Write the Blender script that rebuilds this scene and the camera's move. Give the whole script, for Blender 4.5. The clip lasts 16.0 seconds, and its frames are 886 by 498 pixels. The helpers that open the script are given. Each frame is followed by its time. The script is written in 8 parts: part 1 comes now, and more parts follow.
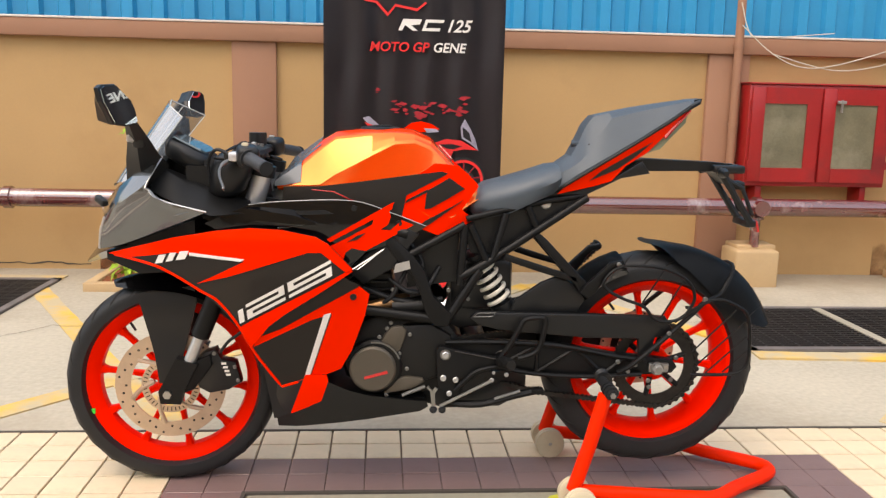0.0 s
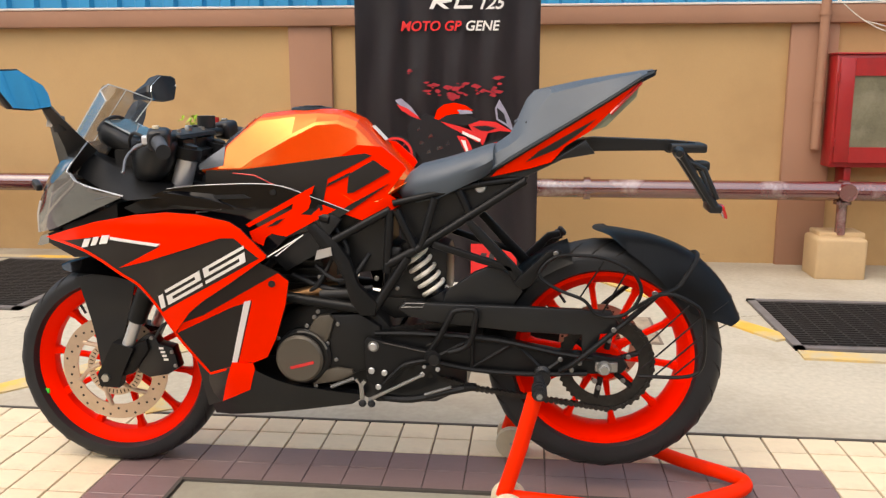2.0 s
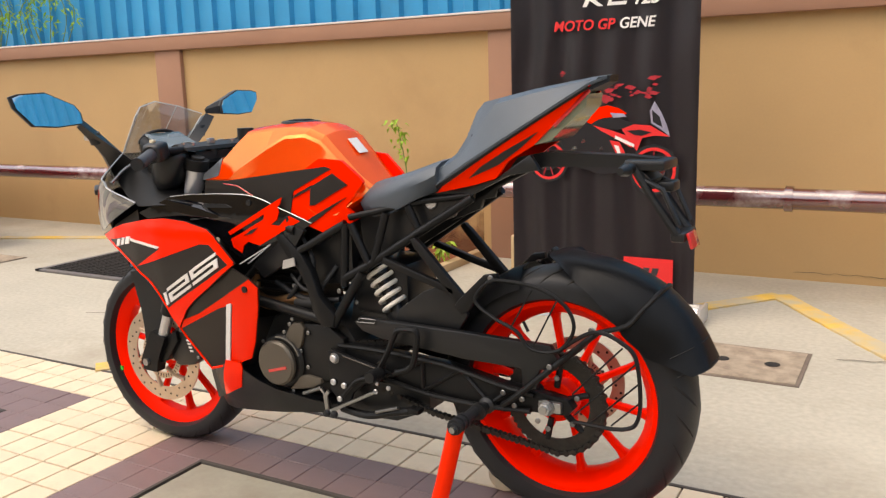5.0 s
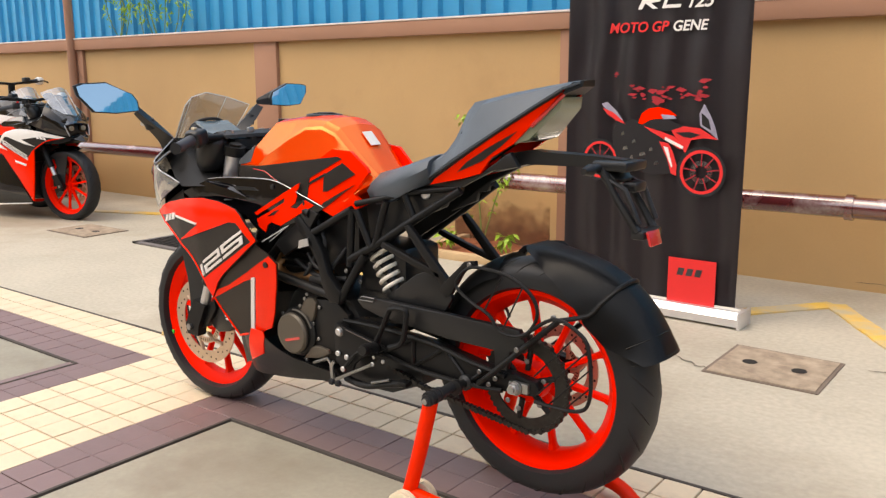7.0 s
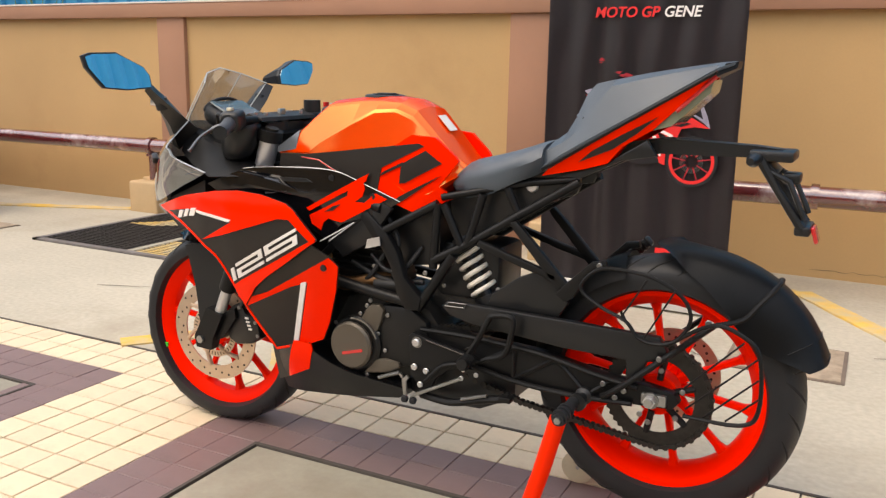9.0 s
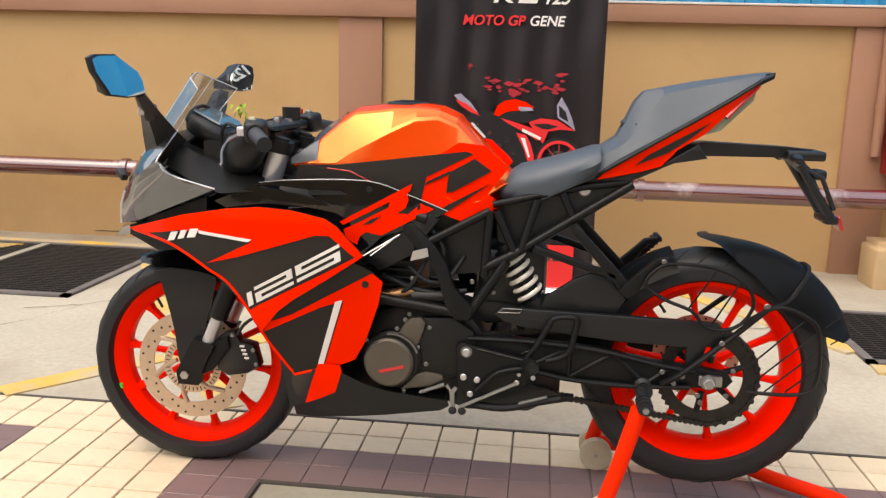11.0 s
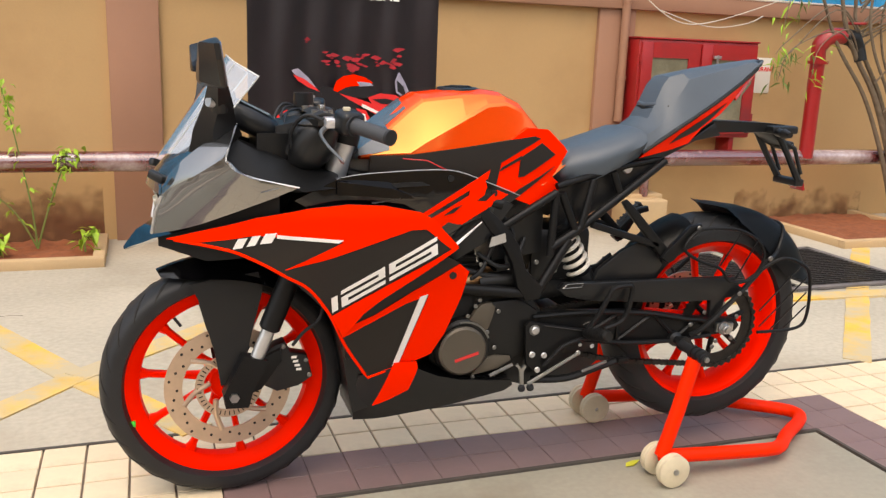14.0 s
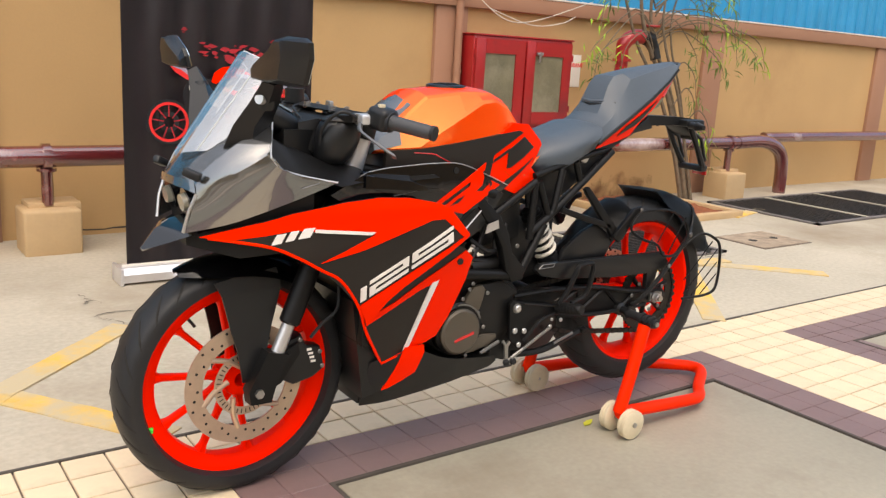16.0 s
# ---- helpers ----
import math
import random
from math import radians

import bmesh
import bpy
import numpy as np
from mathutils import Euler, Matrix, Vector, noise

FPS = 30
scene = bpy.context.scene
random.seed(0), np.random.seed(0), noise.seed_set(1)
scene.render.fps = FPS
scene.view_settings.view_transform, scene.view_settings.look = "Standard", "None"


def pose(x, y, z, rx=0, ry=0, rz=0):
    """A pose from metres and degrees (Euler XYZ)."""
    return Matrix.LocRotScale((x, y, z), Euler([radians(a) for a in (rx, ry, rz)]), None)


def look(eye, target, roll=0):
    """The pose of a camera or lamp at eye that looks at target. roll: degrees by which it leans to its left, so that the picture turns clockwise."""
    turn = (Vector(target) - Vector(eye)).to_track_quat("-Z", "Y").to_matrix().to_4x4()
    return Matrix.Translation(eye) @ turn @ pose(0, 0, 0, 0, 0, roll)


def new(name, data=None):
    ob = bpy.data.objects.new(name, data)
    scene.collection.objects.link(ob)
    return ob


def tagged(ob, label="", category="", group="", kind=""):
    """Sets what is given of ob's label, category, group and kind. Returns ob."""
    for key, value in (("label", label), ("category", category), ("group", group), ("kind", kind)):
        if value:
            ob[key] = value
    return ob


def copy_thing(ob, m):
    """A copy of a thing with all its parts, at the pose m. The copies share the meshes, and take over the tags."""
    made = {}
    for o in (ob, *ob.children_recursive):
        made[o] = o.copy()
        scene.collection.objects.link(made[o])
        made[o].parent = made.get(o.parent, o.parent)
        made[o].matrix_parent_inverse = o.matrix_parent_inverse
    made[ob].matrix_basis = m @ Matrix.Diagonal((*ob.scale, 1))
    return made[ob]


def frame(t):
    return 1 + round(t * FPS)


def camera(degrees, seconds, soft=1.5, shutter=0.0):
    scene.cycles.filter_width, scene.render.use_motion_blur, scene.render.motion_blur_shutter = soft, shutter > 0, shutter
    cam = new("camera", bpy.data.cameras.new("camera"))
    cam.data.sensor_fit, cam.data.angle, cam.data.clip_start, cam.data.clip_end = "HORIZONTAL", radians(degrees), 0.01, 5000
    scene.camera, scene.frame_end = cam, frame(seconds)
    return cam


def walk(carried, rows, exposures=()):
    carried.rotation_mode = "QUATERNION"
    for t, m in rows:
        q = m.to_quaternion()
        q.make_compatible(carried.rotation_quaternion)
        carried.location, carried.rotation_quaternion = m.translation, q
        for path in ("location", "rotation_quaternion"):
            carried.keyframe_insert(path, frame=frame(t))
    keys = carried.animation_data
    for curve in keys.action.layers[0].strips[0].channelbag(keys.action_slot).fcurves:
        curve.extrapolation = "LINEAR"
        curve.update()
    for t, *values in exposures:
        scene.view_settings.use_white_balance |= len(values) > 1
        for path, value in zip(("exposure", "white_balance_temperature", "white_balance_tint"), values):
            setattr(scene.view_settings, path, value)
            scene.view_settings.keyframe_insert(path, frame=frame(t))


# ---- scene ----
cam = camera(54.9, 16.0, soft=1.35)
PATH = [
    (0, (0.022, 0.21, 1.115), (0.169, 2.175, 0.775), 1.3),
    (0.5, (0.132, 0.21, 1.106), (0.238, 2.176, 0.756), 1.0),
    (1, (0.33, 0.185, 1.115), (0.315, 2.154, 0.76), 0.4),
    (1.5, (0.483, 0.253, 1.104), (0.373, 2.22, 0.755), 0.1),
    (2, (0.607, 0.351, 1.103), (0.41, 2.304, 0.724), 0.0),
    (2.5, (0.806, 0.374, 1.119), (0.481, 2.309, 0.731), -0.5),
    (3, (0.971, 0.418, 1.121), (0.45, 2.308, 0.729), -0.3),
    (3.5, (1.059, 0.552, 1.112), (0.416, 2.406, 0.722), 0.5),
    (4, (1.205, 0.644, 1.125), (0.46, 2.458, 0.737), -0.9),
    (4.5, (1.401, 0.701, 1.13), (0.492, 2.439, 0.739), -1.1),
    (4.7, (1.453, 0.717, 1.129), (0.522, 2.445, 0.743), -1.4),
    (6.8, (1.923, 0.797, 1.119), (0.731, 2.36, 0.75), 0.2),
    (7, (1.893, 0.76, 1.141), (0.71, 2.325, 0.753), -0.2),
    (7.5, (1.75, 0.655, 1.14), (0.57, 2.223, 0.753), -0.0),
    (8, (1.583, 0.594, 1.131), (0.534, 2.253, 0.75), 0.8),
    (8.5, (1.384, 0.63, 1.122), (0.374, 2.313, 0.738), -0.2),
    (9, (1.204, 0.641, 1.112), (0.326, 2.39, 0.699), 1.1),
    (9.2, (1.098, 0.625, 1.112), (0.312, 2.418, 0.704), 1.6),
    (11.3, (0.295, 0.356, 1.105), (0.147, 2.31, 0.703), 1.8),
    (11.5, (0.244, 0.327, 1.12), (0.148, 2.281, 0.705), 2.1),
    (12, (0.043, 0.351, 1.126), (0.116, 2.306, 0.711), 2.4),
    (12.5, (-0.181, 0.42, 1.127), (0.039, 2.363, 0.706), 1.4),
    (13, (-0.362, 0.39, 1.142), (0.001, 2.31, 0.715), 2.3),
    (13.5, (-0.594, 0.501, 1.132), (-0.074, 2.383, 0.701), 2.1),
    (14, (-0.75, 0.548, 1.123), (-0.096, 2.385, 0.678), 2.1),
    (14.5, (-0.895, 0.532, 1.127), (-0.086, 2.306, 0.681), 2.9),
    (15, (-1.075, 0.659, 1.135), (-0.068, 2.329, 0.691), 3.7),
    (15.5, (-1.224, 0.741, 1.123), (-0.143, 2.364, 0.679), 3.4),
    (16, (-1.369, 0.719, 1.12), (-0.215, 2.292, 0.677), 3.3),
]
walk(cam, [(t, look(eye, target, roll)) for t, eye, target, roll in PATH], [(0.0, 0.81, 7100, 9), (16.0, 0.81, 7100, 9)])

# ---- light ----
world = bpy.data.worlds.new("world")
scene.world = world
world.use_nodes = True
wn, wl = world.node_tree.nodes, world.node_tree.links
sky = wn.new("ShaderNodeTexSky")
sky.sky_type, sky.sun_disc = "NISHITA", False
sky.sun_elevation, sky.sun_rotation = radians(60), radians(-144)
sky.dust_density = 4.0
wn["Background"].inputs["Strength"].default_value = 0.15
wl.new(sky.outputs["Color"], wn["Background"].inputs["Color"])
sun = new("sun", bpy.data.lights.new("sun", "SUN"))
sun.data.energy, sun.data.angle, sun.data.color = 0.92, radians(146), (1.0, 0.95, 0.88)
sun.matrix_world = look((-2.4, -0.7, 7.2), (0, 2.6, 0))


# ---- materials ----
def mat(name, base, rough=0.5, metal=0.0, coat=0.0, var=0.12, scale=9.0, bump=0.0, fine=90.0, alpha=1.0, random=0.0, trans=0.0, stain=None, stain_at=0.62, spec=0.5, coat_ior=1.5, coat_rough=0.04, ior=1.5, tint=None, grain=0.35):
    """A painted, moulded or bare surface: broad and fine unevenness of colour, gloss and relief."""
    m = bpy.data.materials.new(name)
    m.use_nodes = True
    n, l = m.node_tree.nodes, m.node_tree.links
    b = n["Principled BSDF"]
    co = n.new("ShaderNodeTexCoord")
    big, small = n.new("ShaderNodeTexNoise"), n.new("ShaderNodeTexNoise")
    big.inputs["Scale"].default_value, big.inputs["Detail"].default_value = scale, 5
    small.inputs["Scale"].default_value, small.inputs["Detail"].default_value = fine, 3
    for t in (big, small):
        l.new(co.outputs["Object"], t.inputs["Vector"])
    mix = n.new("ShaderNodeMix")
    mix.data_type, mix.blend_type = "RGBA", "MIX"
    mix.inputs["A"].default_value = (*[c * (1 - var) for c in base], 1)
    mix.inputs["B"].default_value = (*[min(1, c * (1 + var)) for c in base], 1)
    add = n.new("ShaderNodeMath")
    add.operation = "MULTIPLY_ADD"
    l.new(small.outputs["Fac"], add.inputs[0])
    add.inputs[1].default_value = grain
    l.new(big.outputs["Fac"], add.inputs[2])
    last = add.outputs[0]
    if random:
        info, r = n.new("ShaderNodeObjectInfo"), n.new("ShaderNodeMath")
        r.operation, r.inputs[1].default_value = "MULTIPLY_ADD", random
        l.new(info.outputs["Random"], r.inputs[0])
        l.new(last, r.inputs[2])
        last = r.outputs[0]
    ramp = n.new("ShaderNodeMapRange")
    ramp.inputs["From Min"].default_value, ramp.inputs["From Max"].default_value = 0.35, 0.65 + grain + random
    l.new(last, ramp.inputs["Value"])
    l.new(ramp.outputs["Result"], mix.inputs["Factor"])
    colour = mix.outputs["Result"]
    if stain:
        sn, sr, sm = n.new("ShaderNodeTexNoise"), n.new("ShaderNodeMapRange"), n.new("ShaderNodeMix")
        sn.inputs["Scale"].default_value, sn.inputs["Detail"].default_value = scale * 0.45, 8
        sn.inputs["Roughness"].default_value = 0.65
        l.new(co.outputs["Object"], sn.inputs["Vector"])
        sr.inputs["From Min"].default_value, sr.inputs["From Max"].default_value = stain_at - 0.08, stain_at + 0.1
        l.new(sn.outputs["Fac"], sr.inputs["Value"])
        sm.data_type = "RGBA"
        sm.inputs["B"].default_value = (*stain, 1)
        l.new(colour, sm.inputs["A"])
        l.new(sr.outputs["Result"], sm.inputs["Factor"])
        colour = sm.outputs["Result"]
    l.new(colour, b.inputs["Base Color"])
    rr = n.new("ShaderNodeMapRange")
    rr.inputs["To Min"].default_value, rr.inputs["To Max"].default_value = max(0.02, rough * 0.85), min(1, rough * 1.2)
    l.new(small.outputs["Fac"], rr.inputs["Value"])
    l.new(rr.outputs["Result"], b.inputs["Roughness"])
    b.inputs["Metallic"].default_value, b.inputs["Coat Weight"].default_value = metal, coat
    b.inputs["Specular IOR Level"].default_value = spec
    b.inputs["Coat Roughness"].default_value, b.inputs["Coat IOR"].default_value = coat_rough, coat_ior
    b.inputs["IOR"].default_value = ior
    if tint:
        b.inputs["Specular Tint"].default_value = (*tint, 1)
    b.inputs["Alpha"].default_value, b.inputs["Transmission Weight"].default_value = alpha, trans
    if bump:
        bp = n.new("ShaderNodeBump")
        bp.inputs["Strength"].default_value, bp.inputs["Distance"].default_value = bump, 0.004
        l.new(last, bp.inputs["Height"])
        l.new(bp.outputs["Normal"], b.inputs["Normal"])
    return m


ORANGE = mat("orange_paint", (1.0, 0.0145, 0.0002), 0.22, spec=0.4, var=0.03, scale=3, tint=(1.0, 0.22, 0.05))
ORANGE_TANK = mat("orange_tank_paint", (1.0, 0.045, 0.0003), 0.12, var=0.04, scale=3, ior=3.3, tint=(1.0, 0.72, 0.22))
ORANGE_WHEEL = mat("orange_wheel_paint", (1.0, 0.010, 0.0006), 0.4, spec=0.2, var=0.05, tint=(1.0, 0.3, 0.15))
ORANGE_STAND = mat("orange_powder_coat", (0.98, 0.024, 0.001), 0.45, coat=0.08, spec=0.08, var=0.08, bump=0.1)
GRAPHITE = mat("graphite_decal", (0.016, 0.013, 0.011), 0.42, coat=0.12, spec=0.3, var=0.1)
GLOSS_BLACK = mat("gloss_black_plastic", (0.004, 0.004, 0.005), 0.08, coat=0.35, var=0.15, coat_ior=1.5)
MATT_BLACK = mat("matt_black_plastic", (0.0068, 0.0074, 0.0084), 0.36, spec=0.48, var=0.2, bump=0.12, fine=320)
FRAME_BLACK = mat("black_powder_coat", (0.005, 0.0052, 0.0056), 0.42, spec=0.27, var=0.2, bump=0.08, fine=240)
CASE_BLACK = mat("black_engine_casting", (0.0055, 0.0055, 0.0055), 0.42, spec=0.4, var=0.25, bump=0.25, fine=300)
CASE_BRONZE = mat("bronze_grey_engine_cover", (0.105, 0.090, 0.070), 0.45, metal=0.45, var=0.1, bump=0.1, fine=300)
RUBBER = mat("tyre_rubber", (0.015, 0.016, 0.018), 0.5, spec=0.35, var=0.25, scale=14, bump=0.2, fine=260)
SEAT_GREY = mat("grey_seat_vinyl", (0.060, 0.078, 0.098), 0.44, spec=0.6, var=0.12, bump=0.25, fine=420)
TRIM_GREY = mat("satin_grey_tank_trim", (0.085, 0.095, 0.108), 0.24, spec=0.9, coat=0.5, var=0.06)
BOLT_STEEL = mat("dull_bolt_steel", (0.24, 0.24, 0.235), 0.35, metal=0.9, var=0.15)
GRIP_GREY = mat("worn_grey_grip_rubber", (0.045, 0.048, 0.054), 0.5, var=0.2, bump=0.4, fine=300)
CHAMPAGNE = mat("champagne_brake_disc", (0.56, 0.43, 0.32), 0.36, metal=0.75, var=0.1, scale=30)
STEEL = mat("bright_steel", (0.42, 0.42, 0.41), 0.3, metal=0.95, var=0.1)
SILVER = mat("silver_fork_tube", (0.60, 0.60, 0.60), 0.34, metal=0.8, var=0.08)
DARK_STEEL = mat("dark_chain_steel", (0.040, 0.037, 0.034), 0.45, metal=0.8, var=0.3, scale=60)
BRONZE = mat("heat_tinted_header", (0.30, 0.17, 0.08), 0.35, metal=0.9, var=0.3)
SPRING_WHITE = mat("ivory_spring_paint", (0.70, 0.66, 0.58), 0.35, coat=0.3, var=0.05)
WHITE_DECAL = mat("white_decal", (0.80, 0.77, 0.73), 0.4, coat=0.2, var=0.05)
RED_PLASTIC = mat("red_plastic", (0.55, 0.02, 0.02), 0.25, coat=0.6, var=0.05)
MASK_GREY = mat("smoke_grey_mask", (0.125, 0.128, 0.128), 0.20, metal=0.7, coat=1.0, var=0.05, fine=14, coat_ior=2.2)
LENS = mat("clear_lamp_lens", (0.55, 0.52, 0.42), 0.06, trans=0.5, var=0.03)
TAIL_LENS = mat("clear_tail_lens", (0.20, 0.22, 0.15), 0.12, coat=0.5, var=0.1)
MIRROR = mat("mirror_silver", (0.62, 0.74, 0.80), 0.02, metal=1.0, var=0.02)
GREEN_TAPE = mat("green_tape", (0.05, 0.7, 0.06), 0.5)
YELLOW_TAPE = mat("yellow_tape", (0.6, 0.6, 0.05), 0.5)
CREAM_PLASTIC = mat("cream_nylon", (0.62, 0.54, 0.38), 0.45, var=0.12, bump=0.1)
SCREEN_EDGE = mat("polished_screen_edge", (0.75, 0.77, 0.76), 0.2, coat=0.5, alpha=0.75, var=0.04)
SCREEN = bpy.data.materials.new("clear_screen")
SCREEN.use_nodes = True
_n, _l = SCREEN.node_tree.nodes, SCREEN.node_tree.links
_t, _g, _m, _f = _n.new("ShaderNodeBsdfTransparent"), _n.new("ShaderNodeBsdfGlossy"), _n.new("ShaderNodeMixShader"), _n.new("ShaderNodeLayerWeight")
_t.inputs["Color"].default_value = (0.86, 0.88, 0.88, 1)
_g.inputs["Roughness"].default_value = 0.05
_f.inputs["Blend"].default_value = 0.5
_p, _q = _n.new("ShaderNodeMath"), _n.new("ShaderNodeMath")
_p.operation, _q.operation = "POWER", "MULTIPLY_ADD"
_p.inputs[1].default_value, _q.inputs[1].default_value, _q.inputs[2].default_value = 2.6, 0.66, 0.34
_l.new(_f.outputs["Facing"], _p.inputs[0]), _l.new(_p.outputs[0], _q.inputs[0])
_d, _m2 = _n.new("ShaderNodeBsdfDiffuse"), _n.new("ShaderNodeMixShader")
_d.inputs["Color"].default_value, _m2.inputs[0].default_value = (0.66, 0.70, 0.73, 1), 0.24
_l.new(_t.outputs[0], _m2.inputs[1]), _l.new(_d.outputs[0], _m2.inputs[2])
_l.new(_q.outputs[0], _m.inputs[0]), _l.new(_m2.outputs[0], _m.inputs[1]), _l.new(_g.outputs[0], _m.inputs[2])
_l.new(_m.outputs[0], _n["Material Output"].inputs["Surface"])

WALL_TAN = mat("tan_wall_paint", (0.490, 0.310, 0.138), 0.8, var=0.09, scale=1.2, bump=0.25, fine=70, stain=(0.41, 0.25, 0.11), stain_at=0.62)
WALL_BROWN = mat("brown_wall_paint", (0.33, 0.170, 0.103), 0.75, var=0.09, scale=2.2, bump=0.25, fine=70, stain=(0.26, 0.13, 0.08), stain_at=0.68)
FLASHING = mat("pale_cap_edge", (0.66, 0.60, 0.54), 0.6, var=0.1)
BLUE_SHEET = mat("blue_coated_sheet", (0.018, 0.26, 0.50), 0.42, var=0.1, scale=2, stain=(0.03, 0.20, 0.36), stain_at=0.64)
CONCRETE = mat("worn_concrete", (0.44, 0.400, 0.318), 0.82, var=0.32, scale=0.9, bump=0.4, fine=42, grain=0.8, stain=(0.29, 0.235, 0.165), stain_at=0.56)
SLAB = mat("smooth_concrete_slab", (0.36, 0.335, 0.262), 0.7, var=0.24, scale=1.8, bump=0.25, fine=55, grain=0.7, stain=(0.24, 0.205, 0.15), stain_at=0.56)
GROUT = mat("dark_joint", (0.20, 0.150, 0.11), 0.9, var=0.2)
TILE_CREAM = mat("cream_tile", (0.75, 0.615, 0.425), 0.5, var=0.12, scale=6, bump=0.15, random=0.5, grain=0.6, fine=60, stain=(0.57, 0.45, 0.30), stain_at=0.62)
TILE_BROWN = mat("brown_tile", (0.21, 0.138, 0.132), 0.45, var=0.16, scale=5, bump=0.15, random=0.3, grain=0.6, fine=60, stain=(0.16, 0.105, 0.10), stain_at=0.6)
YELLOW = mat("yellow_road_paint", (0.72, 0.45, 0.07), 0.75, var=0.2, scale=7, bump=0.2, stain=(0.50, 0.42, 0.27), stain_at=0.47)
IRON = mat("dark_iron_grate", (0.028, 0.026, 0.025), 0.6, metal=0.4, var=0.25, scale=12)
GRATE_EDGE = mat("worn_grate_edge", (0.17, 0.155, 0.15), 0.7, metal=0.2, var=0.3, scale=10)
# near-black that paints the shade inside drains, holes, slots and tyre grooves
HOLLOW_SHADE = mat("hollow_shade_black", (0.012, 0.011, 0.010), 0.9)
# pale patches paint dust and wear together with the pipe's white highlights
PIPE_RED = mat("maroon_pipe_paint", (0.115, 0.014, 0.016), 0.22, coat=1.0, var=0.2, scale=3, coat_ior=2.1, coat_rough=0.16, stain=(0.55, 0.44, 0.42), stain_at=0.61)
BLOCK_TAN = mat("tan_painted_block", (0.50, 0.35, 0.19), 0.85, var=0.1, scale=4, bump=0.4, fine=50)
BOX_RED = mat("red_cabinet_paint", (0.33, 0.011, 0.012), 0.4, coat=0.12, var=0.2, scale=4, stain=(0.20, 0.015, 0.018), stain_at=0.6)
HYDRANT_RED = mat("red_hydrant_paint", (0.33, 0.010, 0.012), 0.32, coat=0.3, var=0.1)
DUSTY_GLASS = mat("dusty_glass", (0.17, 0.155, 0.10), 0.3, var=0.35, scale=7, stain=(0.26, 0.24, 0.17), stain_at=0.58)
BANNER = mat("printed_banner", (0.034, 0.026, 0.030), 0.38, spec=0.6, var=0.2, scale=2)
_n, _l = BANNER.node_tree.nodes, BANNER.node_tree.links
_w, _b, _c = _n.new("ShaderNodeTexWave"), _n.new("ShaderNodeBump"), _n.new("ShaderNodeTexCoord")
_w.bands_direction, _w.wave_profile = "X", "SIN"
_w.inputs["Scale"].default_value, _w.inputs["Distortion"].default_value, _w.inputs["Detail"].default_value, _w.inputs["Detail Scale"].default_value = 1.7, 2.2, 1.0, 0.6
_b.inputs["Strength"].default_value, _b.inputs["Distance"].default_value = 1.0, 0.032
_l.new(_c.outputs["Object"], _w.inputs["Vector"]), _l.new(_w.outputs["Fac"], _b.inputs["Height"])
for node in _n:
    if node.type == "BSDF_PRINCIPLED":
        _l.new(_b.outputs["Normal"], node.inputs["Normal"])
BANNER_RED = mat("banner_red", (0.72, 0.022, 0.022), 0.45, var=0.05)
BANNER_DARK_RED = mat("banner_dark_red", (0.36, 0.015, 0.025), 0.45, var=0.3, scale=30)
PRINT_PALE = mat("banner_pale_lilac", (0.30, 0.28, 0.36), 0.45, var=0.3, scale=20)
PRINT_BLACK = mat("banner_black", (0.010, 0.009, 0.011), 0.4, var=0.2)
ALU = mat("brushed_aluminium", (0.72, 0.72, 0.74), 0.3, metal=0.7, var=0.06)
SOIL = mat("red_soil", (0.24, 0.075, 0.028), 0.95, var=0.35, scale=22, bump=0.8, fine=120)
BARK = mat("grey_bark", (0.16, 0.12, 0.08), 0.9, var=0.3, scale=25, bump=0.6)
LEAF = mat("yellow_green_leaf", (0.30, 0.46, 0.03), 0.5, var=0.35, scale=20)
LEAF_DARK = mat("olive_leaf", (0.14, 0.20, 0.04), 0.55, var=0.35, scale=20)
CABLE = mat("pale_cable", (0.6, 0.55, 0.46), 0.6)
PAPER = mat("white_sign", (0.72, 0.68, 0.60), 0.6, var=0.05)


# ---- building helpers ----
def part(name, bm, material, parent=None, label="", smooth=38):
    me = bpy.data.meshes.new(name)
    bmesh.ops.recalc_face_normals(bm, faces=bm.faces)
    bm.to_mesh(me)
    bm.free()
    if smooth:
        me.shade_smooth()
        me.set_sharp_from_angle(angle=radians(smooth))
    me.materials.append(material)
    ob = new(name, me)
    if parent:
        ob.parent = parent
    if label:
        ob["label"] = label
    return ob


def share(name, ob, parent, m):
    """Another object on the same mesh."""
    o = new(name, ob.data)
    o.parent, o.matrix_basis = parent, m
    return o


def empty(name, label, category, m=None, group=""):
    ob = tagged(new(name), label, category, group)
    if m is not None:
        ob.matrix_basis = m
    return ob


def box(x0, x1, y0, y1, z0, z1, bevel=0.0, bm=None, segs=2):
    bm = bm or bmesh.new()
    r = bmesh.ops.create_cube(bm, size=1, matrix=Matrix.LocRotScale(((x0 + x1) / 2, (y0 + y1) / 2, (z0 + z1) / 2), None, (abs(x1 - x0), abs(y1 - y0), abs(z1 - z0))))
    if bevel:
        edges = {e for v in r["verts"] for e in v.link_edges}
        bmesh.ops.bevel(bm, geom=list(edges), offset=bevel, segments=segs, affect="EDGES", profile=0.5)
    return bm


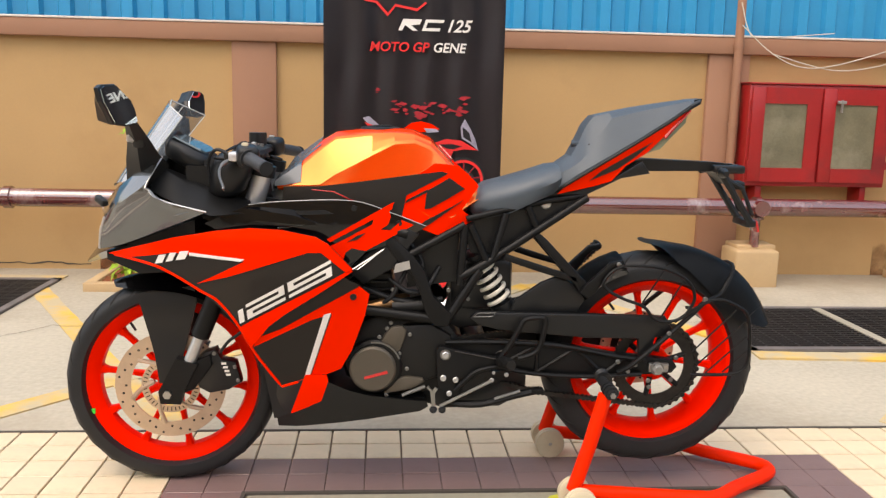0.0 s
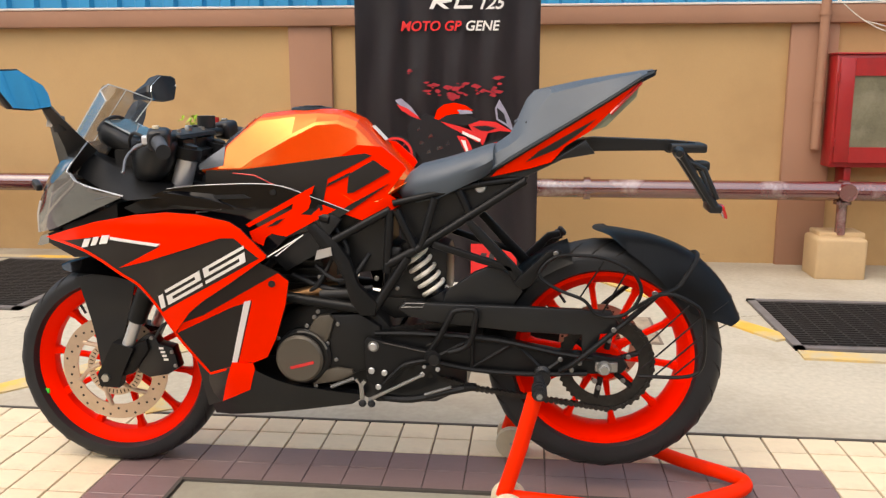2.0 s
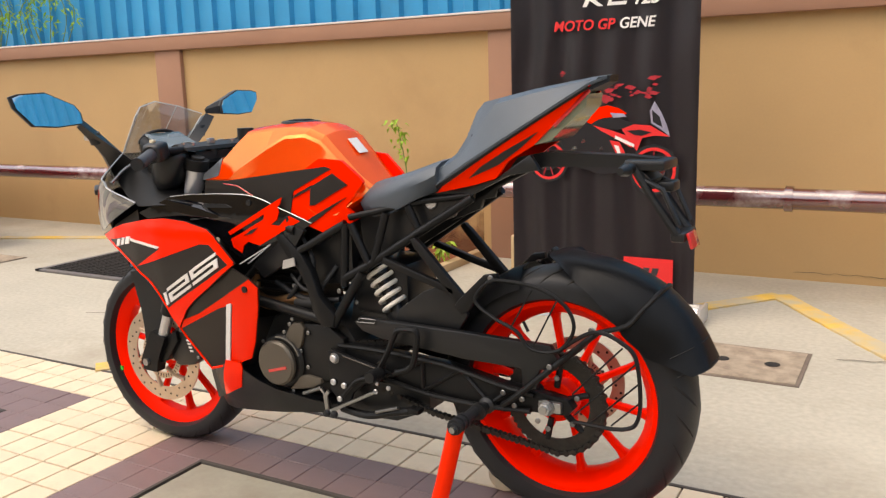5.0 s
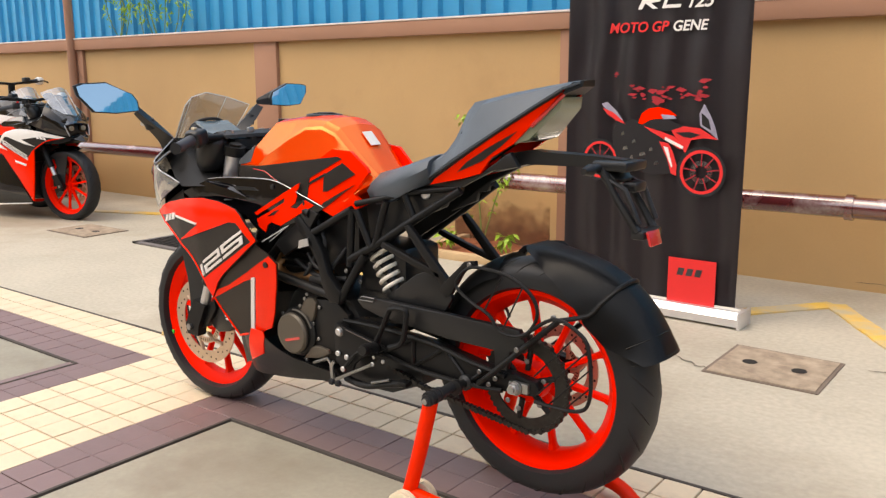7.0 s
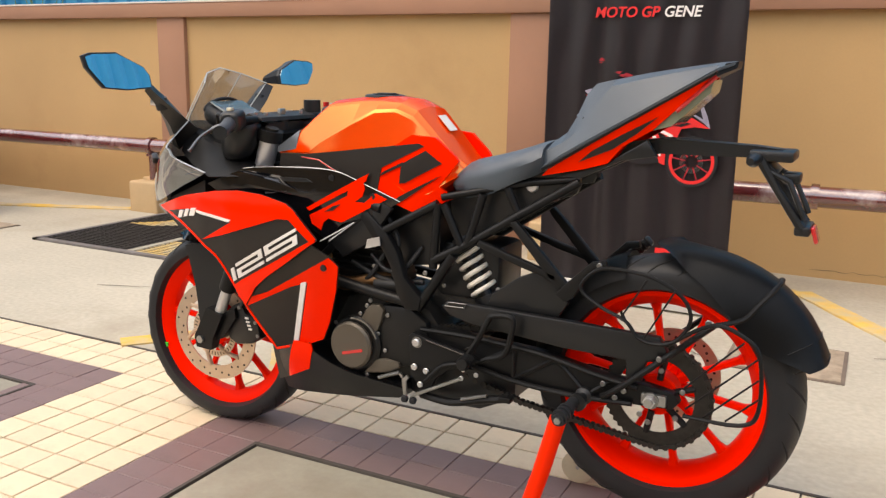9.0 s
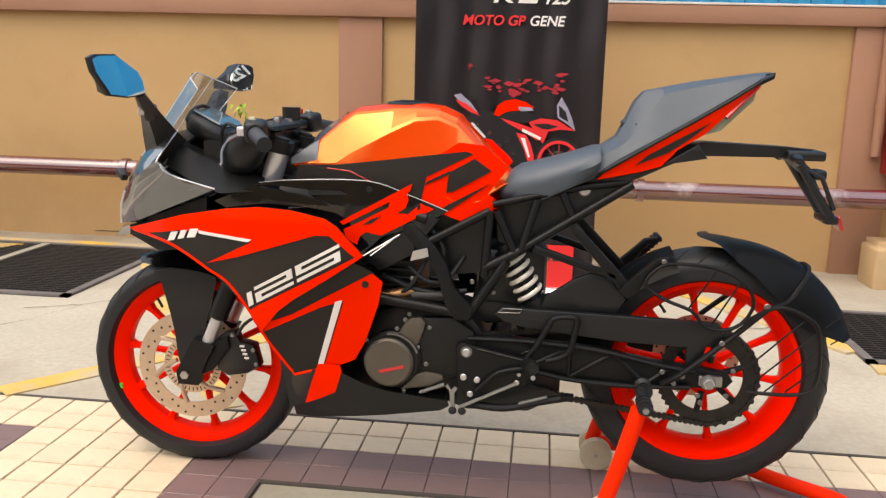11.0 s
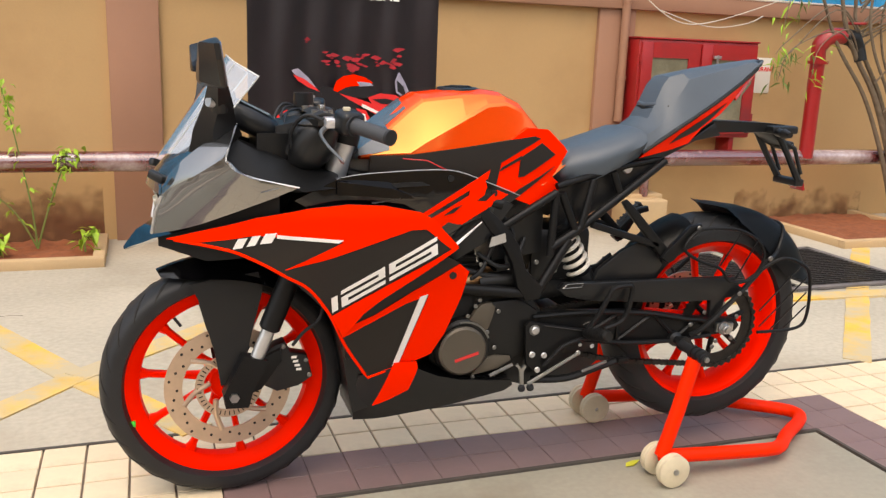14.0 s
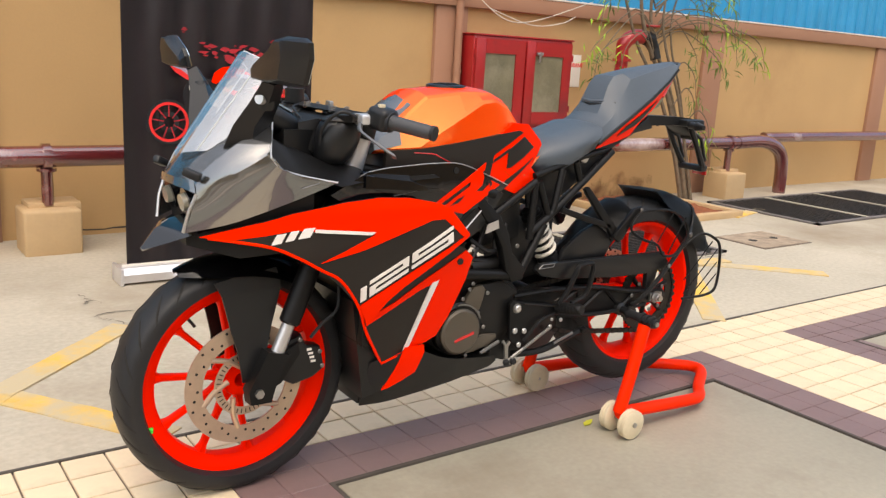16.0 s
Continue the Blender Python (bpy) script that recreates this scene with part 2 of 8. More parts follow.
def spline(pts, n=6, closed=False):
    """A smooth line through the points."""
    p = [Vector(q) for q in pts]
    if closed:
        idx = lambda i: p[i % len(p)]
        rng = range(len(p))
    else:
        idx = lambda i: p[max(0, min(len(p) - 1, i))]
        rng = range(len(p) - 1)
    out = []
    for i in rng:
        a, b, c, d = idx(i - 1), idx(i), idx(i + 1), idx(i + 2)
        for k in range(n):
            t = k / n
            out.append(0.5 * (2 * b + (c - a) * t + (2 * a - 5 * b + 4 * c - d) * t * t + (3 * b - a - 3 * c + d) * t ** 3))
    if not closed:
        out.append(p[-1])
    return out


def tube(pts, r, segs=10, closed=False, bm=None, caps=True):
    """A round bar along a line; r is one radius or one for each point."""
    bm = bm or bmesh.new()
    p = [Vector(q) for q in pts]
    n = len(p)
    rad = r if isinstance(r, (list, tuple)) else [r] * n
    up, rings = None, []
    for i in range(n):
        a = p[i - 1] if (i or closed) else p[i]
        b = p[(i + 1) % n] if (i < n - 1 or closed) else p[i]
        d = (b - a).normalized()
        if up is None:
            up = d.orthogonal().normalized()
        up = (up - d * up.dot(d)).normalized()
        side = d.cross(up)
        rings.append([bm.verts.new(p[i] + rad[i] * (math.cos(2 * math.pi * k / segs) * up + math.sin(2 * math.pi * k / segs) * side)) for k in range(segs)])
    for i in range(n if closed else n - 1):
        a, b = rings[i], rings[(i + 1) % n]
        for k in range(segs):
            bm.faces.new((a[k], a[(k + 1) % segs], b[(k + 1) % segs], b[k]))
    if caps and not closed:
        bm.faces.new(rings[0]), bm.faces.new(rings[-1])
    return bm


def lathe(profile, cx=0.0, cz=0.0, cy=0.0, segs=48, bm=None, close=True):
    """Turns a profile of (radius, y) round the y axis at (cx, cz)."""
    bm = bm or bmesh.new()
    rings = []
    for k in range(segs):
        a = 2 * math.pi * k / segs
        rings.append([bm.verts.new((cx + r * math.cos(a), cy + y, cz + r * math.sin(a))) for r, y in profile])
    m = len(profile)
    for k in range(segs):
        a, b = rings[k], rings[(k + 1) % segs]
        for i in range(m if close else m - 1):
            j = (i + 1) % m
            bm.faces.new((a[i], a[j], b[j], b[i]))
    return bm


def disc(cx, cz, r, y0, y1, segs=32, bm=None, bevel=0.0):
    """A flat drum along y."""
    b = bevel
    if b:
        prof = [(0.0005, y0), (r - b, y0), (r, y0 + b), (r, y1 - b), (r - b, y1), (0.0005, y1)]
    else:
        prof = [(0.0005, y0), (r, y0), (r, y1), (0.0005, y1)]
    return lathe(prof, cx, cz, 0, segs, bm)


def plate(poly, y0, y1, bevel=0.0, bm=None):
    """A flat piece with an outline in x and z, from y0 to y1."""
    bm = bm or bmesh.new()
    f = bm.faces.new([bm.verts.new((x, y0, z)) for x, z in poly])
    r = bmesh.ops.extrude_face_region(bm, geom=[f])
    vs = [v for v in r["geom"] if isinstance(v, bmesh.types.BMVert)]
    bmesh.ops.translate(bm, verts=vs, vec=(0, y1 - y0, 0))
    if bevel:
        top = [e for e in bm.edges if abs(e.verts[0].co.y - e.verts[1].co.y) < 1e-6]
        bmesh.ops.bevel(bm, geom=top, offset=bevel, segments=2, affect="EDGES", profile=0.5)
    return bm


def skin(poly, width, off=0.0, thick=0.004, side=-1, grid=0.04, bm=None):
    """A curved panel: an outline in x and z laid on a body of half-width width(x, z)."""
    bm = bm or bmesh.new()
    old = set(bm.verts)
    f = bm.faces.new([bm.verts.new((x, 0, z)) for x, z in poly])
    f.normal_update()
    r = bmesh.ops.triangulate(bm, faces=[f])
    faces = r["faces"]
    xs, zs = [p[0] for p in poly], [p[1] for p in poly]
    geom = list({e for g in faces for e in g.edges} | {v for g in faces for v in g.verts}) + list(faces)
    for lo, hi, no in ((min(xs), max(xs), (1, 0, 0)), (min(zs), max(zs), (0, 0, 1))):
        k = math.ceil(lo / grid) * grid
        while k < hi:
            r = bmesh.ops.bisect_plane(bm, geom=geom, plane_co=(k * no[0], 0, k * no[2]), plane_no=no, dist=1e-5)
            geom = r["geom"]
            k += grid
    faces = [g for g in geom if isinstance(g, bmesh.types.BMFace)]
    r = bmesh.ops.extrude_face_region(bm, geom=faces)
    inner = {v for v in r["geom"] if isinstance(v, bmesh.types.BMVert)}
    for v in bm.verts:
        if v not in old:
            v.co.y = side * (width(v.co.x, v.co.z) + off - (thick if v in inner else 0))
    return bm


def loft(rings, closed=True, caps=True, bm=None):
    """Joins rings of points, all of one length, into a body."""
    bm = bm or bmesh.new()
    rows = [[bm.verts.new(p) for p in ring] for ring in rings]
    m = len(rows[0])
    for a, b in zip(rows, rows[1:]):
        for i in range(m if closed else m - 1):
            j = (i + 1) % m
            bm.faces.new((a[i], a[j], b[j], b[i]))
    if caps and closed:
        bm.faces.new(rows[0]), bm.faces.new(rows[-1])
    return bm


def knots(k, x):
    return float(np.interp(x, [a for a, _ in k], [b for _, b in k]))


def text(name, words, material, parent, m, size, depth=0.0015, shear=0.0, label=""):
    """Lettering in the built-in font; m places its left lower end."""
    cu = bpy.data.curves.new(name, "FONT")
    cu.body, cu.size, cu.shear, cu.extrude, cu.offset = words, size, shear, depth, size * 0.018
    tmp = bpy.data.objects.new(name, cu)
    scene.collection.objects.link(tmp)
    bpy.context.view_layer.update()
    me = bpy.data.meshes.new_from_object(tmp)
    bpy.data.objects.remove(tmp)
    me.materials.clear()
    me.materials.append(material)
    ob = new(name, me)
    ob.parent, ob.matrix_basis = parent, m
    if label:
        ob["label"] = label
    return ob


def stuff(ob, label, category):
    return tagged(ob, label, category, kind="stuff")


def structure(ob, label, category):
    return tagged(ob, label, category, kind="structure")


# ---- ground ----
structure(part("ground", box(-200, 200, -200, 200, -0.3, -0.03), CONCRETE), "bare concrete ground around the yard", "ground")
structure(part("road", box(-60, 60, 3.004, 5.97, -0.1, 0.0, 0.004), CONCRETE), "worn pale concrete driveway with cracks and stains", "road")
structure(part("joint_bed", box(-12, 12, -6, 2.996, -0.08, -0.008), GROUT), "dark joint bed under the paving tiles", "ground")
for i, x0 in enumerate((-5.54, -2.96, -0.36, 2.2, 4.78)):
    structure(part("slab_%d" % (i + 1), box(x0 + 0.012, x0 + 1.588, -6, 2.518, -0.05, -0.002, 0.003), SLAB), "smooth grey concrete infill slab with a dark edge joint", "slab")


# ---- boundary wall ----
WY = 5.77
structure(part("wall_north", box(-16, 16, WY, WY + 0.2, -0.05, 1.50), WALL_TAN), "tan painted boundary wall with brown pillars", "wall")
for i, x0 in enumerate((-12.85, -9.77, -6.82, -3.88, -0.914, 2.14, 5.09, 8.04, 10.99, 13.9)):
    structure(part("pillar_%d" % (i + 1), box(x0, x0 + 0.275, WY - 0.035, WY + 0.05, -0.03, 1.47, 0.006), WALL_BROWN), "brown painted pillar of the boundary wall", "pillar")
structure(part("wall_cap", box(-16, 16, WY - 0.06, WY + 0.26, 1.46, 1.566, 0.006), WALL_BROWN), "brown painted cap along the wall top", "trim")
structure(part("cap_edge", box(-16, 16, WY - 0.065, WY + 0.27, 1.5665, 1.58, 0.003), FLASHING), "pale edge strip on top of the wall cap", "trim")

# added out of view: closes off the low sky and shows only in reflections
structure(part("wall_south", box(-30, 30, -7.6, -7.2, -0.1, 4.0), WALL_TAN), "unseen plain wall added behind the viewpoint", "wall")


def corrugated(x0, x1, y, z0, z1, pitch=0.2, deep=0.035):
    bm, prof, x = bmesh.new(), [], x0
    while x < x1:
        for dx, dy in ((0, 0), (0.09, 0), (0.11, -deep), (0.18, -deep)):
            prof.append((x + dx, y + dy))
        x += pitch
    f = [[bm.verts.new((px, py, z)) for px, py in prof] for z in (z0, z1)]
    b = [[bm.verts.new((px, py + 0.004, z)) for px, py in prof] for z in (z0, z1)]
    for i in range(len(prof) - 1):
        bm.faces.new((f[0][i], f[0][i + 1], f[1][i + 1], f[1][i]))
        bm.faces.new((b[0][i], b[1][i], b[1][i + 1], b[0][i + 1]))
        bm.faces.new((f[1][i], f[1][i + 1], b[1][i + 1], b[1][i]))
    return bm


structure(part("sheet_fence", corrugated(-20, 20, 6.18, 0.0, 3.4), BLUE_SHEET, smooth=0), "blue corrugated sheet fence behind the wall", "fence")


# ---- pipes, blocks ----
PY, PZ, PR = 5.47, 0.495, 0.056


def pipe_run():
    e = empty("fire_main_pipe", "long maroon painted fire main along the wall", "pipe")
    part("pipe", tube([(-16, PY, PZ), (5.4, PY, PZ)], PR, 20), PIPE_RED, e)
    part("elbow", tube(spline([(5.35, PY, PZ), (5.82, PY, PZ - 0.005), (6.08, PY, PZ - 0.15), (6.12, PY, -0.02)], 8), PR * 1.1, 18), PIPE_RED, e)
    part("far_pipe", tube([(5.9, PY + 0.1, PZ + 0.03), (16, PY + 0.1, PZ + 0.03)], PR * 0.9, 16), PIPE_RED, e)
    for x in (-6.6, -3.72, -2.2, -0.455, 0.95, 2.42, 5.25):
        part("collar", lathe([(PR, -0.02), (PR + 0.012, -0.02), (PR + 0.012, 0.02), (PR, 0.02)], 0, 0, 0, 20), PIPE_RED, e).matrix_basis = pose(x, PY, PZ, 0, 0, 90)
    for x in (-6.6, -3.72, -0.455, 2.42, 5.25):
        part("strut", tube([(x, PY, PZ), (x, PY, 0.24)], 0.03, 12), PIPE_RED, e)
        part("flange", tube([(x, PY, PZ - 0.075), (x, PY, PZ - 0.06)], 0.05, 14), PIPE_RED, e)
    part("tee", tube([(2.42, PY - 0.09, PZ), (2.42, PY + 0.09, PZ)], 0.05, 14), PIPE_RED, e)
    return e


pipe_run()
block = empty("pipe_block", "tan painted concrete block under the fire main", "block", pose(2.40, 5.47, 0), "blocks under the pipe")
part("block", box(-0.14, 0.14, -0.125, 0.13, -0.01, 0.232, 0.016, segs=3), BLOCK_TAN, block)
part("pad", box(-0.10, 0.16, -0.02, 0.17, 0.2, 0.255, 0.008), BLOCK_TAN, block)
for x in (-6.6, -3.72, -0.455, 5.25):
    copy_thing(block, pose(x, 5.47, 0))


# ---- drains and covers ----
def grate(x0, x1, y0, y1, label, panels=2):
    e = empty("drain_grate", label, "drain grate", pose(x0, y0, 0))
    w, d = x1 - x0, y1 - y0
    # no hollow below: a flat near-black sheet paints the shade under the bars
    part("pit", box(0, w, 0, d, -0.002, 0.003), HOLLOW_SHADE, e)
    bm = bmesh.new()
    for a in ((0, w, 0, 0.04), (0, w, d - 0.04, d), (0, 0.04, 0, d), (w - 0.04, w, 0, d)):
        box(*a, -0.002, 0.014, bm=bm)
    part("frame", bm, GRATE_EDGE, e)
    for i in range(1, panels):
        part("crossbar", box(w * i / panels - 0.025, w * i / panels + 0.025, 0.04, d - 0.04, 0.0, 0.0145), SLAB, e)
    bar = None
    n = int((d - 0.08) / 0.035)
    for i in range(n):
        if bar is None:
            bar = part("bar", box(0.04, w - 0.04, -0.006, 0.006, 0.0, 0.011), IRON, e)
            bar.matrix_basis = pose(0, 0.057, 0)
        else:
            share("bar", bar, e, pose(0, 0.057 + 0.035 * i, 0))
    rod = part("cross_rod", box(-0.004, 0.004, 0.04, d - 0.04, 0.0, 0.009), IRON, e)
    rod.matrix_basis = pose(0.12, 0, 0)
    for i in range(2, int((w - 0.08) / 0.08)):
        share("cross_rod", rod, e, pose(0.04 + 0.08 * i, 0, 0))
    return e


worn = grate(-3.52, -1.90, 4.22, 5.42, "long dark iron drain grate with worn yellow paint", 2)
for i in range(31):
    y = 0.057 + 0.035 * i
    wob = 0.05 * noise.noise((i * 1.7, 0, 0))
    if 0.04 < y < 0.40:
        a, b = 0.845 + wob * 0.3, 1.14 - 0.45 * (y - 0.04) + wob
    elif 0.70 < y < 1.11:
        a = 0.10 + 0.95 * (y - 0.72) + wob
        b = a + 0.30 - 0.4 * abs(y - 0.9)
    else:
        continue
    part("paint_trace", box(a, b, y - 0.0085, y + 0.0085, 0.0095, 0.0122), YELLOW, worn, "worn yellow paint on the grate")
grate(1.74, 3.22, 3.93, 4.78, "dark iron drain grate with a pale cross strip", 2)
grate(4.8, 7.2, 4.25, 5.3, "wide dark iron drain grate beside the pipe elbow", 3)


def cover(x0, x1, y0, y1, label):
    e = empty("manhole_cover", label, "manhole cover", pose(x0, y0, 0))
    w, d = x1 - x0, y1 - y0
    part("rim", box(0, w, 0, d, -0.002, 0.004), COVER_RIM, e)
    part("plate", box(0.015, w - 0.015, 0.015, d - 0.015, 0.0, 0.007), COVER_STONE, e)
    for x in (0.28, 0.72):
        part("lifting_hole", tube([(w * x, d * 0.5, 0.0), (w * x, d * 0.5, 0.0085)], 0.03, 14), HOLLOW_SHADE, e)
    return e


COVER_RIM = mat("dull_cover_rim", (0.17, 0.13, 0.10), 0.8, var=0.3, scale=12)
COVER_STONE = mat("rusty_cover_stone", (0.36, 0.285, 0.205), 0.85, var=0.35, scale=16, bump=0.6, stain=(0.22, 0.165, 0.12), stain_at=0.55)
cover(0.76, 1.2, 3.96, 4.39, "square rusty concrete manhole cover with two lifting holes")
cover(-4.53, -4.0, 4.13, 4.5, "square stained manhole cover near the parked motorcycles")
cover(3.56, 4.1, 3.88, 4.28, "grey stained manhole cover in the driveway")


# ---- yellow parking lines ----
def line(p, q, step=0, w=0.105):
    a, b = Vector((*p, 0)), Vector((*q, 0))
    d = (b - a).normalized()
    s = Vector((-d.y, d.x, 0)) * w / 2
    bm = bmesh.new()
    n = max(2, int((b - a).length / 0.1))
    for i in range(n):
        u, v = a.lerp(b, i / n), a.lerp(b, (i + 1) / n)
        j0, j1 = 1 + 0.12 * noise.noise(u * 9), 1 + 0.12 * noise.noise(v * 9)
        bm.faces.new([bm.verts.new(c) for c in (u - s * j0, v - s * j1, v + s * j1, u + s * j0)])
    bmesh.ops.remove_doubles(bm, verts=bm.verts, dist=1e-4)
    r = bmesh.ops.extrude_face_region(bm, geom=list(bm.faces))
    bmesh.ops.translate(bm, verts=[v for v in r["geom"] if isinstance(v, bmesh.types.BMVert)], vec=(0, 0, 0.0035 + 0.0011 * step))
    o = part("parking_line", bm, YELLOW)
    return tagged(o, "worn yellow parking line painted on the concrete", "road marking", "yellow parking lines", "structure")


for n, (p, q) in enumerate((((-2.05, 5.36), (-1.0, 3.54)), ((-1.0, 3.54), (-0.63, 3.01)), ((-1.44, 3.01), (-1.0, 3.54)), ((-1.0, 3.54), (-0.47, 4.05)),
             ((0.45, 4.74), (0.94, 5.35)), ((0.94, 5.35), (1.45, 4.55)), ((1.45, 4.55), (1.74, 4.08)), ((3.85, 4.97), (2.72, 3.86)), ((2.72, 3.86), (1.88, 3.01)),
             ((2.72, 3.86), (3.3, 3.3)), ((4.4, 4.75), (5.0, 4.9)), ((-5.2, 4.9), (-3.9, 5.4)), ((-3.2, 5.47), (-1.9, 5.47)), ((1.74, 3.86), (3.0, 3.78)))):
    line(p, q, n % 7)


# ---- mud splashed up the wall behind the planted beds ----
MUD = bpy.data.materials.new("red_mud_splash")
MUD.use_nodes = True
_n, _l = MUD.node_tree.nodes, MUD.node_tree.links
_c, _x, _k, _t, _m = _n.new("ShaderNodeTexCoord"), _n.new("ShaderNodeSeparateXYZ"), _n.new("ShaderNodeTexNoise"), _n.new("ShaderNodeBsdfTransparent"), _n.new("ShaderNodeMixShader")
_k.inputs["Scale"].default_value, _k.inputs["Detail"].default_value = 7.0, 8.0
_r, _a = _n.new("ShaderNodeMapRange"), _n.new("ShaderNodeMath")
_r.inputs["From Min"].default_value, _r.inputs["From Max"].default_value = 0.0, 0.42
_r.inputs["To Min"].default_value, _r.inputs["To Max"].default_value = 0.42, -0.42
_a.operation, _a.use_clamp = "MULTIPLY_ADD", True
_a.inputs[1].default_value = 1.1
_l.new(_c.outputs["Object"], _k.inputs["Vector"]), _l.new(_c.outputs["Object"], _x.inputs[0])
_l.new(_x.outputs["Z"], _r.inputs["Value"]), _l.new(_k.outputs["Fac"], _a.inputs[0]), _l.new(_r.outputs[0], _a.inputs[2])
_s = _n.new("ShaderNodeMath")
_s.operation, _s.use_clamp = "SUBTRACT", True
_s.inputs[1].default_value = 0.32
_l.new(_a.outputs[0], _s.inputs[0]), _l.new(_s.outputs[0], _m.inputs[0])
_n["Principled BSDF"].inputs["Base Color"].default_value = (0.22, 0.075, 0.03, 1)
_n["Principled BSDF"].inputs["Roughness"].default_value = 0.9
_l.new(_t.outputs[0], _m.inputs[1]), _l.new(_n["Principled BSDF"].outputs[0], _m.inputs[2]), _l.new(_m.outputs[0], _n["Material Output"].inputs["Surface"])


# ---- planters ----
def planter(x0, x1, y0, y1, label):
    e = empty("planter_bed", label, "planter", pose(x0, y0, 0))
    w, d = x1 - x0, y1 - y0
    for a in ((0, w, 0, 0.06), (0, 0.06, 0.06, d), (w - 0.06, w, 0.06, d)):
        part("kerb", box(*a, -0.01, 0.05, 0.006), BLOCK_TAN, e)
    bm = bmesh.new()
    n = 14
    g = [[bm.verts.new((0.06 + (w - 0.12) * i / n, 0.06 + (d - 0.12) * j / n, 0.028 + 0.03 * noise.noise((i * 0.6 + x0, j * 0.6, 0)))) for j in range(n + 1)] for i in range(n + 1)]
    for i in range(n):
        for j in range(n):
            bm.faces.new((g[i][j], g[i + 1][j], g[i + 1][j + 1], g[i][j + 1]))
    part("soil", bm, SOIL, e)
    return e


planter(-1.67, -0.96, 5.10, 5.72, "low kerbed planting bed with bare red soil")
planter(3.46, 4.5, 4.72, 5.72, "low kerbed planting bed of red soil under the tree")
for x0, x1, low in ((-1.78, -0.98, 0.04), (3.4, 4.6, 0.17)):
    mud = structure(part("mud_stain", box(x0, x1, WY - 0.0035, WY - 0.001, low, 0.45), MUD), "red mud splashed up the foot of the tan wall", "stain")
    mud.matrix_basis = pose(0, 0, -low)


# ---- motorcycle ----
FX, FZ, FR = -0.576, 0.298, 0.302
RX, RZ, RR = 0.8145, 0.381, 0.317
A_FAIR = [(-0.80, 0.05), (-0.71, 0.113), (-0.576, 0.183), (-0.45, 0.217), (-0.333, 0.235), (-0.1, 0.239), (0, 0.233), (0.1, 0.21), (0.3, 0.16)]
B_FAIR = [(0.1, 0.5), (0.15, 0.55), (0.3, 0.68), (0.45, 0.83), (0.53, 0.9), (0.66, 1), (0.74, 1), (0.80, 0.93)]


def fair(x, z):
    """Half-width of the upper side fairing."""
    return knots(A_FAIR, x) * knots(B_FAIR, z)


def fair_low(x, z):
    """The lower fairing panel stands back from the upper one towards the engine."""
    return fair(x, z) - 0.026 * max(0.0, min(1.0, (x + 0.36) / 0.22))


def ring_arc(cx, cz, r0, r1, y0, y1, a0, a1, n=24, bm=None):
    """Part of a flat ring round y, from one angle to another."""
    bm = bm or bmesh.new()
    rings = []
    for i in range(n + 1):
        a = radians(a0 + (a1 - a0) * i / n)
        rings.append([(cx + r * math.cos(a), y, cz + r * math.sin(a)) for r, y in ((r0, y0), (r1, y0), (r1, y1), (r0, y1))])
    return loft(rings, bm=bm)


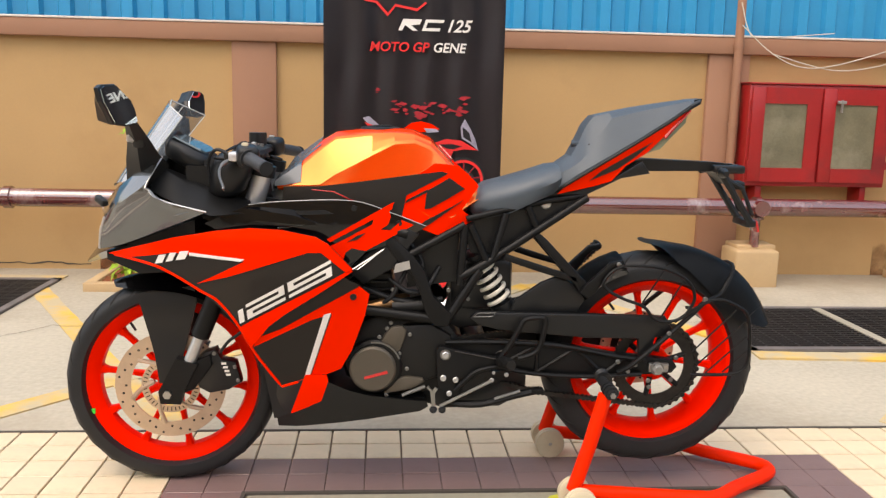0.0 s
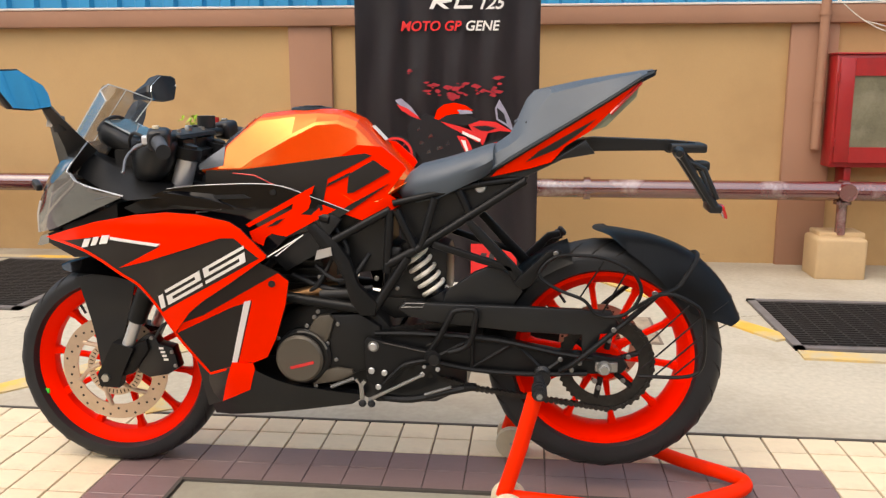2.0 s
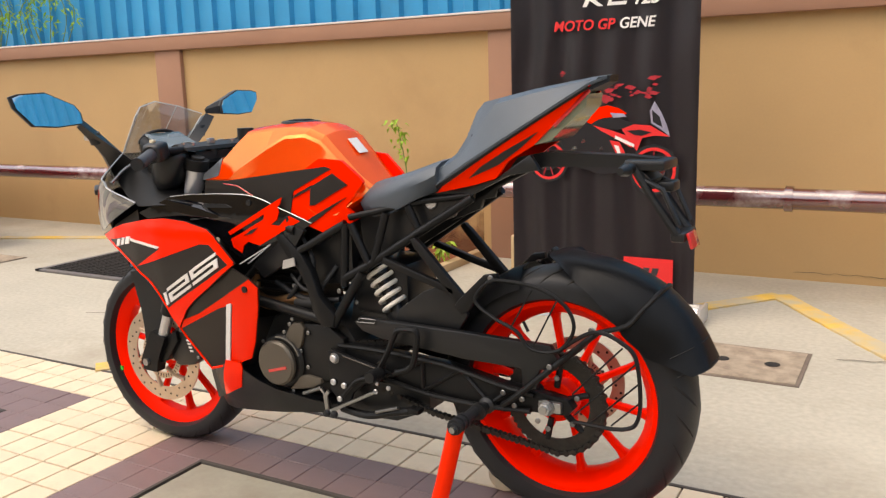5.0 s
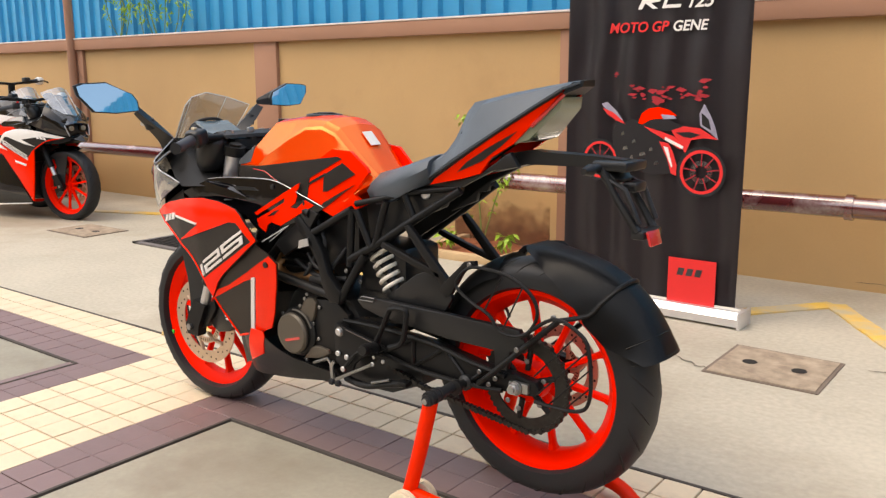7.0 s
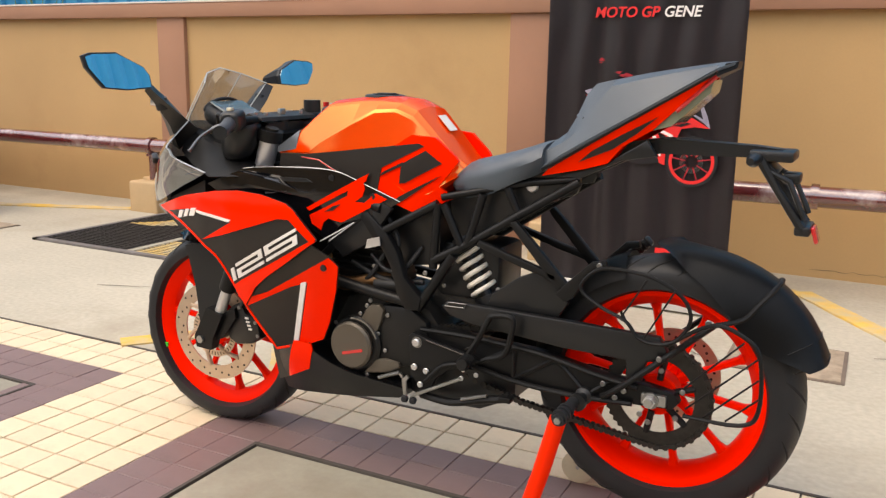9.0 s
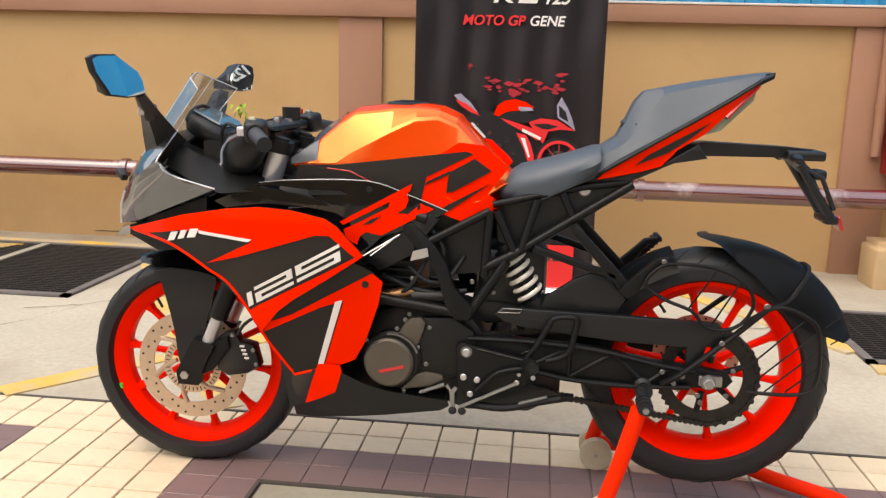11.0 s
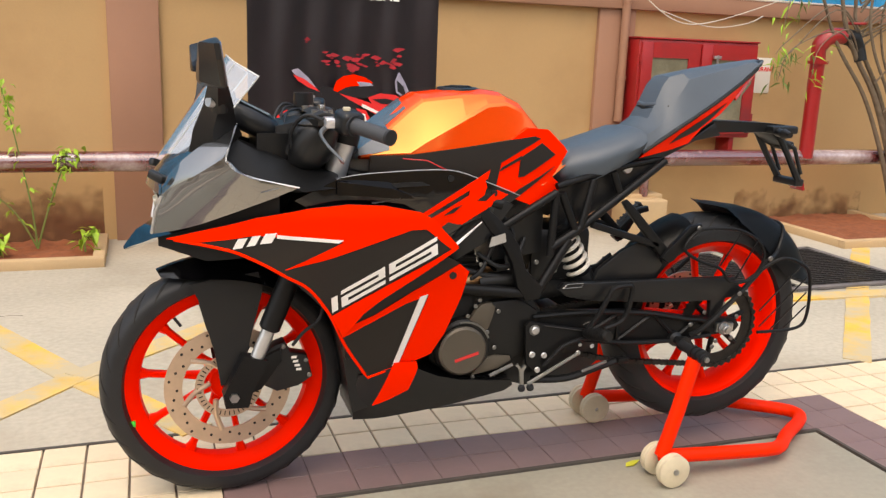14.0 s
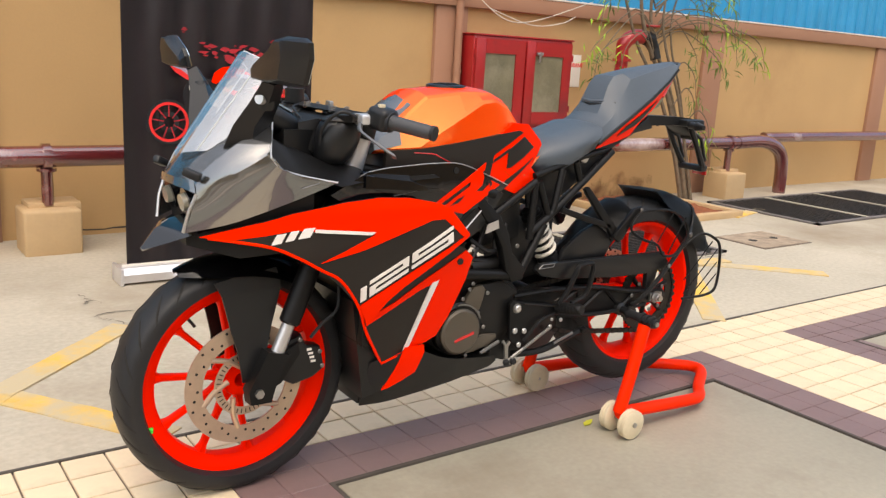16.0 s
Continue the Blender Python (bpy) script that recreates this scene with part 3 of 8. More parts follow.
def wheel(parent, name, cx, cz, R, rim_r, half, rim_half, label):
    w = new(name)
    w.parent, w.matrix_basis = parent, pose(cx, 0, cz)
    w["label"] = label
    prof = []
    for i in range(21):
        a = math.pi * i / 20
        prof.append((rim_r + 0.006 + (R - rim_r - 0.006) * math.sin(a) ** 0.62, half * math.cos(a) * (1 - 0.10 * (1 - math.sin(a)) ** 2)))
    prof.append((rim_r - 0.004, -rim_half + 0.006))
    prof.append((rim_r - 0.004, rim_half - 0.006))
    tyre = part("tyre", lathe(prof, segs=96), RUBBER, w, "black road tyre with diagonal grooves", 50)
    bm = bmesh.new()
    for k in range(26):
        for s in (-1, 1):
            a0 = 2 * math.pi * (k + (0.5 if s > 0 else 0)) / 26
            pts = []
            for j in range(6):
                u = 0.12 + 0.7 * j / 5
                ang = math.pi * (0.5 - 0.5 * u * 0.9)
                rr = rim_r + 0.006 + (R - rim_r - 0.006) * math.sin(ang) ** 0.62 - 0.0022
                yy = s * half * math.cos(ang) * (1 - 0.10 * (1 - math.sin(ang)) ** 2)
                aa = a0 + 0.34 * u
                pts.append((rr * math.cos(aa), yy, rr * math.sin(aa)))
            tube(pts, [0.0022, 0.0036, 0.0042, 0.0042, 0.0036, 0.0015], 5, bm=bm)
    tagged(part("tread_pattern", bm, HOLLOW_SHADE, w), kind="stuff")
    h = rim_half
    ri = rim_r - 0.036
    rp = [(rim_r, -h), (rim_r + 0.004, -h + 0.004), (rim_r - 0.004, -h + 0.009), (rim_r - 0.012, -h * 0.5), (rim_r - 0.014, h * 0.5), (rim_r - 0.004, h - 0.009), (rim_r + 0.004, h - 0.004), (rim_r, h),
          (rim_r - 0.012, h - 0.002), (ri, h * 0.45), (ri - 0.004, 0), (ri, -h * 0.45), (rim_r - 0.012, -h + 0.002)]
    part("rim", lathe(rp, segs=96), ORANGE_WHEEL, w, "glossy orange cast rim")
    hub = part("hub", lathe([(0.018, -0.045), (0.042, -0.042), (0.046, -0.03), (0.036, -0.012), (0.036, 0.012), (0.046, 0.03), (0.042, 0.042), (0.018, 0.045)], segs=32), ORANGE_WHEEL, w)
    spoke = None
    for k in range(10):
        if spoke is None:
            rings = []
            for t, wid, dep in ((0.03, 0.017, 0.02), (0.07, 0.0095, 0.014), (0.12, 0.0075, 0.011), (ri - 0.02, 0.0085, 0.012), (ri + 0.006, 0.016, 0.017)):
                rings.append([(t, -dep, -wid * 0.6), (t, -dep * 0.6, -wid), (t, dep * 0.6, -wid), (t, dep, -wid * 0.6), (t, dep, wid * 0.6), (t, dep * 0.6, wid), (t, -dep * 0.6, wid), (t, -dep, wid * 0.6)])
            spoke = part("spoke", loft(rings), ORANGE_WHEEL, w)
            spoke.matrix_basis = pose(0, 0, 0, 0, 8, 0)
        else:
            share("spoke", spoke, w, pose(0, 0, 0, 0, 8 + 36 * k, 0))
    part("valve", tube([((ri + 0.002) * math.cos(2.2), -0.004, (ri + 0.002) * math.sin(2.2)), ((ri - 0.03) * math.cos(2.2), -0.012, (ri - 0.03) * math.sin(2.2))], 0.004, 8), RUBBER, w)
    return w


def brake_disc(parent, R, y, place, name="brake_disc"):
    th = 0.0022
    d = part(name, lathe([(R * 0.72, y - th), (R, y - th), (R, y + th), (R * 0.72, y + th)], segs=72), CHAMPAGNE, parent, "champagne coloured drilled brake disc")
    d.matrix_basis = place
    bm = bmesh.new()
    for k in range(36):
        a = 2 * math.pi * k / 36
        rr = R * (0.80, 0.865, 0.93)[k % 3]
        disc(rr * math.cos(a), rr * math.sin(a), 0.0036, y - th - 0.0006, y + th + 0.0006, 8, bm)
    tagged(part("drilling", bm, HOLLOW_SHADE, d), kind="stuff")
    for k in range(6):
        a = radians(60 * k + 15)
        p = [(R * 0.30 * math.cos(a - 0.5), y, R * 0.30 * math.sin(a - 0.5)), (R * 0.52 * math.cos(a - 0.15), y, R * 0.52 * math.sin(a - 0.15)), (R * 0.75 * math.cos(a + 0.1), y, R * 0.75 * math.sin(a + 0.1))]
        part("disc_arm", tube(spline(p, 4), 0.007, 8), CHAMPAGNE, d)
    part("sensor_ring", lathe([(R * 0.40, y - 0.0035), (R * 0.53, y - 0.0035), (R * 0.53, y - 0.001), (R * 0.40, y - 0.001)], segs=48), CHAMPAGNE, d, "slotted wheel sensor ring")
    bm = bmesh.new()
    for k in range(40):
        a = 2 * math.pi * k / 40
        c, s = math.cos(a), math.sin(a)
        tube([(R * 0.43 * c, y - 0.0033, R * 0.43 * s), (R * 0.50 * c, y - 0.0033, R * 0.50 * s)], 0.0016, 5, bm=bm)
    tagged(part("slotting", bm, HOLLOW_SHADE, d), kind="stuff")
    return d


def bolt(parent, x, y, z, r=0.009, material=None, side=-1, label=""):
    r *= 0.85
    return part("bolt", disc(x, z, r, y, y + side * r * 0.8, 12, bevel=r * 0.2) if side > 0 else disc(x, z, r, y - r * 0.8, y, 12, bevel=r * 0.2), material or BOLT_STEEL, parent, label)


def digits(place, fold):
    """1, 2 and 5 as slotted slanted figures; place lays (u, v) on the panel."""
    out = []
    def bars(rects):
        bm = bmesh.new()
        for u0, u1, v0, v1 in rects:
            n = max(1, int((u1 - u0) / 0.06))
            for i in range(n):
                a, b = u0 + (u1 - u0) * i / n, u0 + (u1 - u0) * (i + 1) / n
                q = [fold(*place(u, v), e) for e in (0, 1) for u, v in ((a, v0), (b, v0), (b, v1), (a, v1))]
                vs = [bm.verts.new(p) for p in q]
                for f in ((0, 1, 2, 3), (7, 6, 5, 4), (0, 4, 5, 1), (1, 5, 6, 2), (2, 6, 7, 3), (3, 7, 4, 0)):
                    bm.faces.new([vs[k] for k in f])
        return bm
    out.append(bars([(0.0, 0.055, 0.0, 0.86)]))
    out.append(bars([(0.09, 0.50, 0.80, 1.0), (0.44, 0.50, 0.52, 0.80), (0.09, 0.50, 0.40, 0.60), (0.09, 0.15, 0.2, 0.40), (0.09, 0.50, 0.0, 0.2)]))
    out.append(bars([(0.54, 1.0, 0.80, 1.0), (0.54, 0.60, 0.60, 0.80), (0.54, 1.0, 0.40, 0.60), (0.94, 1.0, 0.2, 0.40), (0.54, 1.0, 0.0, 0.2)]))
    return out


def side_fairing(parent, s):
    upper = [(-0.708, 0.692), (-0.612, 0.722), (-0.516, 0.75), (-0.397, 0.773), (-0.31, 0.782), (-0.226, 0.778), (-0.14, 0.762), (-0.109, 0.745), (-0.046, 0.681), (-0.043, 0.674), (-0.142, 0.604), (-0.225, 0.549), (-0.267, 0.515),
             (-0.315, 0.455), (-0.347, 0.516), (-0.397, 0.568), (-0.446, 0.613), (-0.505, 0.647), (-0.565, 0.673), (-0.63, 0.684)]
    f = part("side_fairing", skin(upper, fair, 0, 0.006, s, 0.02), GRAPHITE, parent, "graphite side fairing with orange graphics")
    lower = [(-0.08, 0.655), (-0.027, 0.628), (-0.001, 0.604), (-0.014, 0.54), (-0.049, 0.44), (-0.079, 0.384), (-0.126, 0.363), (-0.242, 0.33), (-0.306, 0.43), (-0.325, 0.48), (-0.25, 0.545), (-0.16, 0.605)]
    part("lower_fairing", skin(lower, fair_low, 0, 0.006, s, 0.02), GRAPHITE, f)
    o = 0.0032
    top = [(-0.708, 0.692), (-0.612, 0.722), (-0.516, 0.75), (-0.397, 0.773), (-0.31, 0.782), (-0.226, 0.778), (-0.14, 0.762), (-0.109, 0.745), (-0.044, 0.678), (-0.057, 0.667), (-0.072, 0.678), (-0.126, 0.722), (-0.162, 0.721),
           (-0.37, 0.653), (-0.452, 0.631), (-0.407, 0.653), (-0.323, 0.696), (-0.472, 0.709), (-0.517, 0.711), (-0.647, 0.687)]
    part("upper_orange_panel", skin(top, fair, o, 0.004, s, 0.02), ORANGE, f, "glossy orange upper panel")
    band = [(-0.057, 0.674), (-0.043, 0.674), (-0.142, 0.605), (-0.225, 0.550), (-0.267, 0.516), (-0.315, 0.455), (-0.342, 0.513), (-0.317, 0.529), (-0.141, 0.626)]
    part("orange_band", skin(band, fair, o, 0.004, s, 0.02), ORANGE, f)
    low = [(-0.027, 0.626), (-0.001, 0.604), (-0.014, 0.54), (-0.049, 0.44), (-0.079, 0.384), (-0.126, 0.363), (-0.161, 0.364), (-0.101, 0.548), (-0.16, 0.528), (-0.312, 0.453), (-0.300, 0.480), (-0.236, 0.505), (-0.086, 0.592)]
    part("lower_orange_panel", skin(low, fair_low, o, 0.004, s, 0.02), ORANGE, f, "glossy orange lower panel")
    part("white_stripe", skin([(-0.123, 0.545), (-0.104, 0.551), (-0.164, 0.364), (-0.180, 0.358)], fair_low, o + 0.002, 0.004, s, 0.02), WHITE_DECAL, f)
    part("thin_white_stripe", skin([(-0.470, 0.714), (-0.323, 0.702), (-0.334, 0.695), (-0.470, 0.706)], fair, o + 0.001, 0.003, s, 0.03), WHITE_DECAL, f)
    edge = [(-0.690, 0.690), (-0.63, 0.683), (-0.565, 0.672), (-0.505, 0.646), (-0.446, 0.612), (-0.397, 0.582), (-0.347, 0.515), (-0.306, 0.43), (-0.242, 0.33)]
    part("orange_edge_line", tube([(p[0], s * ((fair if p[1] > 0.47 else fair_low)(p[0], p[1]) - 0.001), p[1]) for p in spline([Vector((x, z)) for x, z in edge], 5) + [Vector((-0.128, 0.363))]], 0.0042, 8), ORANGE, f)
    part("screw", disc(-0.044, 0.597, 0.009, s * (fair_low(-0.044, 0.597) + 0.001), s * (fair_low(-0.044, 0.597) + 0.007), 14), MATT_BLACK, f)
    fold = lambda x, z, e: (x, s * (fair(x, z) + 0.001 + 0.0032 * e), z)
    place = (lambda u, v: (-0.343 + 0.246 * u - 0.004 * v, 0.523 + 0.139 * u + 0.042 * v)) if s < 0 else (lambda u, v: (-0.097 - 0.246 * u - 0.004 * v, 0.662 - 0.139 * u + 0.042 * v))
    for n, bm in zip(("figure_one", "figure_two", "figure_five"), digits(place, fold)):
        part(n, bm, WHITE_DECAL, f, "white slanted figure", 0)
    # plain white maker's mark: slanted blocks
    for a, b, c in ((0.0, 0.28, 0.0), (0.35, 0.60, 0.10), (0.67, 1.0, 0.14)):
        x0, x1 = -0.566 + 0.088 * a, -0.566 + 0.088 * b - 0.004
        z0 = 0.678 + 0.02 * a
        part("maker_mark", skin([(x0, z0), (x1, z0 + 0.004), (x1 + 0.012, z0 + 0.027), (x0 + 0.012, z0 + 0.024)], fair, o + 0.001, 0.003, s, 0.03), WHITE_DECAL, f)
    return f


def body_side(x, z):
    """Half-width of the black cover between tank and fairing."""
    return knots([(-0.45, 0.215), (-0.3, 0.19), (-0.1, 0.175), (0.05, 0.158), (0.15, 0.142), (0.3, 0.12)], x) - 0.10 * max(0.0, z - 0.80) - 0.004


def tank_side(x, z):
    return knots([(-0.25, 0.123), (-0.1, 0.137), (0.08, 0.136), (0.2, 0.125), (0.3, 0.100)], x) - 0.12 * max(0.0, z - 0.86)


def tank(parent):
    """Faceted fuel tank, joined from cross-sections."""
    t = new("fuel_tank")
    t.parent = parent
    rows = []
    # x, side width, side foot z, crease width, crease z, ridge width, ridge z, top z
    for x, wf, zf, wc, zc, wr, zr, zt in ((-0.255, 0.118, 0.872, 0.114, 0.884, 0.104, 0.893, 0.900), (-0.20, 0.134, 0.876, 0.130, 0.890, 0.100, 0.930, 0.950), (-0.14, 0.144, 0.876, 0.140, 0.893, 0.094, 0.982, 1.004),
                                    (-0.10, 0.149, 0.872, 0.145, 0.920, 0.092, 1.012, 1.028), (0.0, 0.153, 0.860, 0.140, 0.974, 0.092, 1.024, 1.040), (0.06, 0.153, 0.850, 0.128, 1.004, 0.092, 1.026, 1.042), (0.115, 0.150, 0.830, 0.114, 1.008, 0.086, 1.022, 1.036),
                                    (0.16, 0.146, 0.800, 0.106, 0.990, 0.080, 1.004, 1.016), (0.22, 0.137, 0.800, 0.095, 0.930, 0.074, 0.942, 0.952), (0.262, 0.122, 0.830, 0.088, 0.888, 0.066, 0.898, 0.905), (0.295, 0.106, 0.850, 0.080, 0.862, 0.058, 0.870, 0.874)):
        wf, wc = wf * 0.905, wc * 0.93
        half = [(wf - 0.02, zf - 0.004), (wf, zf + 0.004), ((wf * 0.45 + wc * 0.55), (zf * 0.45 + zc * 0.55)), (wc + 0.0025, zc - 0.005), (wc - 0.002, zc + 0.004), ((wc + wr) / 2, (zc + zr) / 2), (wr + 0.003, zr - 0.004), (wr - 0.006, zr + 0.003), (wr * 0.5, zt - 0.003)]
        rows.append([(x, -w, z) for w, z in half] + [(x, 0, zt)] + [(x, w, z) for w, z in reversed(half)])
    part("tank_shell", loft(rows), ORANGE_TANK, t, "glossy orange faceted fuel tank", 14)
    # lower corner by the seat
    for s in (-1, 1):
        corner = [(0.293, 0.888), (0.285, 0.900), (0.232, 0.945), (0.17, 0.95), (0.11, 0.91), (0.085, 0.85), (0.080, 0.802), (0.119, 0.773), (0.133, 0.773), (0.186, 0.754), (0.204, 0.757), (0.283, 0.796), (0.247, 0.825)]
        part("knee_panel", skin(corner, lambda x, z: tank_side(x, z) + 0.003, 0, 0.012, s, 0.03), ORANGE, t, "orange knee panel")
        dark = [(-0.236, 0.880), (-0.142, 0.884), (-0.03, 0.899), (0.075, 0.914), (0.190, 0.929), (0.207, 0.923), (0.155, 0.896), (0.094, 0.864), (0.088, 0.835), (0.082, 0.806), (0.06, 0.815), (-0.043, 0.840), (-0.15, 0.840), (-0.24, 0.840)]
        part("graphite_panel", skin(dark, tank_side, 0.0055, 0.014, s, 0.03), GRAPHITE, t, "graphite lower tank panel")
        # dark shapes between the broad orange letter strokes
        for name, st in (("dark_slit", [(0.090, 0.843), (0.097, 0.853), (0.152, 0.881), (0.152, 0.873)]), ("dark_block", [(0.152, 0.878), (0.211, 0.912), (0.253, 0.882), (0.160, 0.829), (0.144, 0.827), (0.148, 0.866)]), ("dark_slash", [(0.119, 0.774), (0.146, 0.795), (0.252, 0.852), (0.154, 0.783)])):
            part(name, skin(st, tank_side, 0.0062, 0.003, s, 0.03), GRAPHITE, t)
        part("red_pinstripe", tube([(x, s * (tank_side(x, z) + 0.006), z) for x, z in ((-0.16, 0.875), (-0.10, 0.871), (-0.06, 0.852), (-0.045, 0.846))], 0.0016, 6), RED_PLASTIC, t)
    part("front_cover", loft([[(-0.275, -0.06, 0.855), (-0.275, 0.0, 0.875), (-0.275, 0.1, 0.86), (-0.27, 0.12, 0.80), (-0.27, -0.08, 0.80)], [(-0.22, -0.075, 0.925), (-0.22, 0, 0.953), (-0.22, 0.085, 0.93), (-0.20, 0.12, 0.80), (-0.20, -0.08, 0.80)],
                              [(-0.14, -0.075, 0.992), (-0.14, 0, 1.012), (-0.14, 0.075, 0.992), (-0.14, 0.09, 0.9), (-0.14, -0.09, 0.9)]]), TRIM_GREY, t, "grey cover over the tank front")
    trim = []
    for x, w1, z1, w2, z2, zt in ((-0.268, 0.100, 0.868, 0.096, 0.880, 0.888), (-0.262, 0.110, 0.880, 0.107, 0.895, 0.905), (-0.225, 0.119, 0.886, 0.104, 0.920, 0.936), (-0.190, 0.122, 0.894, 0.102, 0.943, 0.963)):
        trim.append([(x, -w1, z1), (x, -w2, z2), (x, -w2 * 0.5, (z2 + 2 * zt) / 3), (x, 0, zt), (x, w2 * 0.5, (z2 + 2 * zt) / 3), (x, w2, z2), (x, w1, z1)])
    part("front_trim", loft(trim), TRIM_GREY, t, "satin grey trim at the tank front", 20)
    part("filler_cap", tube([(0.02, 0, 1.026), (0.02, 0, 1.0405), (0.02, 0, 1.0425)], [0.058, 0.055, 0.048], 32), MATT_BLACK, t, "black round filler cap")
    part("cap_ring", tube([(0.02, 0, 1.041), (0.02, 0, 1.0445)], 0.036, 28), FRAME_BLACK, t)
    part("key_flap", box(0.0, 0.048, -0.012, 0.012, 1.0435, 1.0470, 0.0015), MATT_BLACK, t)
    part("info_sticker", box(-0.026, 0.026, -0.02, 0.02, -0.001, 0.001), WHITE_DECAL, t, "silver sticker on the tank slope").matrix_basis = pose(0.205, 0.008, 0.975, 0, 46, 0)
    return t


def upper_cover(parent, s):
    """Black cover between tank and side fairing, with big orange strokes."""
    poly = [(-0.43, 0.79), (-0.32, 0.837), (-0.233, 0.846), (-0.043, 0.849), (0.06, 0.815), (0.149, 0.780), (0.09, 0.745), (-0.013, 0.712), (-0.06, 0.665), (-0.12, 0.70), (-0.16, 0.735), (-0.262, 0.755), (-0.378, 0.76)]
    c = part("upper_side_cover", skin(poly, body_side, 0, 0.008, s, 0.03), GLOSS_BLACK, parent, "gloss black cover with big orange letter strokes")
    for st in ([(-0.117, 0.747), (0.041, 0.836), (0.061, 0.847), (0.055, 0.827), (-0.108, 0.739)],
               [(-0.108, 0.728), (-0.060, 0.752), (0.004, 0.787), (0.007, 0.802), (0.048, 0.825), (0.053, 0.807), (0.046, 0.787), (0.026, 0.773), (0.052, 0.771), (0.083, 0.798), (0.115, 0.785), (-0.013, 0.715), (-0.035, 0.719), (-0.050, 0.723), (-0.066, 0.712), (-0.074, 0.690), (-0.100, 0.705)]):
        part("letter_stroke", skin(st, body_side, 0.003, 0.004, s, 0.03), ORANGE, c)
    part("dark_notch", skin([(-0.062, 0.740), (-0.036, 0.757), (-0.014, 0.764), (-0.036, 0.746)], body_side, 0.0045, 0.003, s, 0.03), GLOSS_BLACK, c)
    rim = spline([(-0.32, 0.838, 0), (-0.233, 0.847, 0), (-0.05, 0.850, 0), (0.06, 0.816, 0), (0.149, 0.781, 0)], 5)
    part("piping", tube([(p.x, s * (body_side(p.x, p.y) + 0.001), p.y) for p in rim], 0.0011, 6), SILVER, c)
    for x, z in ((-0.045, 0.83), (0.075, 0.79)):
        part("screw", disc(x, z, 0.008, s * body_side(x, z), s * (body_side(x, z) + 0.003), 12), MATT_BLACK, c)
    part("cover_ridge", skin([(-0.315, 0.800), (-0.16, 0.792), (-0.10, 0.786), (-0.16, 0.778), (-0.26, 0.782)], body_side, 0.006, 0.008, s, 0.03), GLOSS_BLACK, c)
    part("vent_slot", skin([(-0.22, 0.822), (-0.12, 0.824), (-0.10, 0.815), (-0.21, 0.811)], body_side, 0.0035, 0.004, s, 0.03), MATT_BLACK, c)
    # white streak of reflected light, drawn as a silver line on the gloss cover
    part("bright_edge", tube([(-0.245, s * (body_side(-0.245, 0.775) + 0.004), 0.777), (-0.15, s * (body_side(-0.15, 0.785) + 0.004), 0.789)], 0.0022, 6), SILVER, c)
    part("air_scoop", loft([[(-0.33, s * 0.16, 0.80), (-0.33, s * 0.196, 0.80), (-0.33, s * 0.194, 0.83), (-0.33, s * 0.16, 0.835)], [(-0.2, s * 0.16, 0.795), (-0.2, s * 0.200, 0.79), (-0.2, s * 0.196, 0.812), (-0.2, s * 0.16, 0.835)], [(-0.14, s * 0.15, 0.79), (-0.14, s * 0.180, 0.785), (-0.14, s * 0.178, 0.79), (-0.14, s * 0.15, 0.795)]]), GLOSS_BLACK, c)
    return c


